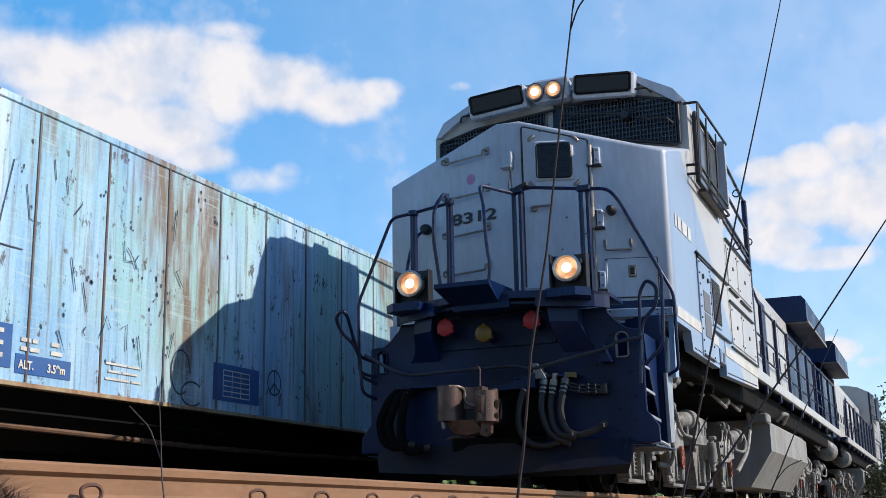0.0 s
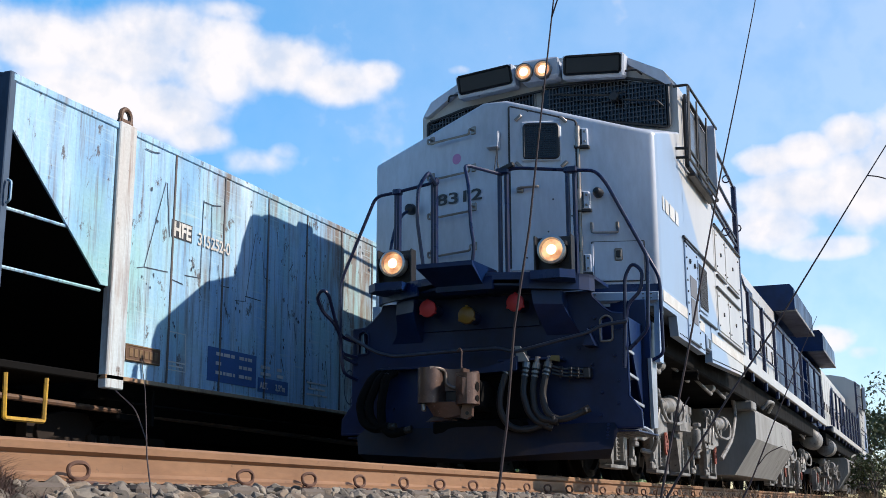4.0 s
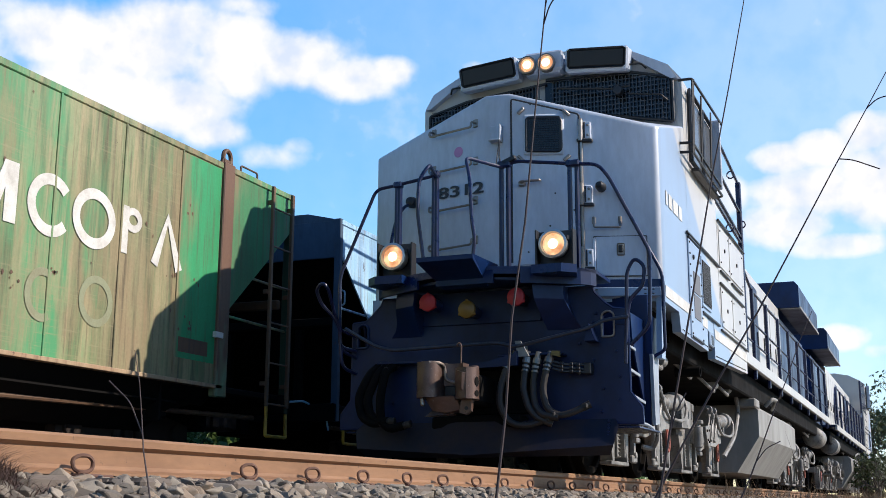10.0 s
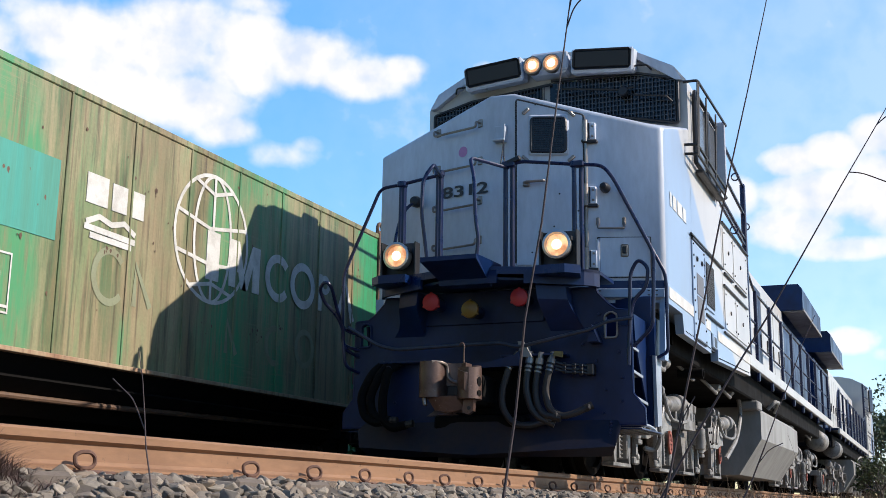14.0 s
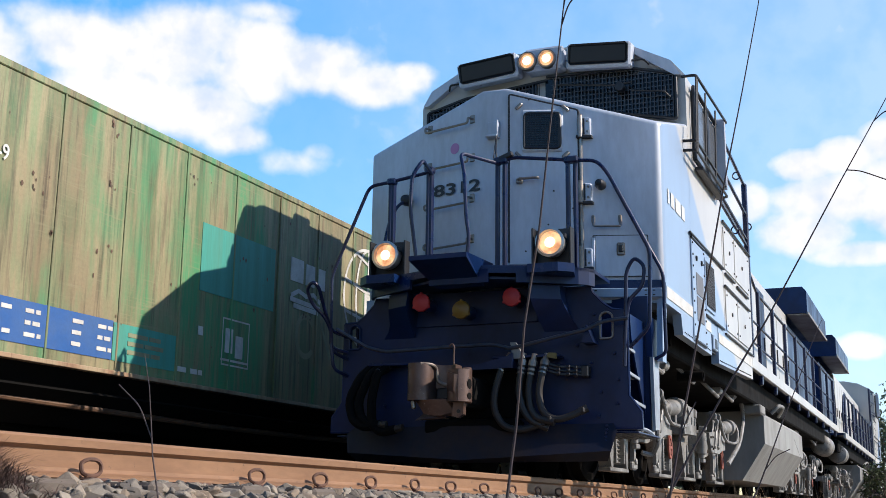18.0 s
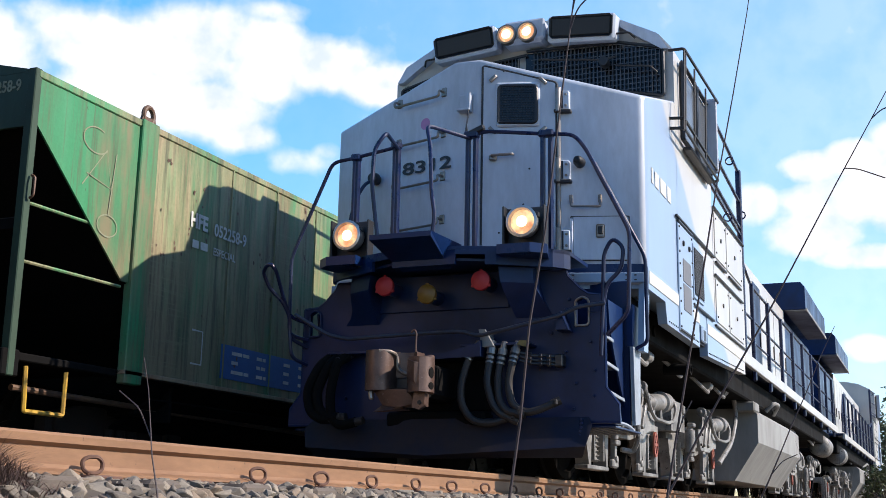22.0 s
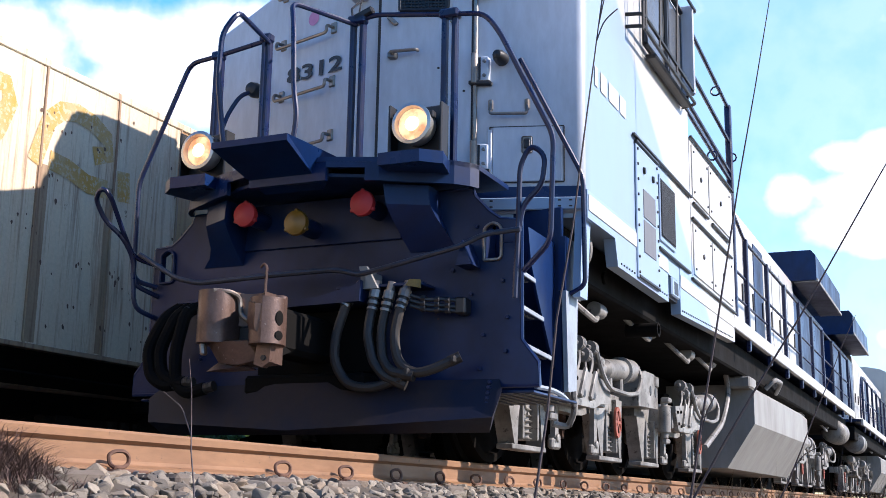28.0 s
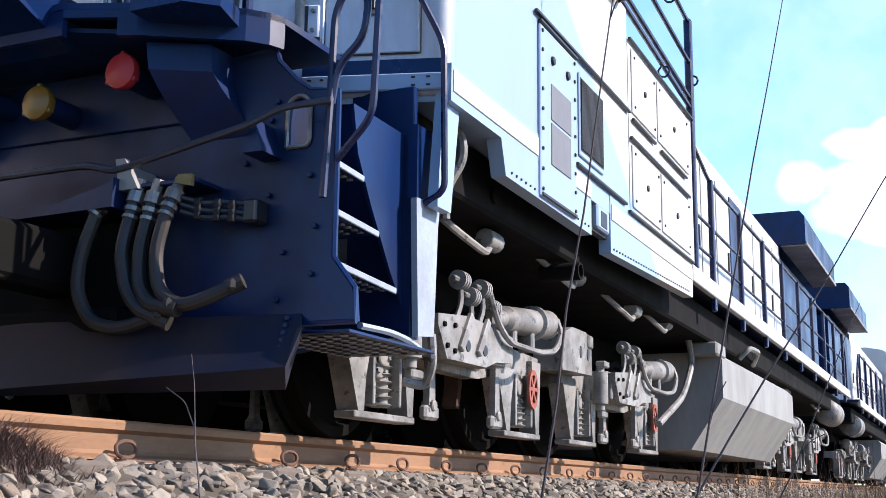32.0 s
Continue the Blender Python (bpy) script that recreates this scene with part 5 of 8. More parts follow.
        part("louvre", Shape().box(d * 1.519, d * 1.526, 3.31, 3.68, 1.885, 2.11, 0.004).box(d * 1.519, d * 1.526, 3.31, 3.67, 1.61, 1.868, 0.004), plain("grey_filter", (0.13, 0.14, 0.16), 0.7), dr)
        for k in range(9):
            for yy in (3.16, 3.76):
                part("bolt", shared("panel_bolt", lambda q: q.cyl((0, 0, 0), 0.012, -0.009, 0.009, "x", 6, 0.002), BLACK), BLACK, dr, "", pose(d * 1.521, yy, 1.43 + 0.12 * k))
        for y in (3.34, 3.62):
            s = Shape().lathe([(1.52, 0.03), (1.535, 0.025), (1.54, 0.004)] if d > 0 else [(-1.54, 0.004), (-1.535, 0.025), (-1.52, 0.03)], (0, y, 2.26), "x", 10)
            part("latch", s, BLACK, dr)
        gr = part("grille", Shape().box(d * 1.50, d * 1.515, 3.885, 4.41, 1.825, 2.385, 0.006), SIDE, top, "dark ribbed air grille")
        s = Shape()
        for k in range(24):
            s.box(d * 1.505, d * 1.525, 3.91 + 0.02 * k, 3.918 + 0.02 * k, 1.87, 2.34, 0.002)
        part("grille_rib", s, BLACK, gr)
        part("grille_dark", Shape().box(d * 1.512, d * 1.517, 3.90, 4.40, 1.86, 2.35, 0), BLACK, gr)
        # the maker's word in plain bars
        s = Shape()
        for k, (w, h) in enumerate(((0.07, 0.14), (0.15, 0.14), (0.24, 0.14), (0.15, 0.14))):
            y = 2.10 + (0, 0.14, 0.35, 0.64)[k]
            s.box(min(d * 1.504, d * 1.5065), max(d * 1.504, d * 1.5065), y, y + w, 2.54, 2.54 + h, 0)
        part("side_mark", s, WHITE, top, "white painted mark as plain bars")
        riv = shared("rivet", lambda q: q.cyl((0, 0, 0), 0.008, -0.006, 0.006, "x", 5, 0.001), BLACK)
        for k in range(60):
            y = 2.7 + k * 0.072
            if not 4.10 < y < 4.62 and not 3.1 < y < 3.82:
                part("rivet", riv, BLACK, top, "", pose(d * 1.507, y, 1.405 if y < 4.2 else 1.36 + 0.034 * (y - 4.58)))
        # rails above the equipment box and the tall post
        for za, zb in ((4.24, 4.13), (3.80, 3.72), (3.42, 3.36), (3.32, 3.27)):
            part("box_handrail", Shape().tube([(d * 1.50, 4.90, za), (d * 1.45, 7.50, zb)], 0.022, 8, 0), PIPE, top, "blue handrail above the equipment box")
        part("tall_post", Shape().box(d * 1.45 - 0.035, d * 1.45 + 0.035, 7.46, 7.54, 1.74, 4.15, 0.012), PIPE, top)
        for y, z in ((6.7, 4.05), (7.55, 3.55), (6.4, 3.25)):
            part("eye_ring", Shape().tube([(d * 1.47 + 0.05 * math.cos(a * 0.7), y, z + 0.05 * math.sin(a * 0.7)) for a in range(10)], 0.01, 6, 0), PIPE, top)
        # walkway and its handrail
        part("walkway", Shape().box(min(d * 0.90, d * 1.48), max(d * 0.90, d * 1.48), 7.3, 21.2, 1.66, 1.72, 0.006), BLUE, top, "walkway with a pale edge beside the hood")
        part("walkway_edge", Shape().box(min(d * 1.44, d * 1.50), max(d * 1.44, d * 1.50), 7.2, 21.2, 1.575, 1.725, 0.008), SIDE, top)
        s = Shape().tube([(d * 1.45, 7.5, 2.95), (d * 1.45, 8.27, 2.74), (d * 1.45, 20.6, 2.76), (d * 1.45, 21.1, 2.3), (d * 1.45, 21.1, 1.75)], 0.02, 8, 0.2)
        part("handrail", s, PIPE, top, "blue tubular handrail")
        part("handrail", Shape().tube([(d * 1.45, 7.5, 2.28), (d * 1.45, 20.7, 2.26)], 0.016, 8, 0), PIPE, top)
        part("handrail", Shape().tube([(d * 1.45, 7.5, 1.98), (d * 1.45, 20.7, 1.96)], 0.014, 8, 0), PIPE, top)
        post = Shape().box(-0.026, 0.026, -0.034, 0.034, -0.25, 1.06, 0.01).mesh("rail_post", PIPE)
        for k in range(9):
            part("rail_post", post, PIPE, top, "", pose(d * 1.46, 8.27 + 1.53 * k, 1.70))
    # hood
    part("hood", Shape().prism([(-0.93, 1.72), (-0.93, 3.72), (-0.72, 3.95), (0.72, 3.95), (0.93, 3.72), (0.93, 1.72)], "y", 5.25, 16.5), SIDE, top, "long pale engine hood with doors")
    for k in range(10):
        for d in (1, -1):
            p = part("hood_door", Shape().box(min(d * 0.93, d * 0.945), max(d * 0.93, d * 0.945), 7.7 + 0.88 * k, 8.5 + 0.88 * k, 1.85, 3.55, 0.006), SIDE if k % 5 else BLUE, top)
            part("door_latch", Shape().box(d * 0.944, d * 0.965, 8.34 + 0.88 * k, 8.38 + 0.88 * k, 2.5, 2.75, 0.004), BLACK, p)
    part("hood", Shape().prism([(-0.93, 1.72), (-0.93, 3.55), (0.93, 3.55), (0.93, 1.72)], "y", 16.5, 21.3), BLUE, top, "dark blue radiator end of the hood")
    rad = part("radiator_housing", Shape().prism([(-1.36, 3.76), (-1.36, 4.22), (-1.28, 4.32), (1.28, 4.32), (1.36, 4.22), (1.36, 3.76)], "y", 16.5, 20.8), BLUE, top, "dark blue overhanging radiator housing")
    for d in (1, -1):
        part("radiator_screen", Shape().box(min(d * 0.95, d * 1.34), max(d * 0.95, d * 1.34), 16.54, 20.76, 3.735, 3.758, 0.004), TANK, rad, "pale mesh under the overhang")
        part("screen_edge", Shape().box(min(d * 1.34, d * 1.385), max(d * 1.34, d * 1.385), 16.5, 20.8, 3.73, 3.79, 0.008), TANK, rad)
    part("exhaust", Shape().box(-0.35, 0.35, 12.4, 13.1, 3.93, 4.25, 0.03), SOOT_SHADE, top)
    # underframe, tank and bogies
    # near black, with the underside's shade in the colour
    part("underframe", Shape().box(-1.30, 1.30, 1.9, 21.2, 1.24, 1.56, 0.02).box(-0.30, 0.30, 1.17, 21.9, 0.75, 1.25, 0.02), SOOT_SHADE, top, "near-black steel underframe, shade in its colour")
    tank = Shape().prism([(-1.36, 0.69), (-1.36, 1.08), (-1.28, 1.16), (1.28, 1.16), (1.36, 1.08), (1.36, 0.69), (1.02, 0.17), (-1.02, 0.17)], "y", 9.08, 14.1)
    tk = part("fuel_tank", tank, TANK, top, "dusty grey fuel tank slung under the frame")
    part("tank_strap", Shape().box(-1.2, 1.2, 9.3, 9.42, 1.23, 1.40).box(-1.2, 1.2, 13.6, 13.7, 1.23, 1.40), SOOT_SHADE, tk)
    for d in (1, -1):
        part("tank_step", Shape().box(min(d * 1.1, d * 1.36), max(d * 1.1, d * 1.36), 8.85, 9.30, 1.10, 1.24, 0.02), TANK, tk)
        part("filler_pipe", Shape().tube([(d * 1.30, 10.4, 1.22), (d * 1.42, 10.4, 1.34), (d * 1.42, 11.0, 1.36), (d * 1.3, 11.3, 1.24)], 0.03, 8, 0.1), TANK, tk)
        part("tank_hose", Shape().tube([(d * 1.1, 8.15, 1.38), (d * 1.1, 8.66, 1.32), (d * 1.1, 8.90, 1.06), (d * 1.1, 8.45, 0.66), (d * 1.08, 7.5, 0.34)], 0.032, 8, 0.3), BOGIE, tk)
        part("air_reservoir", Shape().lathe([(-0.40, 0.03), (-0.38, 0.14), (-0.33, 0.21), (-0.28, 0.235), (0.6, 0.235), (0.68, 0.05)], (d * 1.20, 19.9, 1.22), "y", 24), BOGIE, top, "pale air reservoir")
        s = Shape()
        for k, (y, z) in enumerate(((2.95, 1.12), (4.55, 1.18), (6.1, 1.16), (7.2, 1.2), (14.9, 1.25), (18.3, 1.2))):
            s = Shape().tube([(d * 1.0, y - 0.5, z + 0.2), (d * 1.18, y - 0.25, z), (d * 1.2, y + 0.15, z - 0.06), (d * 1.1, y + 0.5, z + 0.12)], 0.022, 7, 0.1)
            s.cyl((d * 1.16, y + 0.3, z + 0.05), 0.06, -0.09, 0.09, "y", 12)
            part("brake_pipe", s, BOGIE, top, "pale brake pipe under the sill")
        part("sand_hose", Shape().tube([(d * 1.28, 2.28, 1.62), (d * 1.38, 2.32, 1.52), (d * 1.38, 2.34, 1.40), (d * 1.30, 2.30, 1.24), (d * 1.30, 2.30, 1.08)], 0.028, 8, 0.08), BOGIE, top, "pale sand hose")
        part("drain_pipe", Shape().lathe([(-0.14, 0.055), (0.14, 0.06), (0.14, 0.045), (-0.1, 0.04)], (d * 1.24, 4.3, 1.16), "x", 14), SOOT_SHADE, top)
        part("drain_pipe", Shape().cyl((d * 1.2, 2.95, 1.36), 0.05, -0.1, 0.12, "x", 12), SOOT_SHADE, top)
    for a, b in ((0, 1), (2, 3), (4, 5), (6, 7)):
        bogie(top, AXLES[a], AXLES[b])
    for y in AXLES:
        wheelset(top, y, RADIUS, 1.07, "loco")
    # front platform, pilot and plough
    plate = [(-1.33, 1.39), (-1.335, 0.667), (-1.436, 0.535), (-1.447, 0.40), (1.447, 0.40), (1.436, 0.535), (1.335, 0.667), (1.33, 1.385), (1.20, 1.40), (1.13, 1.45), (1.035, 1.55), (1.02, 1.60), (-1.02, 1.60), (-1.035, 1.55), (-1.13, 1.45), (-1.20, 1.40)]
    # the plate is cut through by two hand slots
    cut_plate = [plate[0], (-1.332, 1.251), (-1.27, 1.251), (-1.27, 1.34), (-1.22, 1.37), (-1.17, 1.34), (-1.17, 1.16), (-1.27, 1.16), (-1.27, 1.249), (-1.332, 1.249)] + plate[1:7]
    cut_plate += [(1.332, 1.249), (1.205, 1.249), (1.205, 1.16), (1.105, 1.16), (1.105, 1.34), (1.155, 1.37), (1.205, 1.34), (1.205, 1.251), (1.332, 1.251)] + plate[7:]
    hole = Shape().prism(cut_plate, "y", 1.12, 1.16)
    pilot = part("pilot", hole, BLUE, top, "dark blue pilot plate with grimy lower edge")
    part("pilot_rim", Shape().tube([(x, 1.13, z) for x, z in plate + plate[:1]], 0.014, 6, 0), BLUE, pilot)
    part("plough", Shape().add([(-1.20, 1.12, 0.44), (1.20, 1.12, 0.44), (1.245, 1.05, 0.37), (1.205, 1.0, 0.21), (0.0, 0.74, 0.13), (-1.205, 1.0, 0.21), (-1.245, 1.05, 0.37), (0.0, 0.86, 0.42),
                                 (-1.20, 1.16, 0.44), (1.20, 1.16, 0.44), (1.15, 1.10, 0.13), (0.0, 0.86, 0.11), (-1.15, 1.10, 0.13)],
                                [(0, 7, 4, 5, 6), (7, 1, 2, 3, 4), (0, 8, 9, 1, 7), (4, 3, 10, 11), (5, 4, 11, 12), (3, 2, 10), (6, 5, 12), (1, 9, 10, 2), (8, 0, 6, 12), (9, 8, 12, 11, 10)]), PLOUGH, pilot, "scraped dark plough lip with rusty edge")
    for x in (-1.22, 1.155):
        part("slot_rim", Shape().tube([(x - 0.055, 1.11, 1.15), (x - 0.055, 1.11, 1.35), (x, 1.11, 1.38), (x + 0.055, 1.11, 1.35), (x + 0.055, 1.11, 1.15), (x - 0.055, 1.11, 1.15)], 0.010, 6, 0.03), STEEL if x > 0 else BLUE, pilot)
    bolt = shared("pilot_bolt", lambda q: q.cyl((0, 0, 0), 0.013, -0.022, 0.0, "y", 8, 0.003), BLUE)
    for x, z in ((0.62, 0.52), (1.1, 0.7), (1.02, 0.95), (1.22, 1.02), (0.9, 1.1), (-1.1, 0.8), (-0.9, 0.62), (1.08, 0.50), (1.05, 1.36), (1.02, 1.28), (1.25, 0.8), (1.24, 0.6), (0.84, 0.86)):
        part("bolt", bolt, BLUE, pilot, "", pose(x, 1.12, z))
    for k in range(6):
        part("bolt", bolt, BLUE, pilot, "", pose(1.15, 1.045 + 0.012 * k, 0.26 + 0.032 * k))
    bow = [(1.06, 1.62), (1.06, 1.12), (1.03, 1.05), (0.96, 0.97), (0.57, 0.74), (0.26, 0.62), (-0.26, 0.62), (-0.57, 0.74), (-0.96, 0.97), (-1.03, 1.05), (-1.06, 1.12), (-1.06, 1.62)]
    part("platform", Shape().prism(bow, "z", 1.715, 1.745), BLUE, top, "dark blue bowed front platform")
    # the bow's face, cut away above the two marker lights
    face = [(1.06, 1.12), (1.03, 1.05), (0.96, 0.97), (0.57, 0.74), (0.49, 0.71), (0.27, 0.625), (-0.27, 0.625), (-0.49, 0.71), (-0.57, 0.74), (-0.96, 0.97), (-1.03, 1.05), (-1.06, 1.12)]
    for k, (a, b) in enumerate(zip(face, face[1:])):
        low = 1.68 if k in (4, 6) else 1.60
        u = (Vector(b) - Vector(a)).normalized()
        q = Vector((-u.y, u.x)) * 0.03
        q = q if q.y > 0 else -q
        part("bow_plate", Shape().prism([a, b, (b[0] + q.x, b[1] + q.y), (a[0] + q.x, a[1] + q.y)], "z", low, 1.744), BLUE, top)
    part("platform_underside", Shape().prism([(1.02, 1.12), (0.93, 1.02), (0.24, 0.68), (-0.24, 0.68), (-0.93, 1.02), (-1.02, 1.12)], "z", 1.64, 1.66), BLUE, top)
    part("deck_side", Shape().prism([(-1.46, 1.95), (-0.12, 1.53), (0.12, 1.53), (1.43, 1.92), (1.46, 2.0), (1.46, 3.2), (-1.46, 3.2)], "z", 1.57, 1.599), SIDE, top)
    # buttresses hanging below the platform, with the lenses between
    for d in (-1, 1):
        v = []
        for k in range(7):
            q = k / 6
            z, back = 1.60 - 0.37 * q, 0.295 * max(0.0, (q - 0.3) / 0.7) ** 1.3
            v += [(d * (0.56 + 0.05 * q), 0.82 + back, z), (d * (0.80 + 0.12 * q ** 2.2), min(0.95 + back, 1.115), z), (d * (0.80 + 0.12 * q ** 2.2), 1.117, z), (d * (0.56 + 0.05 * q), 1.117, z)]
        f = [(0, 3, 2, 1)] + [(4 * k + a, 4 * k + b, 4 * k + 4 + b, 4 * k + 4 + a) for k in range(6) for a, b in ((0, 1), (1, 2), (3, 0))]
        part("anticlimber", Shape().add(v, f if d > 0 else [q[::-1] for q in f]), BLUE, top, "dark blue curved buttress under the platform")
    part("lens_recess", Shape().box(-0.66, 0.55, 1.10, 1.12, 1.32, 1.62, 0.005), BLUE, top)
    for x, z, m, nm in ((-0.45, 1.505, RED, "dull red marker lens"), (-0.07, 1.42, AMBER, "dull amber lens"), (0.395, 1.505, RED, "dull red marker lens")):
        mk = part("marker_light", Shape().cyl((x, 0, z), 0.058, 0.87, 1.10, "y", 20, 0.004), BLUE, top, nm)
        part("lens", Shape().lathe([(0.90, 0.075), (0.875, 0.083), (0.855, 0.078), (0.843, 0.05), (0.838, 0.002)], (x, 0, z), "y", 24), m, mk, nm)
        for a in (90, 210, 330):
            part("lens_lug", Shape().block(pose(x + 0.082 * math.cos(radians(a)), 0.875, z + 0.082 * math.sin(radians(a))), 0.02, 0.03, 0.02, 0.003), m, mk)
    for x in (-0.75, 0.78):
        ditch_lamp(top, x)
    # drop plate over the coupler
    ch = Shape().add([(-0.30, 0.26, 1.79), (0.22, 0.26, 1.79), (0.24, 0.84, 1.80), (-0.32, 0.84, 1.80), (-0.30, 0.26, 1.75), (0.22, 0.26, 1.75), (0.16, 0.80, 1.60), (-0.26, 0.80, 1.60)],
                     [(0, 1, 2, 3), (0, 4, 5, 1), (1, 5, 6, 2), (4, 0, 3, 7), (5, 4, 7, 6), (3, 2, 6, 7)])
    part("drop_step", ch, BLUE, top, "dark blue step plate over the coupler")
    # handrails round the front platform
    rails = {
        "gate_rail": [[(-0.42, 1.0, 2.72), (-0.22, 0.34, 2.64), (-0.30, 0.30, 2.50), (-0.31, 0.30, 2.20), (-0.26, 0.32, 1.79)],
                      [(0.24, 1.0, 2.74), (0.06, 0.50, 2.72), (0.13, 0.42, 2.52), (0.15, 0.42, 2.12), (0.18, 0.42, 1.95), (0.16, 0.42, 1.80)]],
        "front_rail": [[(-0.42, 1.0, 2.74), (-0.84, 1.0, 2.68), (-1.05, 1.0, 2.66), (-1.42, 1.0, 1.84), (-1.41, 1.0, 1.16), (-1.28, 1.1, 1.12)],
                       [(-0.99, 1.70, 2.69), (-1.03, 1.58, 2.62), (-1.075, 1.50, 2.455), (-1.075, 1.42, 2.28), (-1.09, 1.30, 1.76)],
                       [(0.24, 1.0, 2.76), (0.37, 1.0, 2.79), (0.89, 1.0, 2.71), (1.13, 1.0, 2.68), (1.22, 1.02, 2.56), (1.56, 1.05, 1.86), (1.54, 1.05, 1.22), (1.36, 1.08, 1.06)],
                       [(1.09, 1.75, 2.66), (1.50, 1.82, 1.82), (1.50, 1.85, 1.10), (1.40, 1.84, 1.05)],
                       [(1.32, 1.05, 0.90), (1.34, 1.05, 1.32), (1.35, 1.05, 1.70), (1.42, 1.05, 1.82), (1.51, 1.05, 1.74), (1.49, 1.05, 1.56), (1.37, 1.05, 1.46), (1.34, 1.06, 1.3)],
                       [(-1.25, 1.10, 1.26), (-1.283, 1.06, 1.268), (-1.378, 0.95, 1.304), (-1.382, 0.84, 1.44), (-1.361, 0.66, 1.651), (-1.385, 0.62, 1.70), (-1.43, 0.62, 1.695), (-1.487, 0.66, 1.646), (-1.469, 0.74, 1.52), (-1.392, 0.84, 1.425), (-1.372, 0.945, 1.29), (-1.38, 0.96, 1.124), (-1.29, 1.12, 1.06)],
                       [(-1.376, 0.95, 1.20), (-1.36, 0.97, 0.96), (-1.29, 1.12, 0.91)]]}
    for nm, lines in rails.items():
        for line in lines:
            part(nm, Shape().tube(line, 0.0165, 8, 0.07), PIPE, top, "bent blue tubular handrail" if nm == "front_rail" else "")
    for x, z1 in ((-0.82, 2.68), (-0.44, 2.75), (0.25, 2.77), (0.90, 2.71)):
        w = 0.05 if x > 0 else 0.03
        p = part("rail_post", Shape().box(x - w, x - w + 0.035, 0.98, 1.03, 1.68, z1, 0.008).box(x + w - 0.035, x + w, 0.99, 1.04, 1.68, z1, 0.008), PIPE, top)
        part("rail_clamp", Shape().block(pose(x, 1.0, z1), 2 * w + 0.03, 0.07, 0.06, 0.012), PIPE, p)
    part("safety_chain", Shape().tube([(0.22, 1.0, 2.74), (0.2, 1.0, 2.86), (0.04, 1.45, 3.14)], 0.008, 6, 0.03), BLACK, top)
    part("rail_bracket", Shape().block(pose(0.30, 0.99, 2.80, 0, -20), 0.14, 0.05, 0.05, 0.01), BLACK, top)
    # uncoupling bar
    bar = part("uncoupling_bar", Shape().tube([(-1.32, 0.94, 1.32), (-0.98, 0.9, 1.13), (-0.80, 0.9, 1.085), (-0.2, 0.9, 1.105), (0.22, 0.9, 1.11), (0.36, 0.9, 1.07), (0.44, 0.9, 1.08), (1.04, 0.92, 1.205), (1.16, 0.95, 1.27), (1.36, 1.02, 1.30)], 0.0165, 8, 0.06), BAR, top, "long bent uncoupling bar")
    part("bar_bracket", Shape().prism([(0.98, 1.10), (1.08, 1.10), (1.02, 1.25)], "y", 0.96, 1.12), BLUE, bar)
    part("bar_bracket", Shape().prism([(0.37, 1.12), (0.42, 1.12), (0.50, 0.98), (0.40, 0.98)], "y", 0.90, 0.93).box(0.38, 0.42, 0.9, 1.12, 0.98, 1.10, 0.006), TANK, bar)
    part("bar_pin", Shape().tube([(0.105, 0.30, 0.80), (0.10, 0.30, 0.93), (0.105, 0.30, 1.02), (0.085, 0.30, 1.045), (0.06, 0.30, 1.02)], 0.008, 6, 0.03), IRON, bar)
    # coupler
    cp = part("coupler", Shape().box(-0.12, 0.12, 0.40, 1.2, 0.56, 0.82, 0.03), SOOT_SHADE, top, "rusty knuckle coupler with worn edges")
    part("coupler_head", Shape().add(*hull_points([(-0.20, 0.32, 0.85), (-0.18, 0.32, 0.50), (0.14, 0.34, 0.83), (0.15, 0.34, 0.50), (-0.10, 0.62, 0.78), (-0.10, 0.62, 0.58), (0.10, 0.62, 0.78), (0.10, 0.62, 0.58)])), SOOT_SHADE, cp)
    # the guard arm's round front, a curved throat, then the knuckle's hooked nose
    arm = [(-0.235, 0.42)] + [(-0.135 + 0.102 * math.cos(radians(a)), 0.17 + 0.10 * math.sin(radians(a))) for a in range(180, 361, 15)] + [(-0.03, 0.26), (0.0, 0.32), (0.02, 0.42)]
    part("guard_arm", Shape().prism(arm, "z", 0.575, 0.87), IRON, cp, "worn rounded coupler guard arm")
    part("arm_lip", Shape().tube([(-0.10, 0.085, 0.862), (-0.03, 0.15, 0.862), (-0.015, 0.22, 0.84), (-0.01, 0.23, 0.74), (0.03, 0.25, 0.71), (0.10, 0.27, 0.70)], 0.014, 8, 0.03), STEEL, cp, "bright worn edge")
    part("throat", Shape().prism([(-0.04, 0.24), (0.03, 0.275), (0.10, 0.27), (0.15, 0.22), (0.15, 0.36), (-0.04, 0.36)], "z", 0.68, 0.865), IRON, cp)
    part("throat_shade", Shape().box(-0.03, 0.14, 0.25, 0.34, 0.585, 0.68, 0.01), BLACK, cp)
    nose = [(0.06, 0.34), (0.085, 0.22), (0.115, 0.13), (0.15, 0.085), (0.195, 0.06), (0.24, 0.06), (0.275, 0.085), (0.298, 0.125), (0.303, 0.17), (0.293, 0.22), (0.235, 0.31)]
    part("knuckle", Shape().prism(nose, "z", 0.555, 0.81), IRON, cp, "worn rounded steel knuckle")
    part("knuckle_face", Shape().add(*hull_points([(0.10, 0.17, 0.80), (0.14, 0.08, 0.79), (0.21, 0.04, 0.765), (0.13, 0.085, 0.68), (0.205, 0.045, 0.64), (0.10, 0.17, 0.64), (0.15, 0.11, 0.57), (0.22, 0.08, 0.565), (0.27, 0.10, 0.60), (0.275, 0.09, 0.765)])), IRON, cp, "hooked nose of the knuckle")
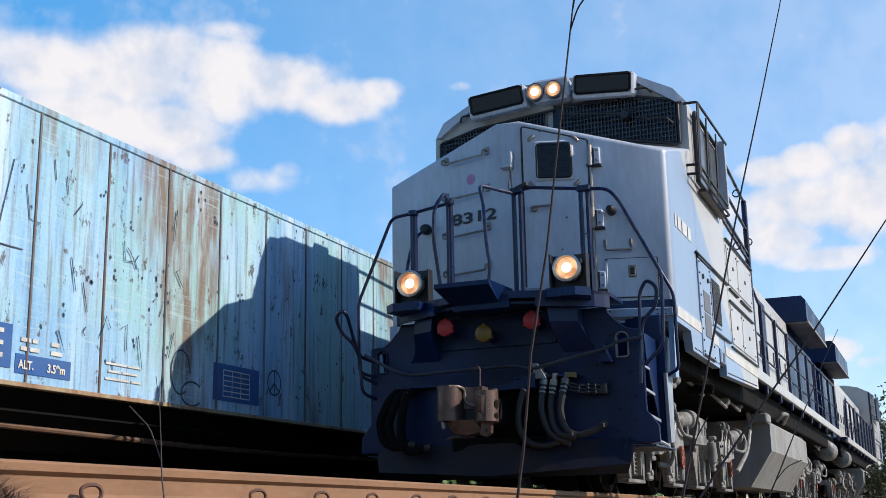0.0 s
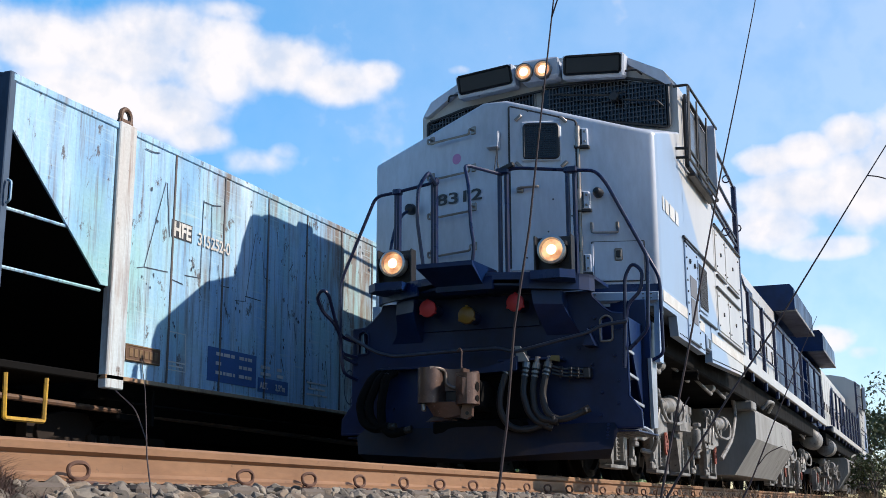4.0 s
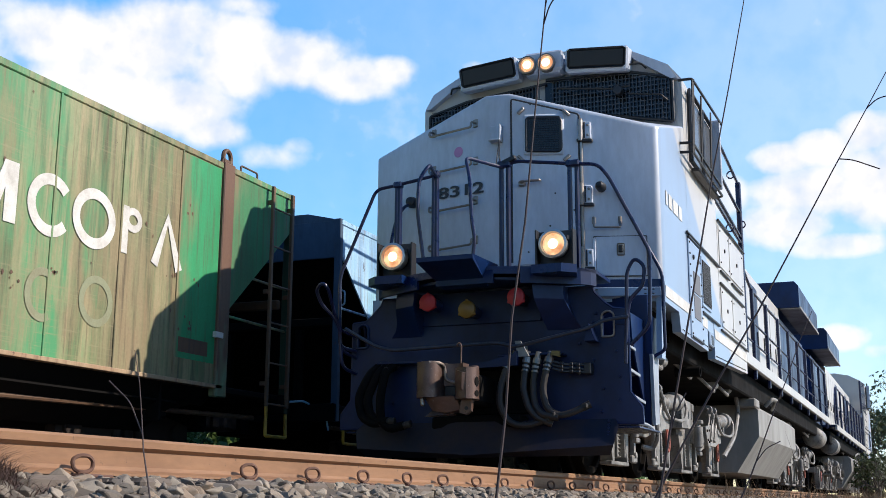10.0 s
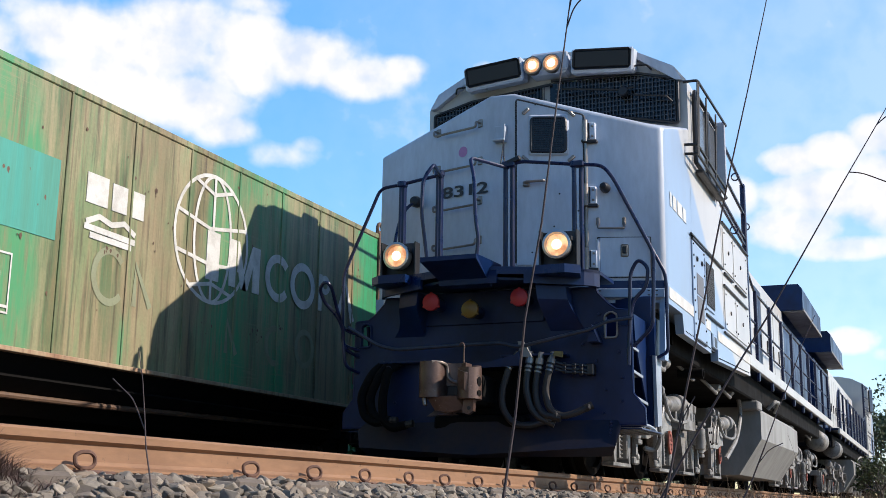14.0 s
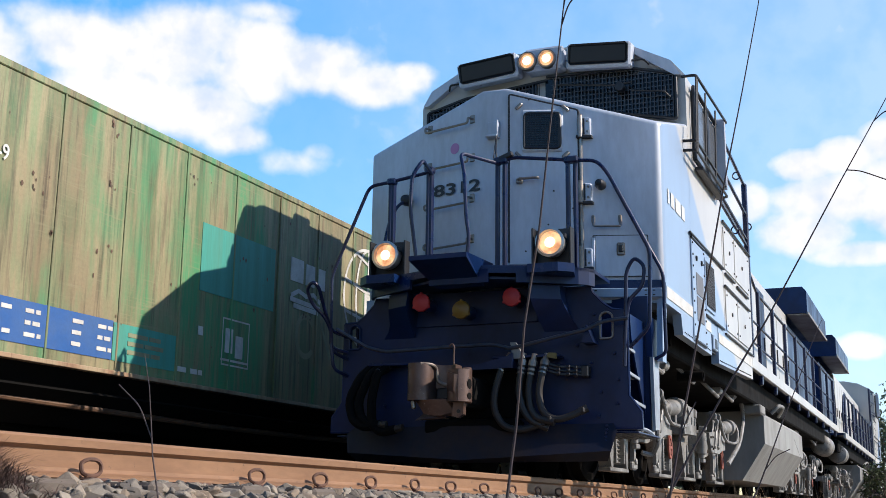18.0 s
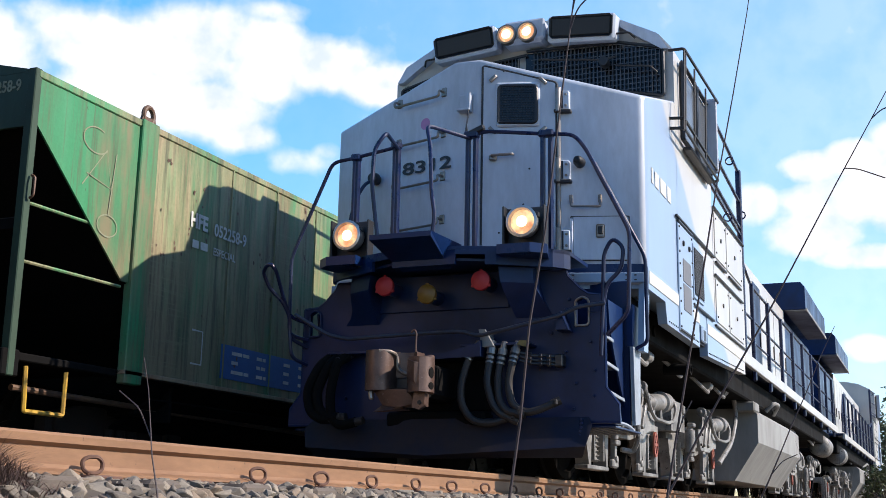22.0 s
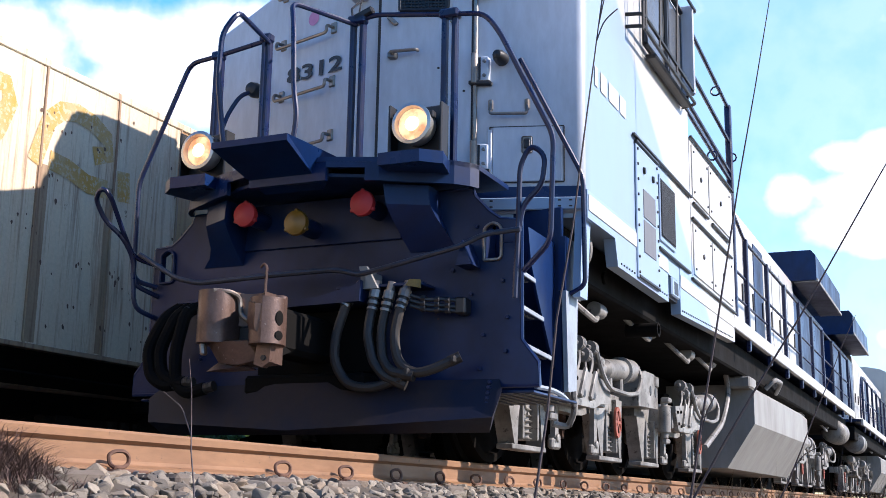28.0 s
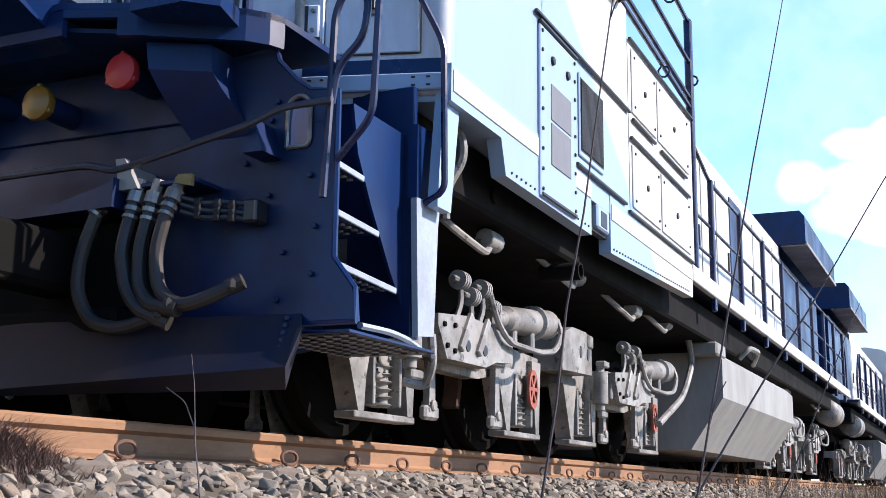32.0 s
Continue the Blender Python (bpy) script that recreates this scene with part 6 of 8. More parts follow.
    for z, h in ((0.695, 0.07), (0.60, 0.045)):
        part("pin_hole", Shape().lathe([(0.0, 0.030), (0.004, 0.028), (0.005, 0.002)], (0, 0, 0), "x", 16), SOOT_SHADE, cp, "", pose(0.300, 0.142, z, 0, 0, -12) @ Matrix.Diagonal((1, 1, h / 0.05, 1)))
    part("coupler_lock", Shape().add(*hull_points([(-0.16, 0.15, 0.57), (-0.06, 0.12, 0.58), (0.10, 0.14, 0.58), (0.16, 0.2, 0.60), (-0.10, 0.17, 0.47), (0.03, 0.15, 0.45), (0.16, 0.18, 0.48), (-0.13, 0.40, 0.46), (0.17, 0.40, 0.47), (-0.15, 0.4, 0.58), (0.17, 0.4, 0.6)])), IRON, cp)
    part("lock_shelf", Shape().add(*hull_points([(-0.17, 0.16, 0.42), (-0.05, 0.14, 0.43), (0.06, 0.2, 0.44), (-0.15, 0.30, 0.43), (0.05, 0.34, 0.44), (-0.10, 0.18, 0.475), (0.02, 0.2, 0.475)])), IRON, cp)
    part("lock_lug", Shape().prism([(0.17, 0.58), (0.255, 0.57), (0.25, 0.46), (0.205, 0.43), (0.15, 0.45)], "y", 0.14, 0.19), IRON, cp)
    part("lug_hole", Shape().cyl((0.212, 0, 0.482), 0.016, 0.132, 0.141, "y", 12, 0.001), BLACK, cp)
    part("lock_lift", Shape().block(pose(-0.17, 0.12, 0.54, 0, -8), 0.03, 0.05, 0.07, 0.01), STEEL, cp)
    part("knuckle_pin", Shape().cyl((0.24, 0.24, 0), 0.04, 0.55, 0.835, "z", 14), IRON, cp)
    part("coupler_pocket", Shape().box(-0.42, 0.42, 0.90, 1.12, 0.36, 0.48, 0.02), SOOT_SHADE, top, "shelf round the coupler's shank")
    part("striker_plate", Shape().prism([(-0.42, 0.93), (0.10, 0.94), (0.36, 1.00), (0.40, 1.03), (0.40, 0.90), (-0.42, 0.88)], "y", 0.86, 1.12), BLUE, top, "dark blue striker plate with a worn edge")
    part("pocket_dark", Shape().box(-0.42, 0.44, 1.06, 1.118, 0.5, 0.88, 0.0), SOOT_SHADE, top)
    # air hoses
    runs = [[(0.33, 0.94, 0.98), (0.295, 0.9, 0.90), (0.235, 0.88, 0.70), (0.235, 0.87, 0.54), (0.33, 0.87, 0.40), (0.48, 0.88, 0.375), (0.62, 0.9, 0.42)],
            [(0.47, 0.94, 0.97), (0.455, 0.9, 0.80), (0.452, 0.88, 0.69), (0.50, 0.87, 0.53), (0.57, 0.87, 0.45), (0.64, 0.89, 0.42)],
            [(0.565, 0.94, 0.96), (0.53, 0.9, 0.72), (0.555, 0.88, 0.55), (0.62, 0.87, 0.47), (0.70, 0.87, 0.455)],
            [(0.67, 0.94, 0.96), (0.655, 0.9, 0.85), (0.62, 0.89, 0.68), (0.66, 0.88, 0.52), (0.77, 0.88, 0.455), (0.88, 0.89, 0.48), (0.97, 0.92, 0.525)],
            [(-1.0, 1.0, 0.95), (-1.03, 0.88, 0.87), (-1.13, 0.85, 0.66), (-1.08, 0.84, 0.48), (-0.97, 0.84, 0.425), (-0.90, 0.84, 0.43)],
            [(-0.92, 1.0, 0.95), (-0.95, 0.88, 0.87), (-1.035, 0.85, 0.65), (-1.0, 0.84, 0.50), (-0.90, 0.84, 0.44), (-0.82, 0.84, 0.44)],
            [(-0.84, 1.0, 0.95), (-0.87, 0.88, 0.90), (-0.91, 0.85, 0.64), (-0.89, 0.84, 0.45), (-0.80, 0.84, 0.37), (-0.66, 0.84, 0.40)]]
    for line in runs:
        h = part("air_hose", Shape().tube(line, 0.030 if line[0][0] > 0 else 0.041, 10, 0.16), RUBBER if line[0][0] > 0 else SOOT_SHADE, top, "hanging dusty rubber air hose")
        a, b, e = Vector(line[0]), Vector(line[1]), Vector(line[-1])
        q = (b - a).normalized()
        part("hose_clamp", Shape().tube([a - q * 0.06, a + q * 0.01], 0.026, 8, 0).tube([a, a + q * 0.05], 0.039, 10, 0).tube([a + q * 0.07, a + q * 0.09], 0.037, 10, 0).tube([a + q * 0.11, a + q * 0.125], 0.035, 10, 0), STEEL if a.x > 0 else BAR, h, "hose collar")
        part("glad_hand", Shape().tube([e, e + (e - Vector(line[-2])).normalized() * 0.07], 0.034, 10, 0).block(Matrix.Translation(e + Vector((0.03, -0.02, 0.01))), 0.04, 0.03, 0.05, 0.012), RUBBER, h)
    part("hose_bracket", Shape().box(0.20, 0.78, 0.93, 1.12, 0.99, 1.01, 0.004), BLUE, top)
    part("hose_bracket", Shape().box(-1.0, -0.55, 0.96, 1.12, 0.97, 0.99, 0.004), BLUE, top)
    part("brass_tag", Shape().prism([(0.69, 0.985), (0.78, 0.965), (0.78, 1.015), (0.71, 1.02)], "y", 0.895, 0.915), worn("dull_brass_paint", (0.20, 0.15, 0.04), (0.05, 0.04, 0.03), 0.6, 0, 0.8, 9.0), top, "small dull yellow angle plate over the hoses")
    for k, (za, zb) in enumerate(((0.93, 0.90), (0.90, 0.86), (0.87, 0.835))):
        s = Shape().tube([(0.70, 0.94, za), (0.80, 0.97, za - 0.03), (0.88, 1.0, zb + 0.01), (0.97, 1.04, zb)], 0.013, 7, 0.05)
        for q in (0.76, 0.84, 0.90):
            s.cyl((0, 0.965 + (q - 0.76) * 0.3, za - 0.02 - 0.1 * (q - 0.76)), 0.021, q, q + 0.03, "x", 8, 0.003)
        part("jumper_cable", s, BLACK, top)
    part("cable_socket", Shape().box(0.95, 1.02, 1.02, 1.12, 0.82, 0.92, 0.01), BLACK, top)
    # side steps
    for d in (1, -1):
        st = part("step_well", Shape().prism([(1.16, 1.50), (1.16, 0.42), (1.26, 0.36), (1.62, 0.34), (1.95, 0.42), (2.10, 1.50)], "x", min(d * 0.86, d * 0.90), max(d * 0.86, d * 0.90)).box(min(d * 0.9, d * 1.36), max(d * 0.9, d * 1.36), 1.80, 1.84, 0.42, 1.62, 0.006), BLUE, top, "recessed side steps between blue plates")
        part("step_cheek", Shape().prism([(1.76, 1.06), (2.02, 1.08), (2.00, 0.96), (1.97, 0.44), (1.80, 0.42)], "x", min(d * 1.37, d * 1.40), max(d * 1.37, d * 1.40)), CHEEK, st, "pale tapered post beside the steps")
        part("step_post", Shape().prism([(1.78, 1.42), (2.05, 1.42), (2.02, 1.085), (1.78, 1.065)], "x", min(d * 1.34, d * 1.39), max(d * 1.34, d * 1.39)), BLUE, st)
        for y1, z in ((1.37, 1.06), (1.52, 0.85), (1.70, 0.63)):
            xa, xb = min(d * 0.92, d * 1.325), max(d * 0.92, d * 1.325)
            sp = part("step", Shape().box(xa, xb, 1.17, y1, z - 0.012, z + 0.006, 0.003), BLUE, st)
            part("step_edge", Shape().block(Matrix.Translation((d * 1.332, (1.15 + y1) / 2, z)) @ pose(0, 0, 0, -3), 0.012, y1 - 1.15, 0.028, 0.003), CHEEK, sp, "pale worn step edge")
            s = Shape()
            for i in range(5):
                for j in range(int((y1 - 1.2) / 0.055)):
                    s.cyl((d * (1.29 - 0.07 * i), 1.21 + 0.055 * j, 0), 0.017, z - 0.020, z - 0.013, "z", 6, 0.002)
            tagged(part("step_stud", s, TANK, sp), "", kind="stuff")
        part("stringer", Shape().prism([(1.30, 1.38), (1.35, 1.17), (1.48, 0.97), (1.68, 0.705), (1.92, 0.43), (1.98, 0.43), (1.98, 1.38)], "x", min(d * 1.295, d * 1.312), max(d * 1.295, d * 1.312)), BLUE, st, "curved blue side plate of the steps")
        low = part("bottom_step", Shape().box(min(d * 0.92, d * 1.40), max(d * 0.92, d * 1.40), 1.16, 1.98, 0.36, 0.375, 0.003), BLUE, st, "perforated bottom step with worn bright edge")
        s = Shape()
        for i in range(6):
            for j in range(11):
                s.cyl((d * (0.97 + 0.075 * i), 1.22 + 0.07 * j, 0), 0.022, 0.352, 0.358, "z", 6, 0.002)
        tagged(part("step_stud", s, TANK, low), "", kind="stuff")
        part("step_rim", Shape().tube([(d * 1.34, 1.36, 0.415), (d * 1.35, 1.62, 0.42), (d * 1.36, 1.80, 0.40), (d * 1.36, 1.93, 0.365)], 0.016, 6, 0.1), CHEEK, low, "pale bent rim of the bottom step")
        part("sand_nozzle", Shape().tube([(d * 1.36, 2.03, 0.46), (d * 1.36, 2.05, 0.32), (d * 1.30, 2.10, 0.22), (d * 1.22, 2.02, 0.24)], 0.022, 7, 0.04), BOGIE, st)
    return top


def hull_points(pts):
    bm = bmesh.new()
    for p in pts:
        bm.verts.new(p)
    bmesh.ops.convex_hull(bm, input=bm.verts)
    bm.verts.ensure_lookup_table()
    bm.verts.index_update()
    out = [tuple(v.co) for v in bm.verts], [tuple(v.index for v in f.verts) for f in bm.faces]
    bm.free()
    return out


lead = locomotive()


# ---- the wagons ----
# A wagon's own space: x across, y along from its middle, z up from the railhead. Half its body is 7.76 m long.
HALF, WIDE, LOW, HIGH = 7.76, 1.435, 0.72, 3.335


def side_text(text, size, y, z, wagon, material, d=1, squeeze=1.0, bold=0.0, out=0.012, label=""):
    """Words on the side that faces the other track; y is where they begin."""
    m = Matrix(((0, 0, 1, WIDE + out), (1, 0, 0, y), (0, 1, 0, z), (0, 0, 0, 1)))
    return lettering("stencil", text, size, material, wagon, m, squeeze, bold, label)


def side_patch(name, y0, y1, z0, z1, wagon, material, out=0.006, label=""):
    s = Shape().box(WIDE + 0.001, WIDE + out, y0, y1, z0, z1, 0.0)
    return part(name, s, material, wagon, label)


def bars(wagon, y0, z0, rows, material, h=0.046, gap=0.085, out=0.010):
    """Small writing that cannot be read, as bars."""
    for k, line in enumerate(rows):
        words = []
        for a, b in line:
            cut = a + (b - a) * (0.62, 0.45, 0.70)[k % 3]
            words += [(a, cut - 0.012), (cut + 0.012, b)] if b - a > 0.15 else [(a, b)]
        for a, b in words:
            part("stencil_line", Shape().box(WIDE + 0.002, WIDE + out, y0 + a, y0 + b, z0 - k * gap - h, z0 - k * gap, 0), material, wagon)


def strokes(wagon, lines, r, material, label, flat=0.004):
    """Sprayed or scratched lines on the side, given as (y, z)."""
    for j, line in enumerate(lines):
        s = Shape()
        pts, x = [Vector(p) for p in line], WIDE + flat + 0.0006 * j
        loop = (pts[0] - pts[-1]).length < 1e-4
        n = 0
        for k, p in enumerate(pts):
            a = pts[k - 1] if k else (pts[-2] if loop else p)
            b = pts[k + 1] if k + 1 < len(pts) else (pts[1] if loop else p)
            d = (b - a).normalized()
            w = Vector((-d.y, d.x)) * r
            s.v += [(x, p.x + w.x, p.y + w.y), (x, p.x - w.x, p.y - w.y)]
        s.f += [(n + 2 * k + 1, n + 2 * k + 3, n + 2 * k + 2, n + 2 * k) for k in range(len(pts) - 1)]
        part("painted_line", s, material, wagon, label, smooth=False)


def ring(cy, cz, ry, rz, n=36, a0=0.0, a1=360.0):
    return [(cy + ry * math.cos(radians(a0 + (a1 - a0) * k / n)), cz + rz * math.sin(radians(a0 + (a1 - a0) * k / n))) for k in range(n + 1)]


# dark base puts the shade beneath the wagons into the bogie colour
BOGIE_W = worn("shade_dark_wagon_bogie", (0.022, 0.016, 0.013), (0.045, 0.032, 0.025), 0.8, 0, 0.7, 3.0, gloss=0.2)


def wagon_bogie(parent, y, where):
    def frame_shape(s):
        for d in (-1, 1):
            s.prism([(-1.05, 0.36), (-1.05, 0.52), (-0.55, 0.62), (0.55, 0.62), (1.05, 0.52), (1.05, 0.36), (0.7, 0.34), (0.42, 0.16), (-0.42, 0.16), (-0.7, 0.34)], "x", d * 0.80 - 0.06, d * 0.80 + 0.06)
            for e in (-0.84, 0.84):
                s.cyl((0, e, 0.42), 0.12, d * 0.80 - 0.1, d * 0.80 + 0.1, "x", 14)
            for e in (-0.18, 0.0, 0.18):
                s.cyl((d * 0.87, e, 0), 0.06, 0.2, 0.42, "z", 10)
        s.box(-0.8, 0.8, -0.2, 0.2, 0.44, 0.62, 0.03)
    fr = part("bogie", shared("wagon_bogie", frame_shape, BOGIE_W), BOGIE_W, parent, "dark three-piece wagon bogie, shade in its colour", pose(0, y, 0))
    for e in (-0.84, 0.84):
        wheelset(parent, y + e, 0.40, 1.07, where)
    return fr


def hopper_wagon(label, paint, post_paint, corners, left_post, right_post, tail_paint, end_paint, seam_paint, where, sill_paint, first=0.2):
    top = tagged(new("hopper_wagon"), label, "hopper wagon", group="hopper wagons")
    seam = 0.93
    y_in = HALF - 1.40
    # side sheets, panel by panel between seams
    edges = [-y_in + 0.1] + [-y_in + first + seam * k for k in range(1, 13)] + [y_in - 0.1]
    edges = sorted(e for e in set(edges) if e <= y_in - 0.05)
    for d in (1, -1):
        x0, x1 = min(d * (WIDE - 0.02), d * WIDE), max(d * (WIDE - 0.02), d * WIDE)
        for a, b in zip(edges, edges[1:]):
            part("side_panel", Shape().box(x0, x1, a + 0.004, b - 0.004, LOW + 0.20, HIGH - 0.05, 0.003), tail_paint if a > y_in - 1.7 else paint, top)
        for a in edges[1:-1]:
            part("panel_seam", Shape().box(min(d * (WIDE - 0.01), d * (WIDE + 0.012)), max(d * (WIDE - 0.01), d * (WIDE + 0.012)), a - 0.013, a + 0.013, LOW + 0.20, HIGH - 0.05, 0.004), seam_paint, top)
        # the slope is near black, standing for the shade below the sheets
        part("side_sill", Shape().prism([(d * (WIDE - 0.005), LOW + 0.20), (d * (WIDE - 0.06), LOW + 0.16), (d * (WIDE - 0.20), LOW), (d * (WIDE - 0.24), LOW), (d * (WIDE - 0.10), LOW + 0.20)], "y", -y_in, y_in), SOOT_SHADE, top, "near-black slope under the side sheets, shade in its colour")
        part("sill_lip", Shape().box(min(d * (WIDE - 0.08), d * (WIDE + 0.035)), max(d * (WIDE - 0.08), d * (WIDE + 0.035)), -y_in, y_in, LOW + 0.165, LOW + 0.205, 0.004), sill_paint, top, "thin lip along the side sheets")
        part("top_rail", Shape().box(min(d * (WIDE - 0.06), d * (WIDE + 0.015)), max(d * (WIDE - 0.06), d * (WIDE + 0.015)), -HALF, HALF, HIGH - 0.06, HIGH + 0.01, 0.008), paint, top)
        part("chute_skirt", Shape().prism([(d * (WIDE - 0.12), LOW), (d * (WIDE - 0.10), LOW - 0.02), (d * (WIDE - 0.55), LOW - 0.30), (d * (WIDE - 0.60), LOW - 0.28)], "y", -y_in + 0.6, y_in - 0.6), SOOT_SHADE, top)
        for e in (-1, 1):
            y, w = (-6.22, 0.13) if e < 0 else (6.345, 0.105)
            ps = part("end_post", Shape().box(min(d * (WIDE - 0.06), d * (WIDE + 0.035)), max(d * (WIDE - 0.06), d * (WIDE + 0.035)), y - w, y + w, LOW + 0.08, HIGH + 0.02, 0.01), left_post if e < 0 else right_post, top, "broad post with a lifting eye")
            eye = Shape().tube([(d * (WIDE - 0.02), y + 0.075 * math.cos(a), HIGH + 0.09 + 0.085 * math.sin(a)) for a in [(-0.9 + k * 4.94 / 14) for k in range(15)]], 0.026, 8, 0)
            eye.prism([(y - 0.12, HIGH), (y + 0.12, HIGH), (y + 0.095, HIGH + 0.07), (y - 0.095, HIGH + 0.07)], "x", min(d * (WIDE - 0.035), d * (WIDE - 0.005)), max(d * (WIDE - 0.035), d * (WIDE - 0.005)))
            part("lifting_eye", eye, RUST_W, ps)
            # the end's corner sheet with its slanted lower edge
            pts = [(e * y_in, HIGH - 0.05), (e * (HALF - 0.04), HIGH - 0.05), (e * (HALF - 0.04), 2.86), (e * (y_in + 0.1), 1.74), (e * y_in, 1.74)]
            part("corner_sheet", Shape().prism(pts, "x", x0, x1), corners[e > 0], top)
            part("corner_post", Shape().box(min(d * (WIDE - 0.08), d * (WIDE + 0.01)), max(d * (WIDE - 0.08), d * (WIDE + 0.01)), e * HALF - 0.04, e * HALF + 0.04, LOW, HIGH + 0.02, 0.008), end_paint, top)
            for z in (2.18, 1.68):
                part("brace_bar", Shape().tube([(d * (WIDE - 0.03), e * (HALF - 0.03), z), (d * (WIDE - 0.03), e * (y_in + 0.08), z + 0.01)], 0.016, 7, 0), paint, top)
            part("end_sill", Shape().box(min(0, d * WIDE), max(0, d * WIDE), e * HALF - 0.10, e * HALF + 0.10, LOW, LOW + 0.22, 0.01), SOOT_SHADE, top)
            # step below the corner
            y0, y1 = (-7.56, -7.07) if e < 0 else (7.79, 7.36)
            s = Shape().tube([(d * (WIDE - 0.02), y0, LOW + 0.10), (d * (WIDE - 0.02), y0 + 0.02, 0.45), (d * (WIDE - 0.02), y1, 0.45), (d * (WIDE - 0.02), y1, LOW + 0.10)], 0.020, 6, 0.02)
            part("corner_step", s, YELLOW, top, "chipped yellow step")
    for e in (-1, 1):
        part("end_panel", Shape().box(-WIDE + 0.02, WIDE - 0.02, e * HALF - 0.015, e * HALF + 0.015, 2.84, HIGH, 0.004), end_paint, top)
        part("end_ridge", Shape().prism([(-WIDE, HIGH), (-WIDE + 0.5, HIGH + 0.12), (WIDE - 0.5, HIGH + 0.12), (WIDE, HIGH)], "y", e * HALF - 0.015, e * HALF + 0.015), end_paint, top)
        # slope sheet under which the end lies open, near black for the shade
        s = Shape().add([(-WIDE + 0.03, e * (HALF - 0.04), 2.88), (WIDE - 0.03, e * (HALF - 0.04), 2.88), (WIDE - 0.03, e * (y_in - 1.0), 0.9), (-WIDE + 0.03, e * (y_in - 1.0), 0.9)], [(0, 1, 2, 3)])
        part("slope_sheet", s, SOOT_SHADE, top, "dark slope sheet inside the open end", smooth=False)
        part("centre_sill", Shape().box(-0.2, 0.2, e * (HALF + 0.25) - 0.9 * (1 if e > 0 else 0), e * (HALF + 0.25) + 0.9 * (1 if e < 0 else 0), 0.55, 0.92, 0.02), SOOT_SHADE, top)
        cp = part("coupler", Shape().box(-0.11, 0.11, min(e * (HALF + 0.2), e * (HALF + 0.52)), max(e * (HALF + 0.2), e * (HALF + 0.52)), 0.60, 0.84, 0.03), IRON, top, "rusty coupler")
        part("knuckle", Shape().box(-0.2, 0.2, min(e * (HALF + 0.46), e * (HALF + 0.66)), max(e * (HALF + 0.46), e * (HALF + 0.66)), 0.58, 0.86, 0.05), IRON, cp)
        wagon_bogie(top, e * 5.6, where)
        # brace at the camera's end is near black, the end's shade as colour
        part("end_brace", Shape().box(-WIDE + 0.1, WIDE - 0.1, e * (HALF - 0.06) - 0.04, e * (HALF - 0.06) + 0.04, 1.95, 2.06, 0.01), SOOT_SHADE if e < 0 else post_paint, top)
        for x in (-0.55, 0.55):
            part("strut", Shape().box(x - 0.05, x + 0.05, e * (HALF - 0.55) - 0.05, e * (HALF - 0.55) + 0.05, 0.9, 2.0, 0.01), SOOT_SHADE, top)
        if e > 0:
            part("air_cylinder", Shape().lathe([(-0.35, 0.05), (-0.30, 0.15), (0.30, 0.15), (0.35, 0.05)], (0.75, e * (HALF - 0.85), 1.18), "y", 18), TANK, top, "pale air cylinder on the end platform")
        # added dark plates that fill most of the end's far side with shade
        part("shade_plate", Shape().box(-WIDE + 0.02, -WIDE + 0.04, min(e * (y_in + 0.62), e * (HALF - 0.05)), max(e * (y_in + 0.62), e * (HALF - 0.05)), LOW, 2.9, 0.004), SOOT_SHADE, top)
        part("shade_plate", Shape().box(-WIDE + 0.02, -WIDE + 0.04, min(e * (y_in - 1.2), e * (y_in + 0.28)), max(e * (y_in - 1.2), e * (y_in + 0.28)), LOW, 2.9, 0.004), SOOT_SHADE, top)
        # added dark cross plate, blocks the brightness behind the end
        part("shade_bulkhead", Shape().box(-WIDE + 0.05, WIDE - 0.08, e * (y_in - 0.9) - 0.02, e * (y_in - 0.9) + 0.02, 0.5, 1.3, 0.004), SOOT_SHADE, top)
        part("bolster", Shape().box(-1.2, 1.2, e * 5.6 - 0.2, e * 5.6 + 0.2, 0.55, 0.80, 0.02), SOOT_SHADE, top)
        part("end_platform", Shape().box(-WIDE + 0.05, WIDE - 0.05, min(e * (HALF - 0.1), e * y_in), max(e * (HALF - 0.1), e * y_in), 0.86, 0.93, 0.01), SOOT_SHADE, top)
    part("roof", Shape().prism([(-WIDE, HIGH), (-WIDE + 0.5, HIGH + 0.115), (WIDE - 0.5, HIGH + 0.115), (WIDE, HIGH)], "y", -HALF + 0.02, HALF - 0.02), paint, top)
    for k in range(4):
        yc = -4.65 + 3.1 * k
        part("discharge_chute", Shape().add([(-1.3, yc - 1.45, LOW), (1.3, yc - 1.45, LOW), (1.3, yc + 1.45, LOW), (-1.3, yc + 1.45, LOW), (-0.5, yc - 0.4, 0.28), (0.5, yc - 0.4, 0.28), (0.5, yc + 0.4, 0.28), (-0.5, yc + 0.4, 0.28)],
                                           [(0, 1, 5, 4), (1, 2, 6, 5), (2, 3, 7, 6), (3, 0, 4, 7), (4, 5, 6, 7), (3, 2, 1, 0)]), SOOT_SHADE, top, smooth=False)
    # added dark boxes that block the bright background under the wagon
    part("centre_shade_block", Shape().box(-0.24, 0.24, -4.4, 4.4, 0.12, 0.62, 0.02), SOOT_SHADE, top)
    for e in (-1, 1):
        part("side_shade_block", Shape().box(e * 0.62 - 0.06, e * 0.62 + 0.06, -4.3, 4.3, 0.16, 0.46, 0.01), SOOT_SHADE, top)
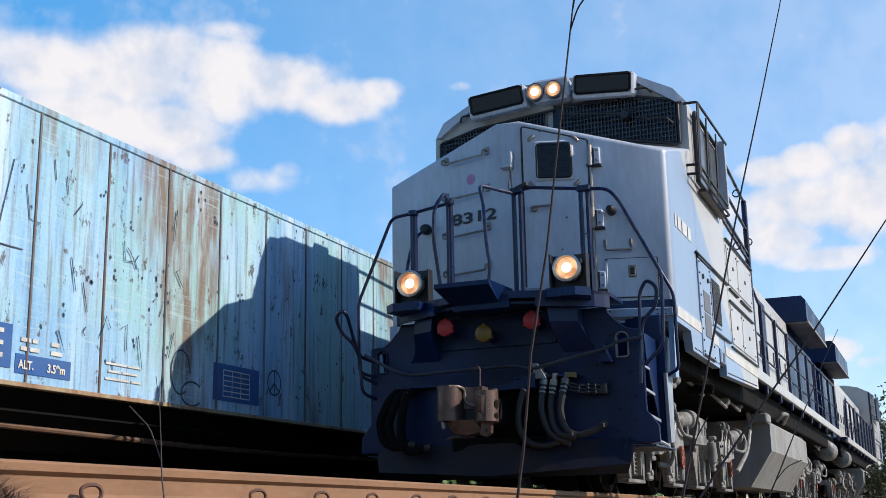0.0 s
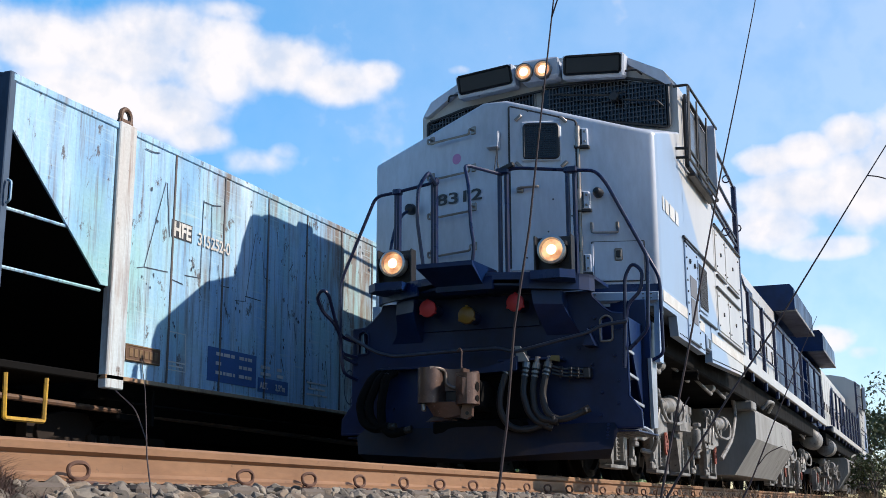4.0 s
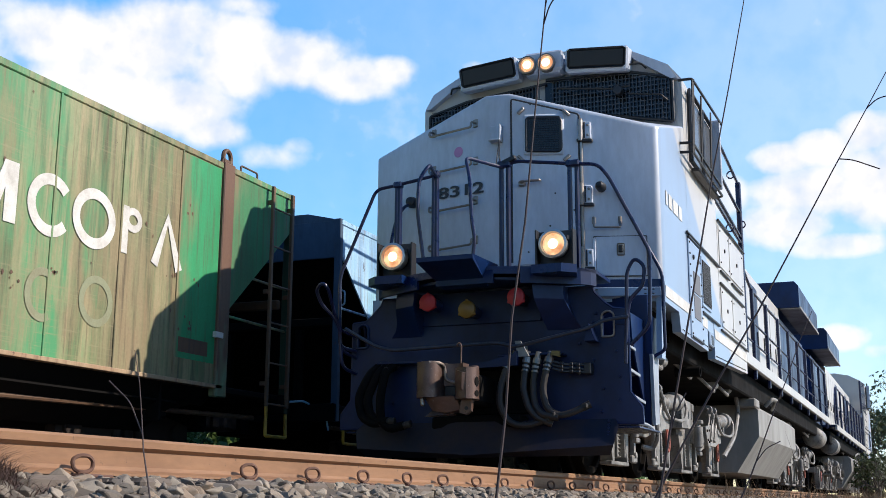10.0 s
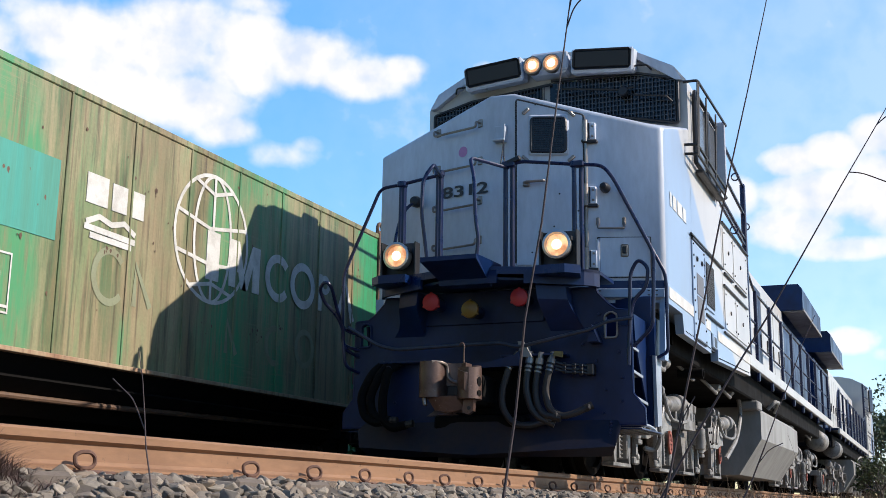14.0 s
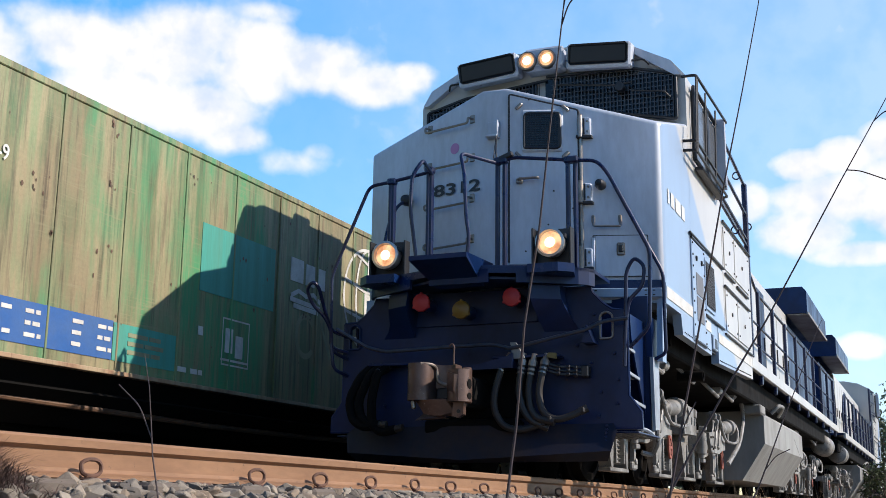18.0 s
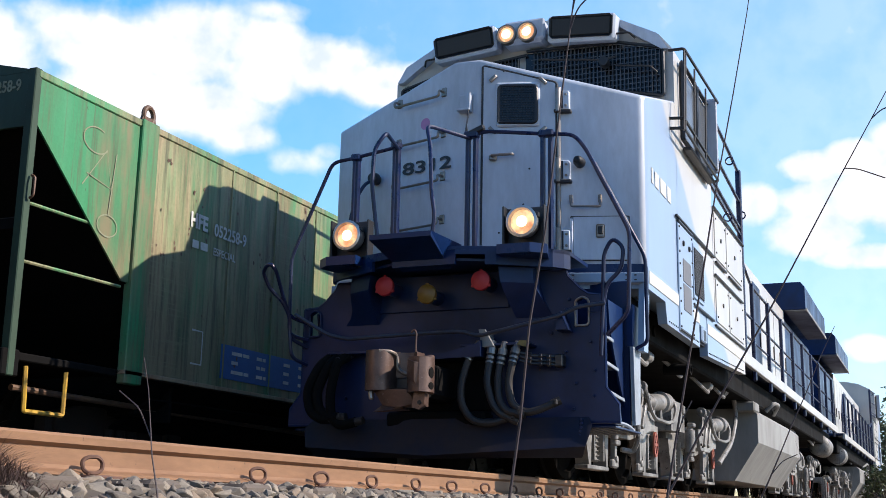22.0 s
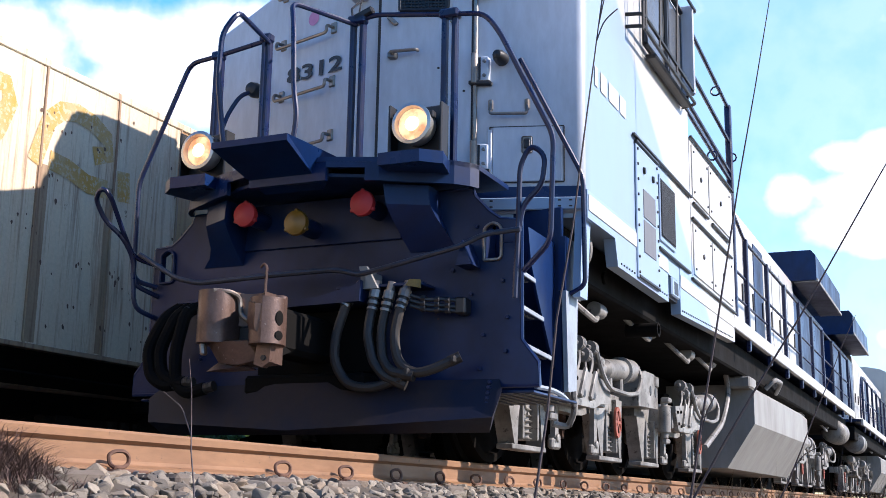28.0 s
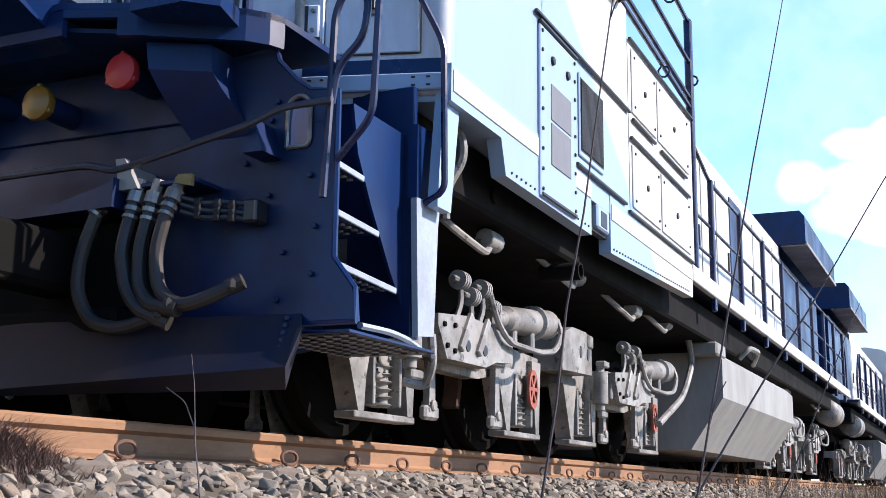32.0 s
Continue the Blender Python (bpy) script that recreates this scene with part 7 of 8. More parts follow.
    part("brake_pipe", Shape().tube([(1.18, -HALF + 0.3, 0.66), (1.18, -1.0, 0.56), (1.18, 1.0, 0.56), (1.18, HALF - 0.3, 0.66)], 0.028, 8, 0.3), RUST_W, top)
    # ladder at the far corner of the near side
    ly = HALF - 0.33
    ld = part("ladder", Shape().box(WIDE + 0.05, WIDE + 0.09, ly - 0.24, ly - 0.20, 0.77, HIGH - 0.02, 0.006).box(WIDE + 0.05, WIDE + 0.09, ly + 0.20, ly + 0.25, 0.77, HIGH - 0.02, 0.006), post_paint, top, "steel corner ladder")
    for z in (3.06, 2.61, 2.16, 1.72, 1.26, 0.80):
        part("rung", Shape().tube([(WIDE + 0.07, ly - 0.22, z), (WIDE + 0.07, ly + 0.22, z)], 0.012, 6, 0), post_paint, ld)
    for z in (3.1, 2.05, 1.0):
        part("ladder_bracket", Shape().box(WIDE - 0.02, WIDE + 0.07, ly - 0.235, ly - 0.205, z, z + 0.05, 0.003).box(WIDE - 0.02, WIDE + 0.07, ly + 0.21, ly + 0.24, z, z + 0.05, 0.003), post_paint, ld)
    part("roof_grab", Shape().tube([(WIDE - 0.05, ly - 0.75, HIGH), (WIDE - 0.05, ly - 0.75, HIGH + 0.10), (WIDE - 0.05, ly - 0.40, HIGH + 0.10), (WIDE - 0.05, ly - 0.40, HIGH)], 0.012, 6, 0.03), post_paint, top)
    part("cut_lever", Shape().tube([(0.4, -HALF - 0.12, 0.95), (1.0, -HALF - 0.10, 0.98), (1.30, -HALF - 0.05, 0.80), (1.34, -HALF - 0.05, 0.60)], 0.014, 6, 0.06), post_paint, top)
    s = Shape().tube([(WIDE + 0.03, -HALF + 0.0, 2.20), (WIDE + 0.07, -HALF + 0.0, 2.22), (WIDE + 0.07, -HALF + 0.0, 2.38), (WIDE + 0.03, -HALF + 0.0, 2.40)], 0.012, 6, 0.02)
    part("grab_iron", s, post_paint, top)
    return top


def on_end(text, size, x, z, wagon, material):
    """Words on the end that faces the camera; x is where they begin."""
    m = Matrix(((1, 0, 0, x), (0, 0, -1, -HALF - 0.018), (0, 1, 0, z), (0, 0, 0, 1)))
    return lettering("end_stencil", text, size, material, wagon, m, 0.82, 0.003)


def hfe_mark(w, y, z, number, back):
    if back:
        side_patch("mark_ground", y - 0.025, y + 0.335, z - 0.02, z + 0.165, w, back, 0.006)
    side_text("HFE", 0.21, y, z, w, LETTER, 1, 0.86, 0.008, 0.012, "white wagon type letters")
    side_text(number, 0.185, y + 0.43, z - 0.01, w, LETTER, 1, 0.88, 0.003, 0.012, "faded white wagon number")


# blue wagon
GROUND_W = worn("dark_stencil_ground", (0.03, 0.035, 0.045), (0.10, 0.12, 0.14), 0.7, 0, 0.7, 6.0)
BRASS_W = worn("rusty_brass_plate", (0.22, 0.14, 0.07), (0.09, 0.05, 0.03), 0.55, 0.2, 0.8, 8.0)


def specks(wagon, seed, count, y0, y1, z0, z1, material):
    """Clusters of chipped spots with short drips, all over one side."""
    rg, dots = random.Random(seed), Shape()
    for k in range(count):
        cy, cz = rg.uniform(y0, y1), rg.uniform(z0, z1)
        for j in range(rg.choice((1, 1, 2, 3, 4))):
            y, z, r0 = cy + rg.gauss(0, 0.05), cz + rg.gauss(0, 0.05), rg.uniform(0.006, 0.019)
            drip = rg.uniform(0.0, 0.02)
            dots.add([(WIDE + 0.0065, y + r0 * math.cos(a * 1.05) * rg.uniform(0.6, 1.2), z + 1.2 * r0 * math.sin(a * 1.05) * rg.uniform(0.6, 1.3) - (drip if a == 5 else 0)) for a in range(6)], [(0, 1, 2, 3, 4, 5)])
    tagged(part("rust_spot", dots, material, wagon, smooth=False), "", kind="stuff")


BLUE_AT, GREEN_AT, BEIGE_AT = 23.83, 7.01, -9.83
w1 = hopper_wagon("weathered light blue hopper wagon with rust, scratches and scrawls", BLUE_W, BLUE_W, (BLUE_W, BLUE_W), PALE_W, PALE_W, BLUE_W, BLUE_SHADE_END, SEAM_W, "train", RUN_W, 0.04)
o = -BLUE_AT
hfe_mark(w1, -5.395, 2.435, "315252-0", GROUND_W)
plate = side_patch("maker_plate", -6.08, -5.53, 1.085, 1.245, w1, RUST_W, 0.02, "small brown maker's plate")
part("plate_rim", Shape().tube([(WIDE + 0.02, -6.07, 1.095), (WIDE + 0.02, -5.54, 1.095), (WIDE + 0.02, -5.54, 1.235), (WIDE + 0.02, -6.07, 1.235), (WIDE + 0.02, -6.07, 1.095)], 0.008, 6, 0), BRASS_W, plate)
for k in range(6):
    part("raised_bar", Shape().box(WIDE + 0.018, WIDE + 0.027, -6.02 + 0.078 * k, -5.965 + 0.078 * k, 1.125, 1.205, 0.004), BRASS_W, plate)
strokes(w1, [[(-5.39, 1.07), (-5.39, 1.45), (-5.10, 1.45), (-5.08, 1.07), (-5.39, 1.07)], [(-5.39, 1.15), (-5.08, 1.15)], [(-5.36, 1.11), (-5.12, 1.11)]], 0.007, LETTER, "faint white stencilled frame", 0.008)
side_patch("data_panel", 19.15 + o, 20.12 + o, 1.03, 1.39, w1, NAVY, 0.006, "dark blue data panel")
side_patch("data_panel", 20.17 + o, 20.84 + o, 1.00, 1.16, w1, NAVY, 0.006)
bars(w1, 19.30 + o, 1.345, [[(0, 0.13), (0.15, 0.36), (0.46, 0.62), (0.64, 0.72)], [(0, 0.10), (0.46, 0.62), (0.64, 0.72)], [(0, 0.19), (0.21, 0.38), (0.46, 0.62), (0.64, 0.72)]], LETTER, 0.036, 0.10)
side_text("ALT.", 0.10, 20.20 + o, 1.04, w1, LETTER, 1, 0.9, 0.003)
side_text("3,59m", 0.10, 20.54 + o, 1.04, w1, LETTER, 1, 0.9, 0.003)
side_patch("data_panel", 23.03 + o, 23.92 + o, 1.03, 1.42, w1, NAVY, 0.006, "dark blue table panel")
s = []
for k in range(6):
    s.append([(23.2 + o, 1.08 + 0.055 * k), (23.72 + o, 1.08 + 0.055 * k)])
for k in range(4):
    s.append([(23.2 + 0.17 * k + o, 1.08), (23.2 + 0.17 * k + o, 1.36)])
strokes(w1, s, 0.006, LETTER, "small white table lines", 0.010)
bars(w1, 21.3 + o, 1.22, [[(0, 0.5)], [(0.04, 0.46)], [(0, 0.52)]], LETTER, 0.02, 0.07)
bars(w1, 20.22 + o, 1.30, [[(0, 0.2), (0.36, 0.46)], [(0, 0.22), (0.36, 0.5)]], LETTER, 0.035, 0.075)
zig = [[(-5.55, 2.95), (-5.84, 2.02), (-5.95, 1.99)], [(-5.84, 2.02), (-5.45, 2.04)], [(-5.40, 1.98), (-5.18, 1.96)], [(-5.53, 2.95), (-5.45, 2.40)], [(-4.87, 2.93), (-4.88, 2.69), (-4.88, 2.08), (-5.16, 2.06)],
       [(-4.87, 2.91), (-4.69, 2.91), (-4.54, 2.94)], [(-4.72, 2.90), (-4.70, 2.38), (-4.71, 1.97)], [(-3.82, 2.78), (-3.99, 1.97), (-4.20, 1.95)], [(-4.0, 2.03), (-3.66, 2.03)], [(-3.66, 2.60), (-3.60, 2.31), (-3.47, 2.30), (-3.55, 2.25)],
       [(-3.34, 2.91), (-3.31, 2.73)], [(-4.56, 2.28), (-4.51, 2.06), (-4.33, 2.07)], [(-5.92, 3.20), (-5.80, 3.20), (-5.68, 3.22)]]
rg = random.Random(77)
for k in range(16):
    y, z = rg.uniform(-3.2, -1.3), rg.uniform(1.3, 2.7)
    zig.append([(y, z), (y + rg.uniform(-0.06, 0.1), z + rg.uniform(-0.25, 0.25)), (y + rg.uniform(-0.12, 0.16), z + rg.uniform(-0.2, 0.2))])
strokes(w1, zig, 0.0055, SCRAWL, "thin dark scrawled lines")
specks(w1, 5, 85, -6.0, 5.8, 1.2, 3.2, SCRAWL)
strokes(w1, [ring(24.25 + o, 1.32, 0.14, 0.14), [(24.25 + o, 1.18), (24.25 + o, 1.46)], [(24.25 + o, 1.32), (24.15 + o, 1.22)], [(24.25 + o, 1.32), (24.35 + o, 1.22)], ring(22.45 + o, 1.25, 0.16, 0.22, 24, 0, 300), ring(22.65 + o, 1.05, 0.18, 0.12, 24, 40, 320)], 0.010, SCRAWL, "round dark scrawl")
on_end("HFE", 0.19, 0.46, 3.165, w1, LETTER)

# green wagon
w2 = hopper_wagon("weathered green hopper wagon with brown streaks and white lettering", GREEN_W, RUST_W, (BRIGHT, BRIGHT), BRIGHT, POST_W, GREEN_W, GREEN_SHADE_END, GREEN_W, "train", RUN_W, 0.71)
o = -GREEN_AT
side_patch("green_strip", 5.525, 6.225, LOW + 0.42, HIGH - 0.07, w2, VIVID, 0.003, "panel of brighter green paint")
side_patch("rust_patch", 5.58, 6.10, 1.20, 1.35, w2, RUST_W, 0.005, "brown rusted rectangle")
specks(w2, 8, 70, -6.0, 7.0, 1.2, 3.2, RUST_W)
hfe_mark(w2, 1.55 + o, 2.50, "052258-9", None)
side_text("ESPECIAL", 0.115, 1.98 + o, 2.28, w2, LETTER, 1, 0.9, 0.001)
bars(w2, 1.62 + o, 2.37, [[(0, 0.10), (0.14, 0.26)]], LETTER, 0.08)
side_patch("data_panel", 2.25 + o, 4.08 + o, 1.02, 1.38, w2, NAVY, 0.006, "dark blue data panel")
side_patch("data_panel", 4.09 + o, 5.05 + o, 1.02, 1.37, w2, TEAL, 0.006, "turquoise data panel")
bars(w2, 2.45 + o, 1.32, [[(0, 0.34), (0.50, 0.68), (1.08, 1.22), (1.42, 1.62)], [(0, 0.12), (0.50, 0.68), (1.08, 1.2), (1.42, 1.6)], [(0, 0.34), (0.50, 0.70), (1.08, 1.2), (1.42, 1.62)]], LETTER, 0.036, 0.10)
bars(w2, 4.3 + o, 1.30, [[(0, 0.5)], [(0, 0.55)], [(0, 0.5)]], FADED, 0.04, 0.08)
side_patch("turquoise_square", 5.40 + o, 6.86 + o, 1.90, 2.62, w2, TEAL, 0.006, "faded turquoise rectangle")
strokes(w2, [[(5.86 + o, 1.19), (5.86 + o, 1.68), (6.37 + o, 1.68), (6.37 + o, 1.19), (5.86 + o, 1.19)], [(5.84 + o, 1.24), (6.37 + o, 1.24)]], 0.012, LETTER, "white outlined square", 0.009)
side_patch("square_mark", 5.92 + o, 6.06 + o, 1.32, 1.58, w2, LETTER, 0.008)
side_patch("square_mark", 6.12 + o, 6.26 + o, 1.28, 1.52, w2, LETTER, 0.008)
side_patch("white_dot", 5.42 + o, 5.50 + o, 1.44, 1.53, w2, LETTER, 0.008)
bars(w2, 5.1 + o, 1.08, [[(0, 0.14), (0.22, 0.42)]], LETTER, 0.05)
strokes(w2, [[(1.70 + o, 1.45), (1.89 + o, 1.45), (1.89 + o, 1.11), (1.70 + o, 1.11)]], 0.010, LETTER, "white outlined corner", 0.009)
# an owner's mark in plain blocks
for a, b, z0, z1 in ((7.22, 7.52, 2.34, 2.62), (7.58, 7.80, 2.34, 2.60), (7.86, 8.06, 2.34, 2.60)):
    side_patch("mark_block", a + o, b + o, z0, z1, w2, LETTER, 0.008, "white painted mark block")
strokes(w2, [[(7.24 + o, 2.16), (7.42 + o, 2.24), (7.6 + o, 2.20), (7.78 + o, 2.25), (7.95 + o, 2.17)], [(7.22 + o, 2.12), (7.95 + o, 2.10)], [(7.3 + o, 2.05), (7.9 + o, 2.04)]], 0.028, LETTER, "white painted device", 0.008)
g = [ring(9.25 + o, 2.42, 0.68, 0.68), ring(9.25 + o, 2.42, 0.34, 0.68), [(8.60 + o, 2.62), (9.2 + o, 2.52), (9.9 + o, 2.64)], [(8.60 + o, 2.2), (9.2 + o, 2.14), (9.85 + o, 2.18)], [(9.25 + o, 3.1), (9.25 + o, 1.74)], [(8.9 + o, 3.0), (9.25 + o, 2.9), (9.6 + o, 3.0)], [(8.85 + o, 1.86), (9.25 + o, 1.94), (9.65 + o, 1.86)]]
strokes(w2, g, 0.020, LETTER, "white painted globe outline", 0.007)
for a, b, c in ((9.27, 9.27, 0.12), (9.66, 9.66, 0.07), (9.72, 9.89, 0.055), (10.10, 9.91, 0.055), (10.14, 10.14, 0.07)):
    part("mark_bar", Shape().prism([(a - c + o, 2.50), (a + c + o, 2.50), (b + c + o, 1.98), (b - c + o, 1.98)], "x", WIDE + 0.002, WIDE + 0.009 + 0.001 * c), LETTER, w2, "white painted mark bar")
strokes(w2, [ring(10.62 + o, 2.24, 0.24, 0.23, 28, 40, 320)], 0.05, LETTER, "white painted open ring", 0.009)
strokes(w2, [ring(11.20 + o, 2.25, 0.25, 0.23)], 0.05, LETTER, "white painted ring", 0.0095)
side_patch("mark_bar", 11.58 + o, 11.69 + o, 2.02, 2.48, w2, LETTER, 0.009, "white painted mark bar")
strokes(w2, [ring(11.76 + o, 2.36, 0.10, 0.085)], 0.035, LETTER, "white painted ring", 0.010)
strokes(w2, [[(5.11, 2.0), (5.30, 2.50), (5.52, 2.0)]], 0.058, LETTER, "white painted mark wedge", 0.009)
strokes(w2, [ring(7.62 + o, 1.72, 0.22, 0.24, 20, 40, 320), [(8.0 + o, 1.5), (8.0 + o, 1.9), (8.25 + o, 1.52)], ring(11.3 + o, 1.5, 0.2, 0.2), [(9.6 + o, 1.25), (9.6 + o, 1.6), (9.8 + o, 1.25)], ring(10.6 + o, 1.45, 0.18, 0.2, 20, 60, 300)], 0.035, FADED, "ghosts of painted-over marks", 0.005)
strokes(w2, [ring(0.05 + o, 2.95, 0.18, 0.12, 20, 60, 330), [(-0.1 + o, 2.5), (0.2 + o, 2.9), (0.3 + o, 2.55), (-0.05 + o, 2.62)], [(0.28 + o, 2.3), (0.34 + o, 2.9)], ring(0.28 + o, 2.2, 0.14, 0.10)], 0.006, FADED, "pale chalk scrawl", 0.006)
side_patch("white_dot", 13.20 + o, 13.34 + o, 1.42, 1.48, w2, LETTER, 0.045)
on_end("HFE", 0.19, 0.46, 3.165, w2, LETTER)
on_end("052258-9", 0.145, 0.815, 3.175, w2, FADED)

# beige wagon
w3 = hopper_wagon("weathered beige hopper wagon with orange spray and rust", BEIGE_W, RUST_W, (BEIGE_W, TAN_W), BEIGE_W, CREAM_W, TAN_W, TAN_W, RUN_W, "train", RUN_W, 0.665)
o = -BEIGE_AT
blob = [[(2.61, 2.82), (2.79, 2.91), (2.98, 2.97), (3.16, 2.98), (3.22, 2.84), (3.13, 2.61), (3.04, 2.46)], [(2.83, 2.58), (3.05, 2.67), (3.18, 2.75)],
        [(3.54, 2.42), (3.60, 2.62), (3.67, 2.83), (3.81, 2.95), (4.0, 2.99), (4.21, 2.96), (4.40, 2.87), (4.44, 2.74), (4.24, 2.67)],
        [(3.71, 2.49), (3.94, 2.47), (4.19, 2.40), (4.45, 2.41)], [(4.65, 2.63), (4.68, 2.35)], [(1.62, 2.55), (1.80, 2.85), (2.15, 2.95), (2.40, 2.92)], [(1.75, 2.66), (2.1, 2.72), (2.35, 2.70)]]
strokes(w3, blob, 0.085, ORANGE, "broad orange sprayed strokes")
for a, b in ((2.62, 2.72), (3.58, 3.72), (4.45, 4.52), (-0.2, 0.0), (-2.05, -1.9)):
    side_patch("rust_strip", a, b, LOW + 0.22, HIGH - 0.9, w3, RUN_W, 0.003, "strip of reddish rust runs")
specks(w3, 9, 150, -3.2, 5.9, 0.98, 3.2, RUST_W)
on_end("HFE", 0.19, 0.46, 3.165, w3, LETTER)
part("stile_paint", Shape().box(WIDE + 0.088, WIDE + 0.094, HALF - 0.13, HALF - 0.08, 0.78, 2.05, 0.0), YELLOW, w3, "chipped yellow stripe on the ladder")


# ---- tall dry stalks close to the camera ----
def stalk(name, root, height, lean, r, twigs, seed, label):
    """A thin stem from its root; the origin lies at the root so that it can sway."""
    rg = random.Random(seed)
    top = tagged(new(name), label, "weed", group="stalks before the camera")
    top.location = root
    pts = [Vector((lean[0] * q ** 1.3, lean[1] * q ** 1.3, height * q)) + Vector((rg.uniform(-1, 1), rg.uniform(-1, 1), 0)) * 0.004 for q in [k / 9 for k in range(10)]]
    s, n = Shape(), 6
    for k, p in enumerate(pts):
        rr = r * (1 - 0.78 * k / 9)
        s.v += [(p.x + rr * math.cos(a * math.pi / 3), p.y + rr * math.sin(a * math.pi / 3), p.z) for a in range(n)]
    s.f += [(k * n + a, k * n + (a + 1) % n, (k + 1) * n + (a + 1) % n, (k + 1) * n + a) for k in range(9) for a in range(n)]
    part("stem", s, STALK, top)
    for q, dx, dz in twigs:
        k = min(int(q * 9), 8)
        p = pts[k].lerp(pts[k + 1], q * 9 - k)
        part("twig", Shape().tube([p, p + Vector((dx * 0.3, 0.0, dz * 0.6)), p + Vector((dx, 0.01, dz))], r * 0.4, 5, 0.02), STALK, top)
    return top


SWAY = {
    "B": [(0, 0.264, -0.344), (1, 0.254, -0.324), (2, 0.229, -0.303), (3, 0.223, -0.283), (6, 0.198, -0.227), (7, 0.166, -0.207), (8, 0.156, -0.187), (9, 0.199, -0.167), (10, 0.169, -0.161), (11, 0.176, -0.155), (12, 0.185, -0.149), (13, 0.192, -0.143), (14, 0.191, -0.146), (17, 0.191, -0.155), (18, 0.195, -0.208), (19, 0.216, -0.26), (20, 0.207, -0.232), (21, 0.194, -0.204), (22, 0.192, -0.176), (23, 0.155, -0.09), (24, 0.14, -0.112), (25, 0.147, -0.133), (28, 0.164, -0.059), (29, 0.166, -0.059), (30, 0.152, -0.06), (31, 0.182, -0.09), (32, 0.196, -0.121)],
    "C": [(0, 0.299, -0.26), (1, 0.278, -0.221), (2, 0.257, -0.182), (3, 0.258, -0.143), (6, 0.238, -0.139), (7, 0.21, -0.138), (8, 0.191, -0.137), (9, 0.25, -0.136), (10, 0.232, -0.143), (11, 0.238, -0.149), (12, 0.24, -0.155), (13, 0.236, -0.162), (14, 0.257, -0.159), (17, 0.246, -0.15), (18, 0.242, -0.177), (19, 0.254, -0.205), (20, 0.25, -0.181), (21, 0.236, -0.157), (22, 0.214, -0.133), (23, 0.215, -0.137), (24, 0.185, -0.128), (25, 0.185, -0.119), (28, 0.212, -0.133), (29, 0.238, -0.085), (30, 0.227, -0.036), (31, 0.222, -0.049), (32, 0.213, -0.062)],
    "D": [(0, 0.613, -0.111), (1, 0.593, -0.105), (2, 0.58, -0.099), (3, 0.578, -0.093), (6, 0.564, -0.096), (7, 0.547, -0.097), (8, 0.455, -0.099), (9, 0.543, -0.1), (10, 0.518, -0.074), (11, 0.51, -0.048), (12, 0.497, -0.022), (13, 0.51, 0.004), (14, 0.522, -0.0), (17, 0.52, -0.013), (18, 0.511, -0.033), (19, 0.534, -0.053), (20, 0.539, -0.052), (21, 0.523, -0.05), (22, 0.503, -0.049), (23, 0.526, -0.107), (24, 0.501, -0.11), (25, 0.5, -0.113), (28, 0.534, -0.102), (30, 0.477, 0.12), (32, 0.505, 0.14)],
    "E": [(0, -0.017, -0.163), (6, -0.132, -0.029), (9, -0.055, -0.191), (13, -0.091, -0.141), (19, -0.052, -0.188), (23, -0.194, -0.017), (25, -0.169, -0.077), (28, -0.189, 0.097), (30, -0.184, 0.039), (32, -0.230, 0.13)],
    "F": [(0, 0.460, -0.112), (6, 0.423, -0.111), (9, 0.409, -0.109), (13, 0.396, -0.014), (19, 0.403, -0.047), (25, 0.452, -0.033), (28, 0.422, -0.112), (30, 0.409, -0.109), (32, 0.418, -0.109)],
}
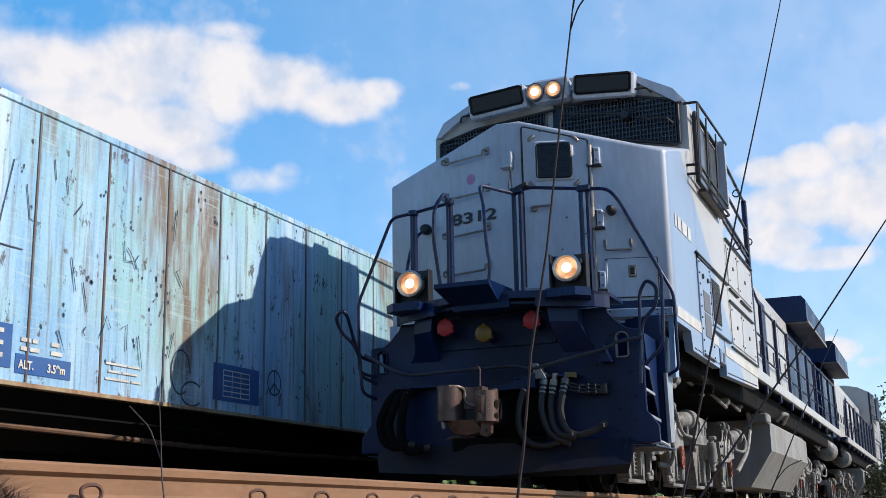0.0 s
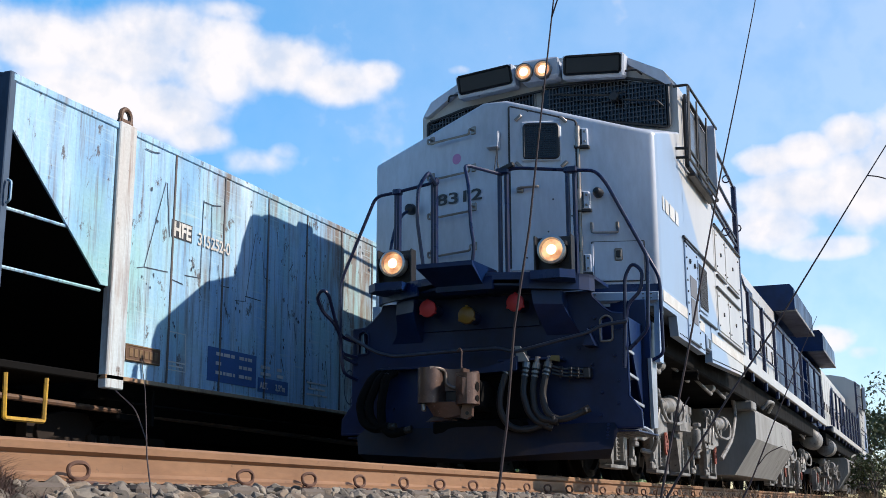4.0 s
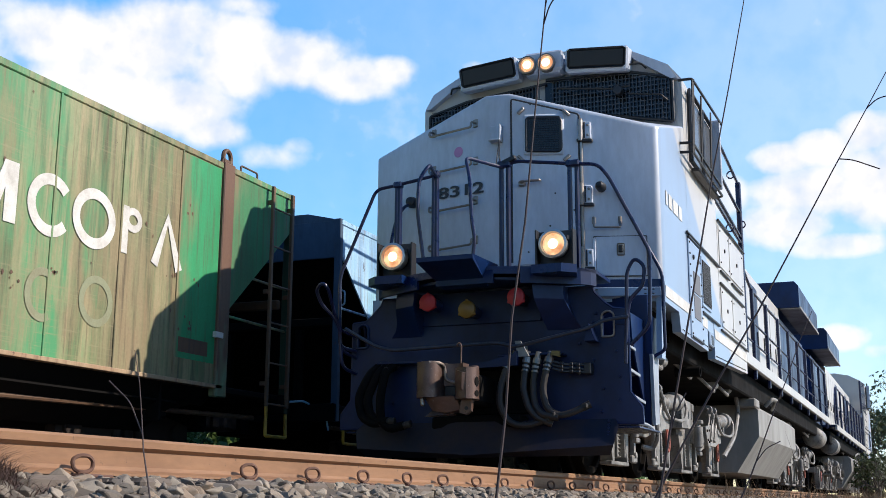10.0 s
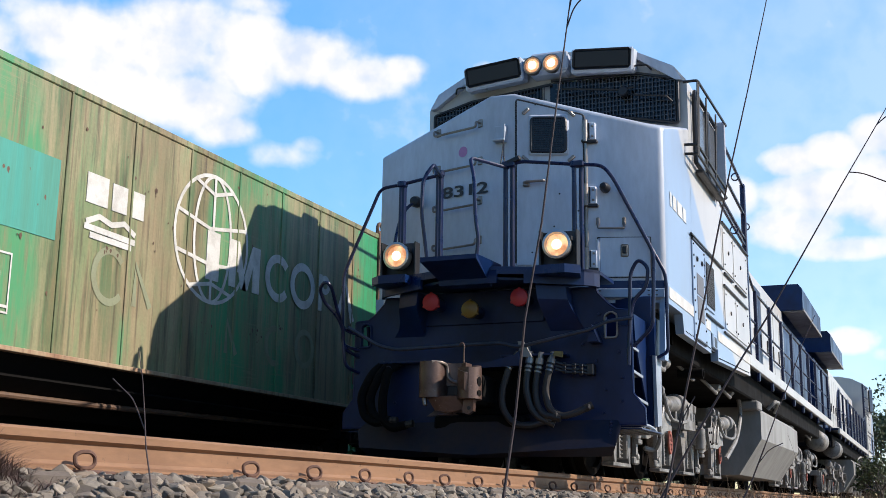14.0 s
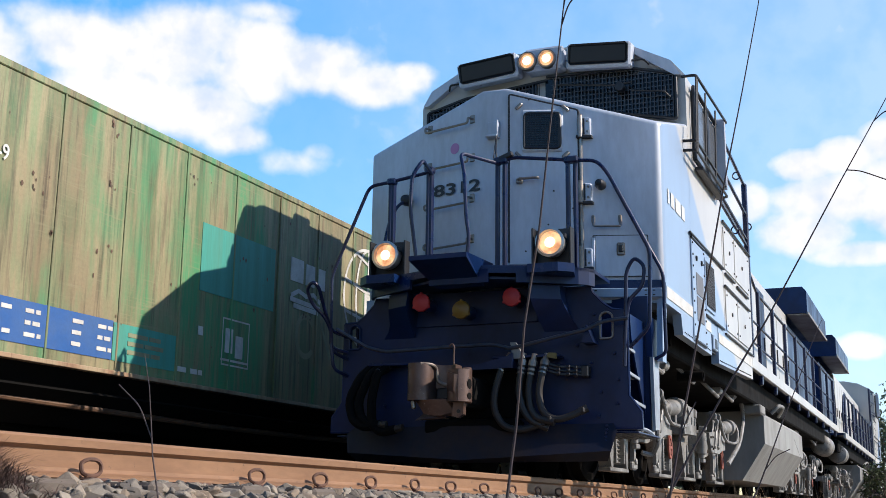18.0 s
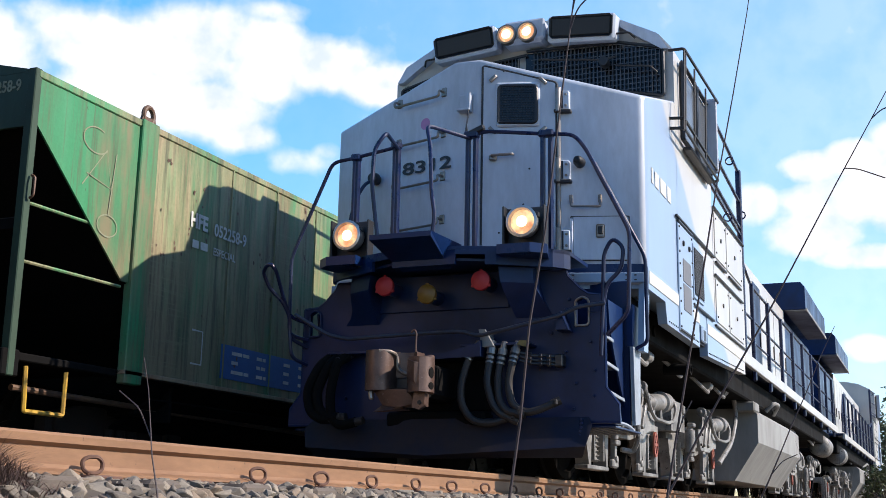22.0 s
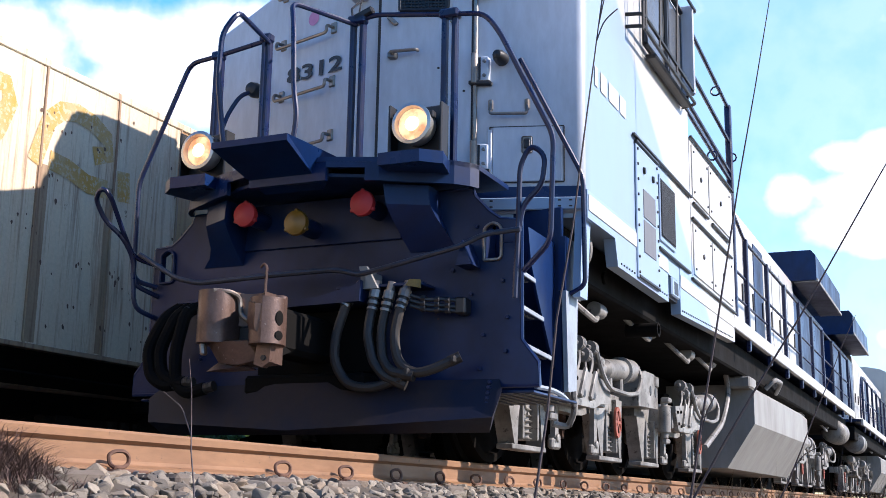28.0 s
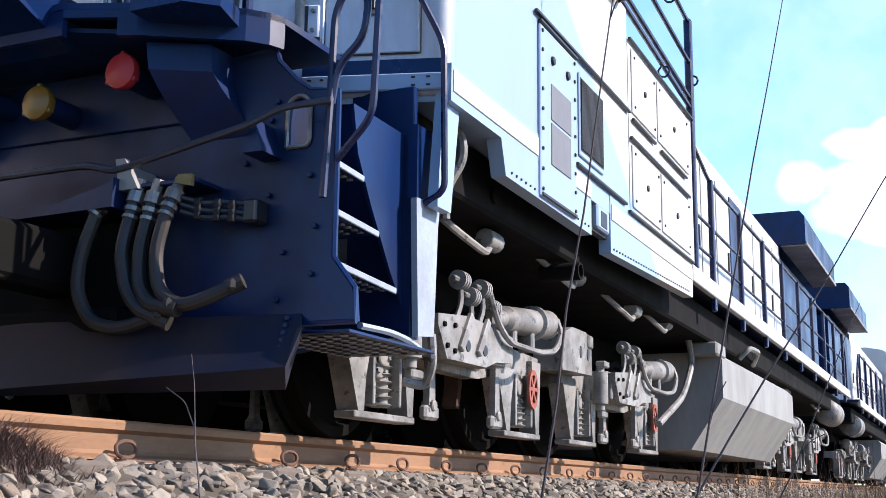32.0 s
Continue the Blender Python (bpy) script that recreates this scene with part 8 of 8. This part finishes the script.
STALKS = [
    (stalk("dry_stalk", (-0.812, 2.13, -0.62), 1.62, (0.0, 0.0), 0.0036, [(0.78, 0.03, 0.07), (0.80, 0.015, 0.10), (0.83, 0.045, 0.09), (0.88, -0.02, 0.08)], 1, "thin dark dry stalk with a forked tip"), SWAY["B"]),
    (stalk("dry_stalk", (-0.684, 2.806, -0.62), 1.75, (0.0, 0.0), 0.0038, [(0.3, 0.02, 0.12)], 2, "tall thin bare dry stalk"), SWAY["C"]),
    (stalk("dry_stalk", (-0.904, 3.13, -0.62), 1.80, (0.0, 0.0), 0.0042, [(0.80, 0.10, 0.02), (0.88, 0.04, 0.06)], 3, "leaning dry stalk with thin side twigs"), SWAY["D"]),
    (stalk("dry_stalk", (-1.74, 2.473, -0.62), 0.74, (0.0, 0.0), 0.0042, [(0.72, -0.09, 0.14)], 4, "short dark dry stalk with one twig"), SWAY["E"]),
    (stalk("dry_stalk", (-0.775, 4.169, -0.62), 1.10, (0.0, 0.0), 0.0042, [(0.5, 0.05, 0.1)], 5, "short dark dry stalk with one twig"), SWAY["F"]),
]


# ---- the second locomotive, coupled back to back ----
rear = copy_thing(lead, pose(XT, 53.6, 0, 0, 0, 180))
tagged(rear, "second pale grey and dark blue locomotive coupled behind")
lead["group"] = rear["group"] = "coupled locomotives"


def at_time(run, t):
    return float(np.interp(t, [a for a, _ in run], [b for _, b in run]))


def motions():
    """The locomotives roll towards the camera, the wagons roll away on the other track, wheels turn, clouds drift, stalks sway."""
    walk(lead, [(t, pose(XT, 9.0 - s, 0)) for t, s in LOCO_RUN])
    walk(rear, [(t, pose(XT, 53.6 - s, 0, 0, 0, 180)) for t, s in LOCO_RUN])
    for wagon, y in ((w1, BLUE_AT), (w2, GREEN_AT), (w3, BEIGE_AT)):
        walk(wagon, [(t, pose(XF, y + s, 0)) for t, s in TRAIN_RUN])
    for ob, y, radius, where in WHEELSETS:
        run, way = (LOCO_RUN, 1) if where == "loco" else (TRAIN_RUN, -1)
        walk(ob, [(k / 2, pose(0, y, radius, math.degrees(way * (at_time(run, k / 2) - at_time(run, 0)) / radius))) for k in range(65)])
    walk(clouds, [(0.0, pose(0, 0, 0, 0, 0, 0.9)), (16.0, pose(0, 0, 0, 0, 0, -0.2)), (32.0, pose(0, 0, 0, 0, 0, -1.3))])
    for ob, rows in STALKS:
        base = ob.location.copy()
        walk(ob, [(t, Matrix.Translation(base) @ Vector((0, 0, 1)).rotation_difference(Vector((dx, dy, math.sqrt(1 - dx * dx - dy * dy)))).to_matrix().to_4x4()) for t, dx, dy in rows])


motions()
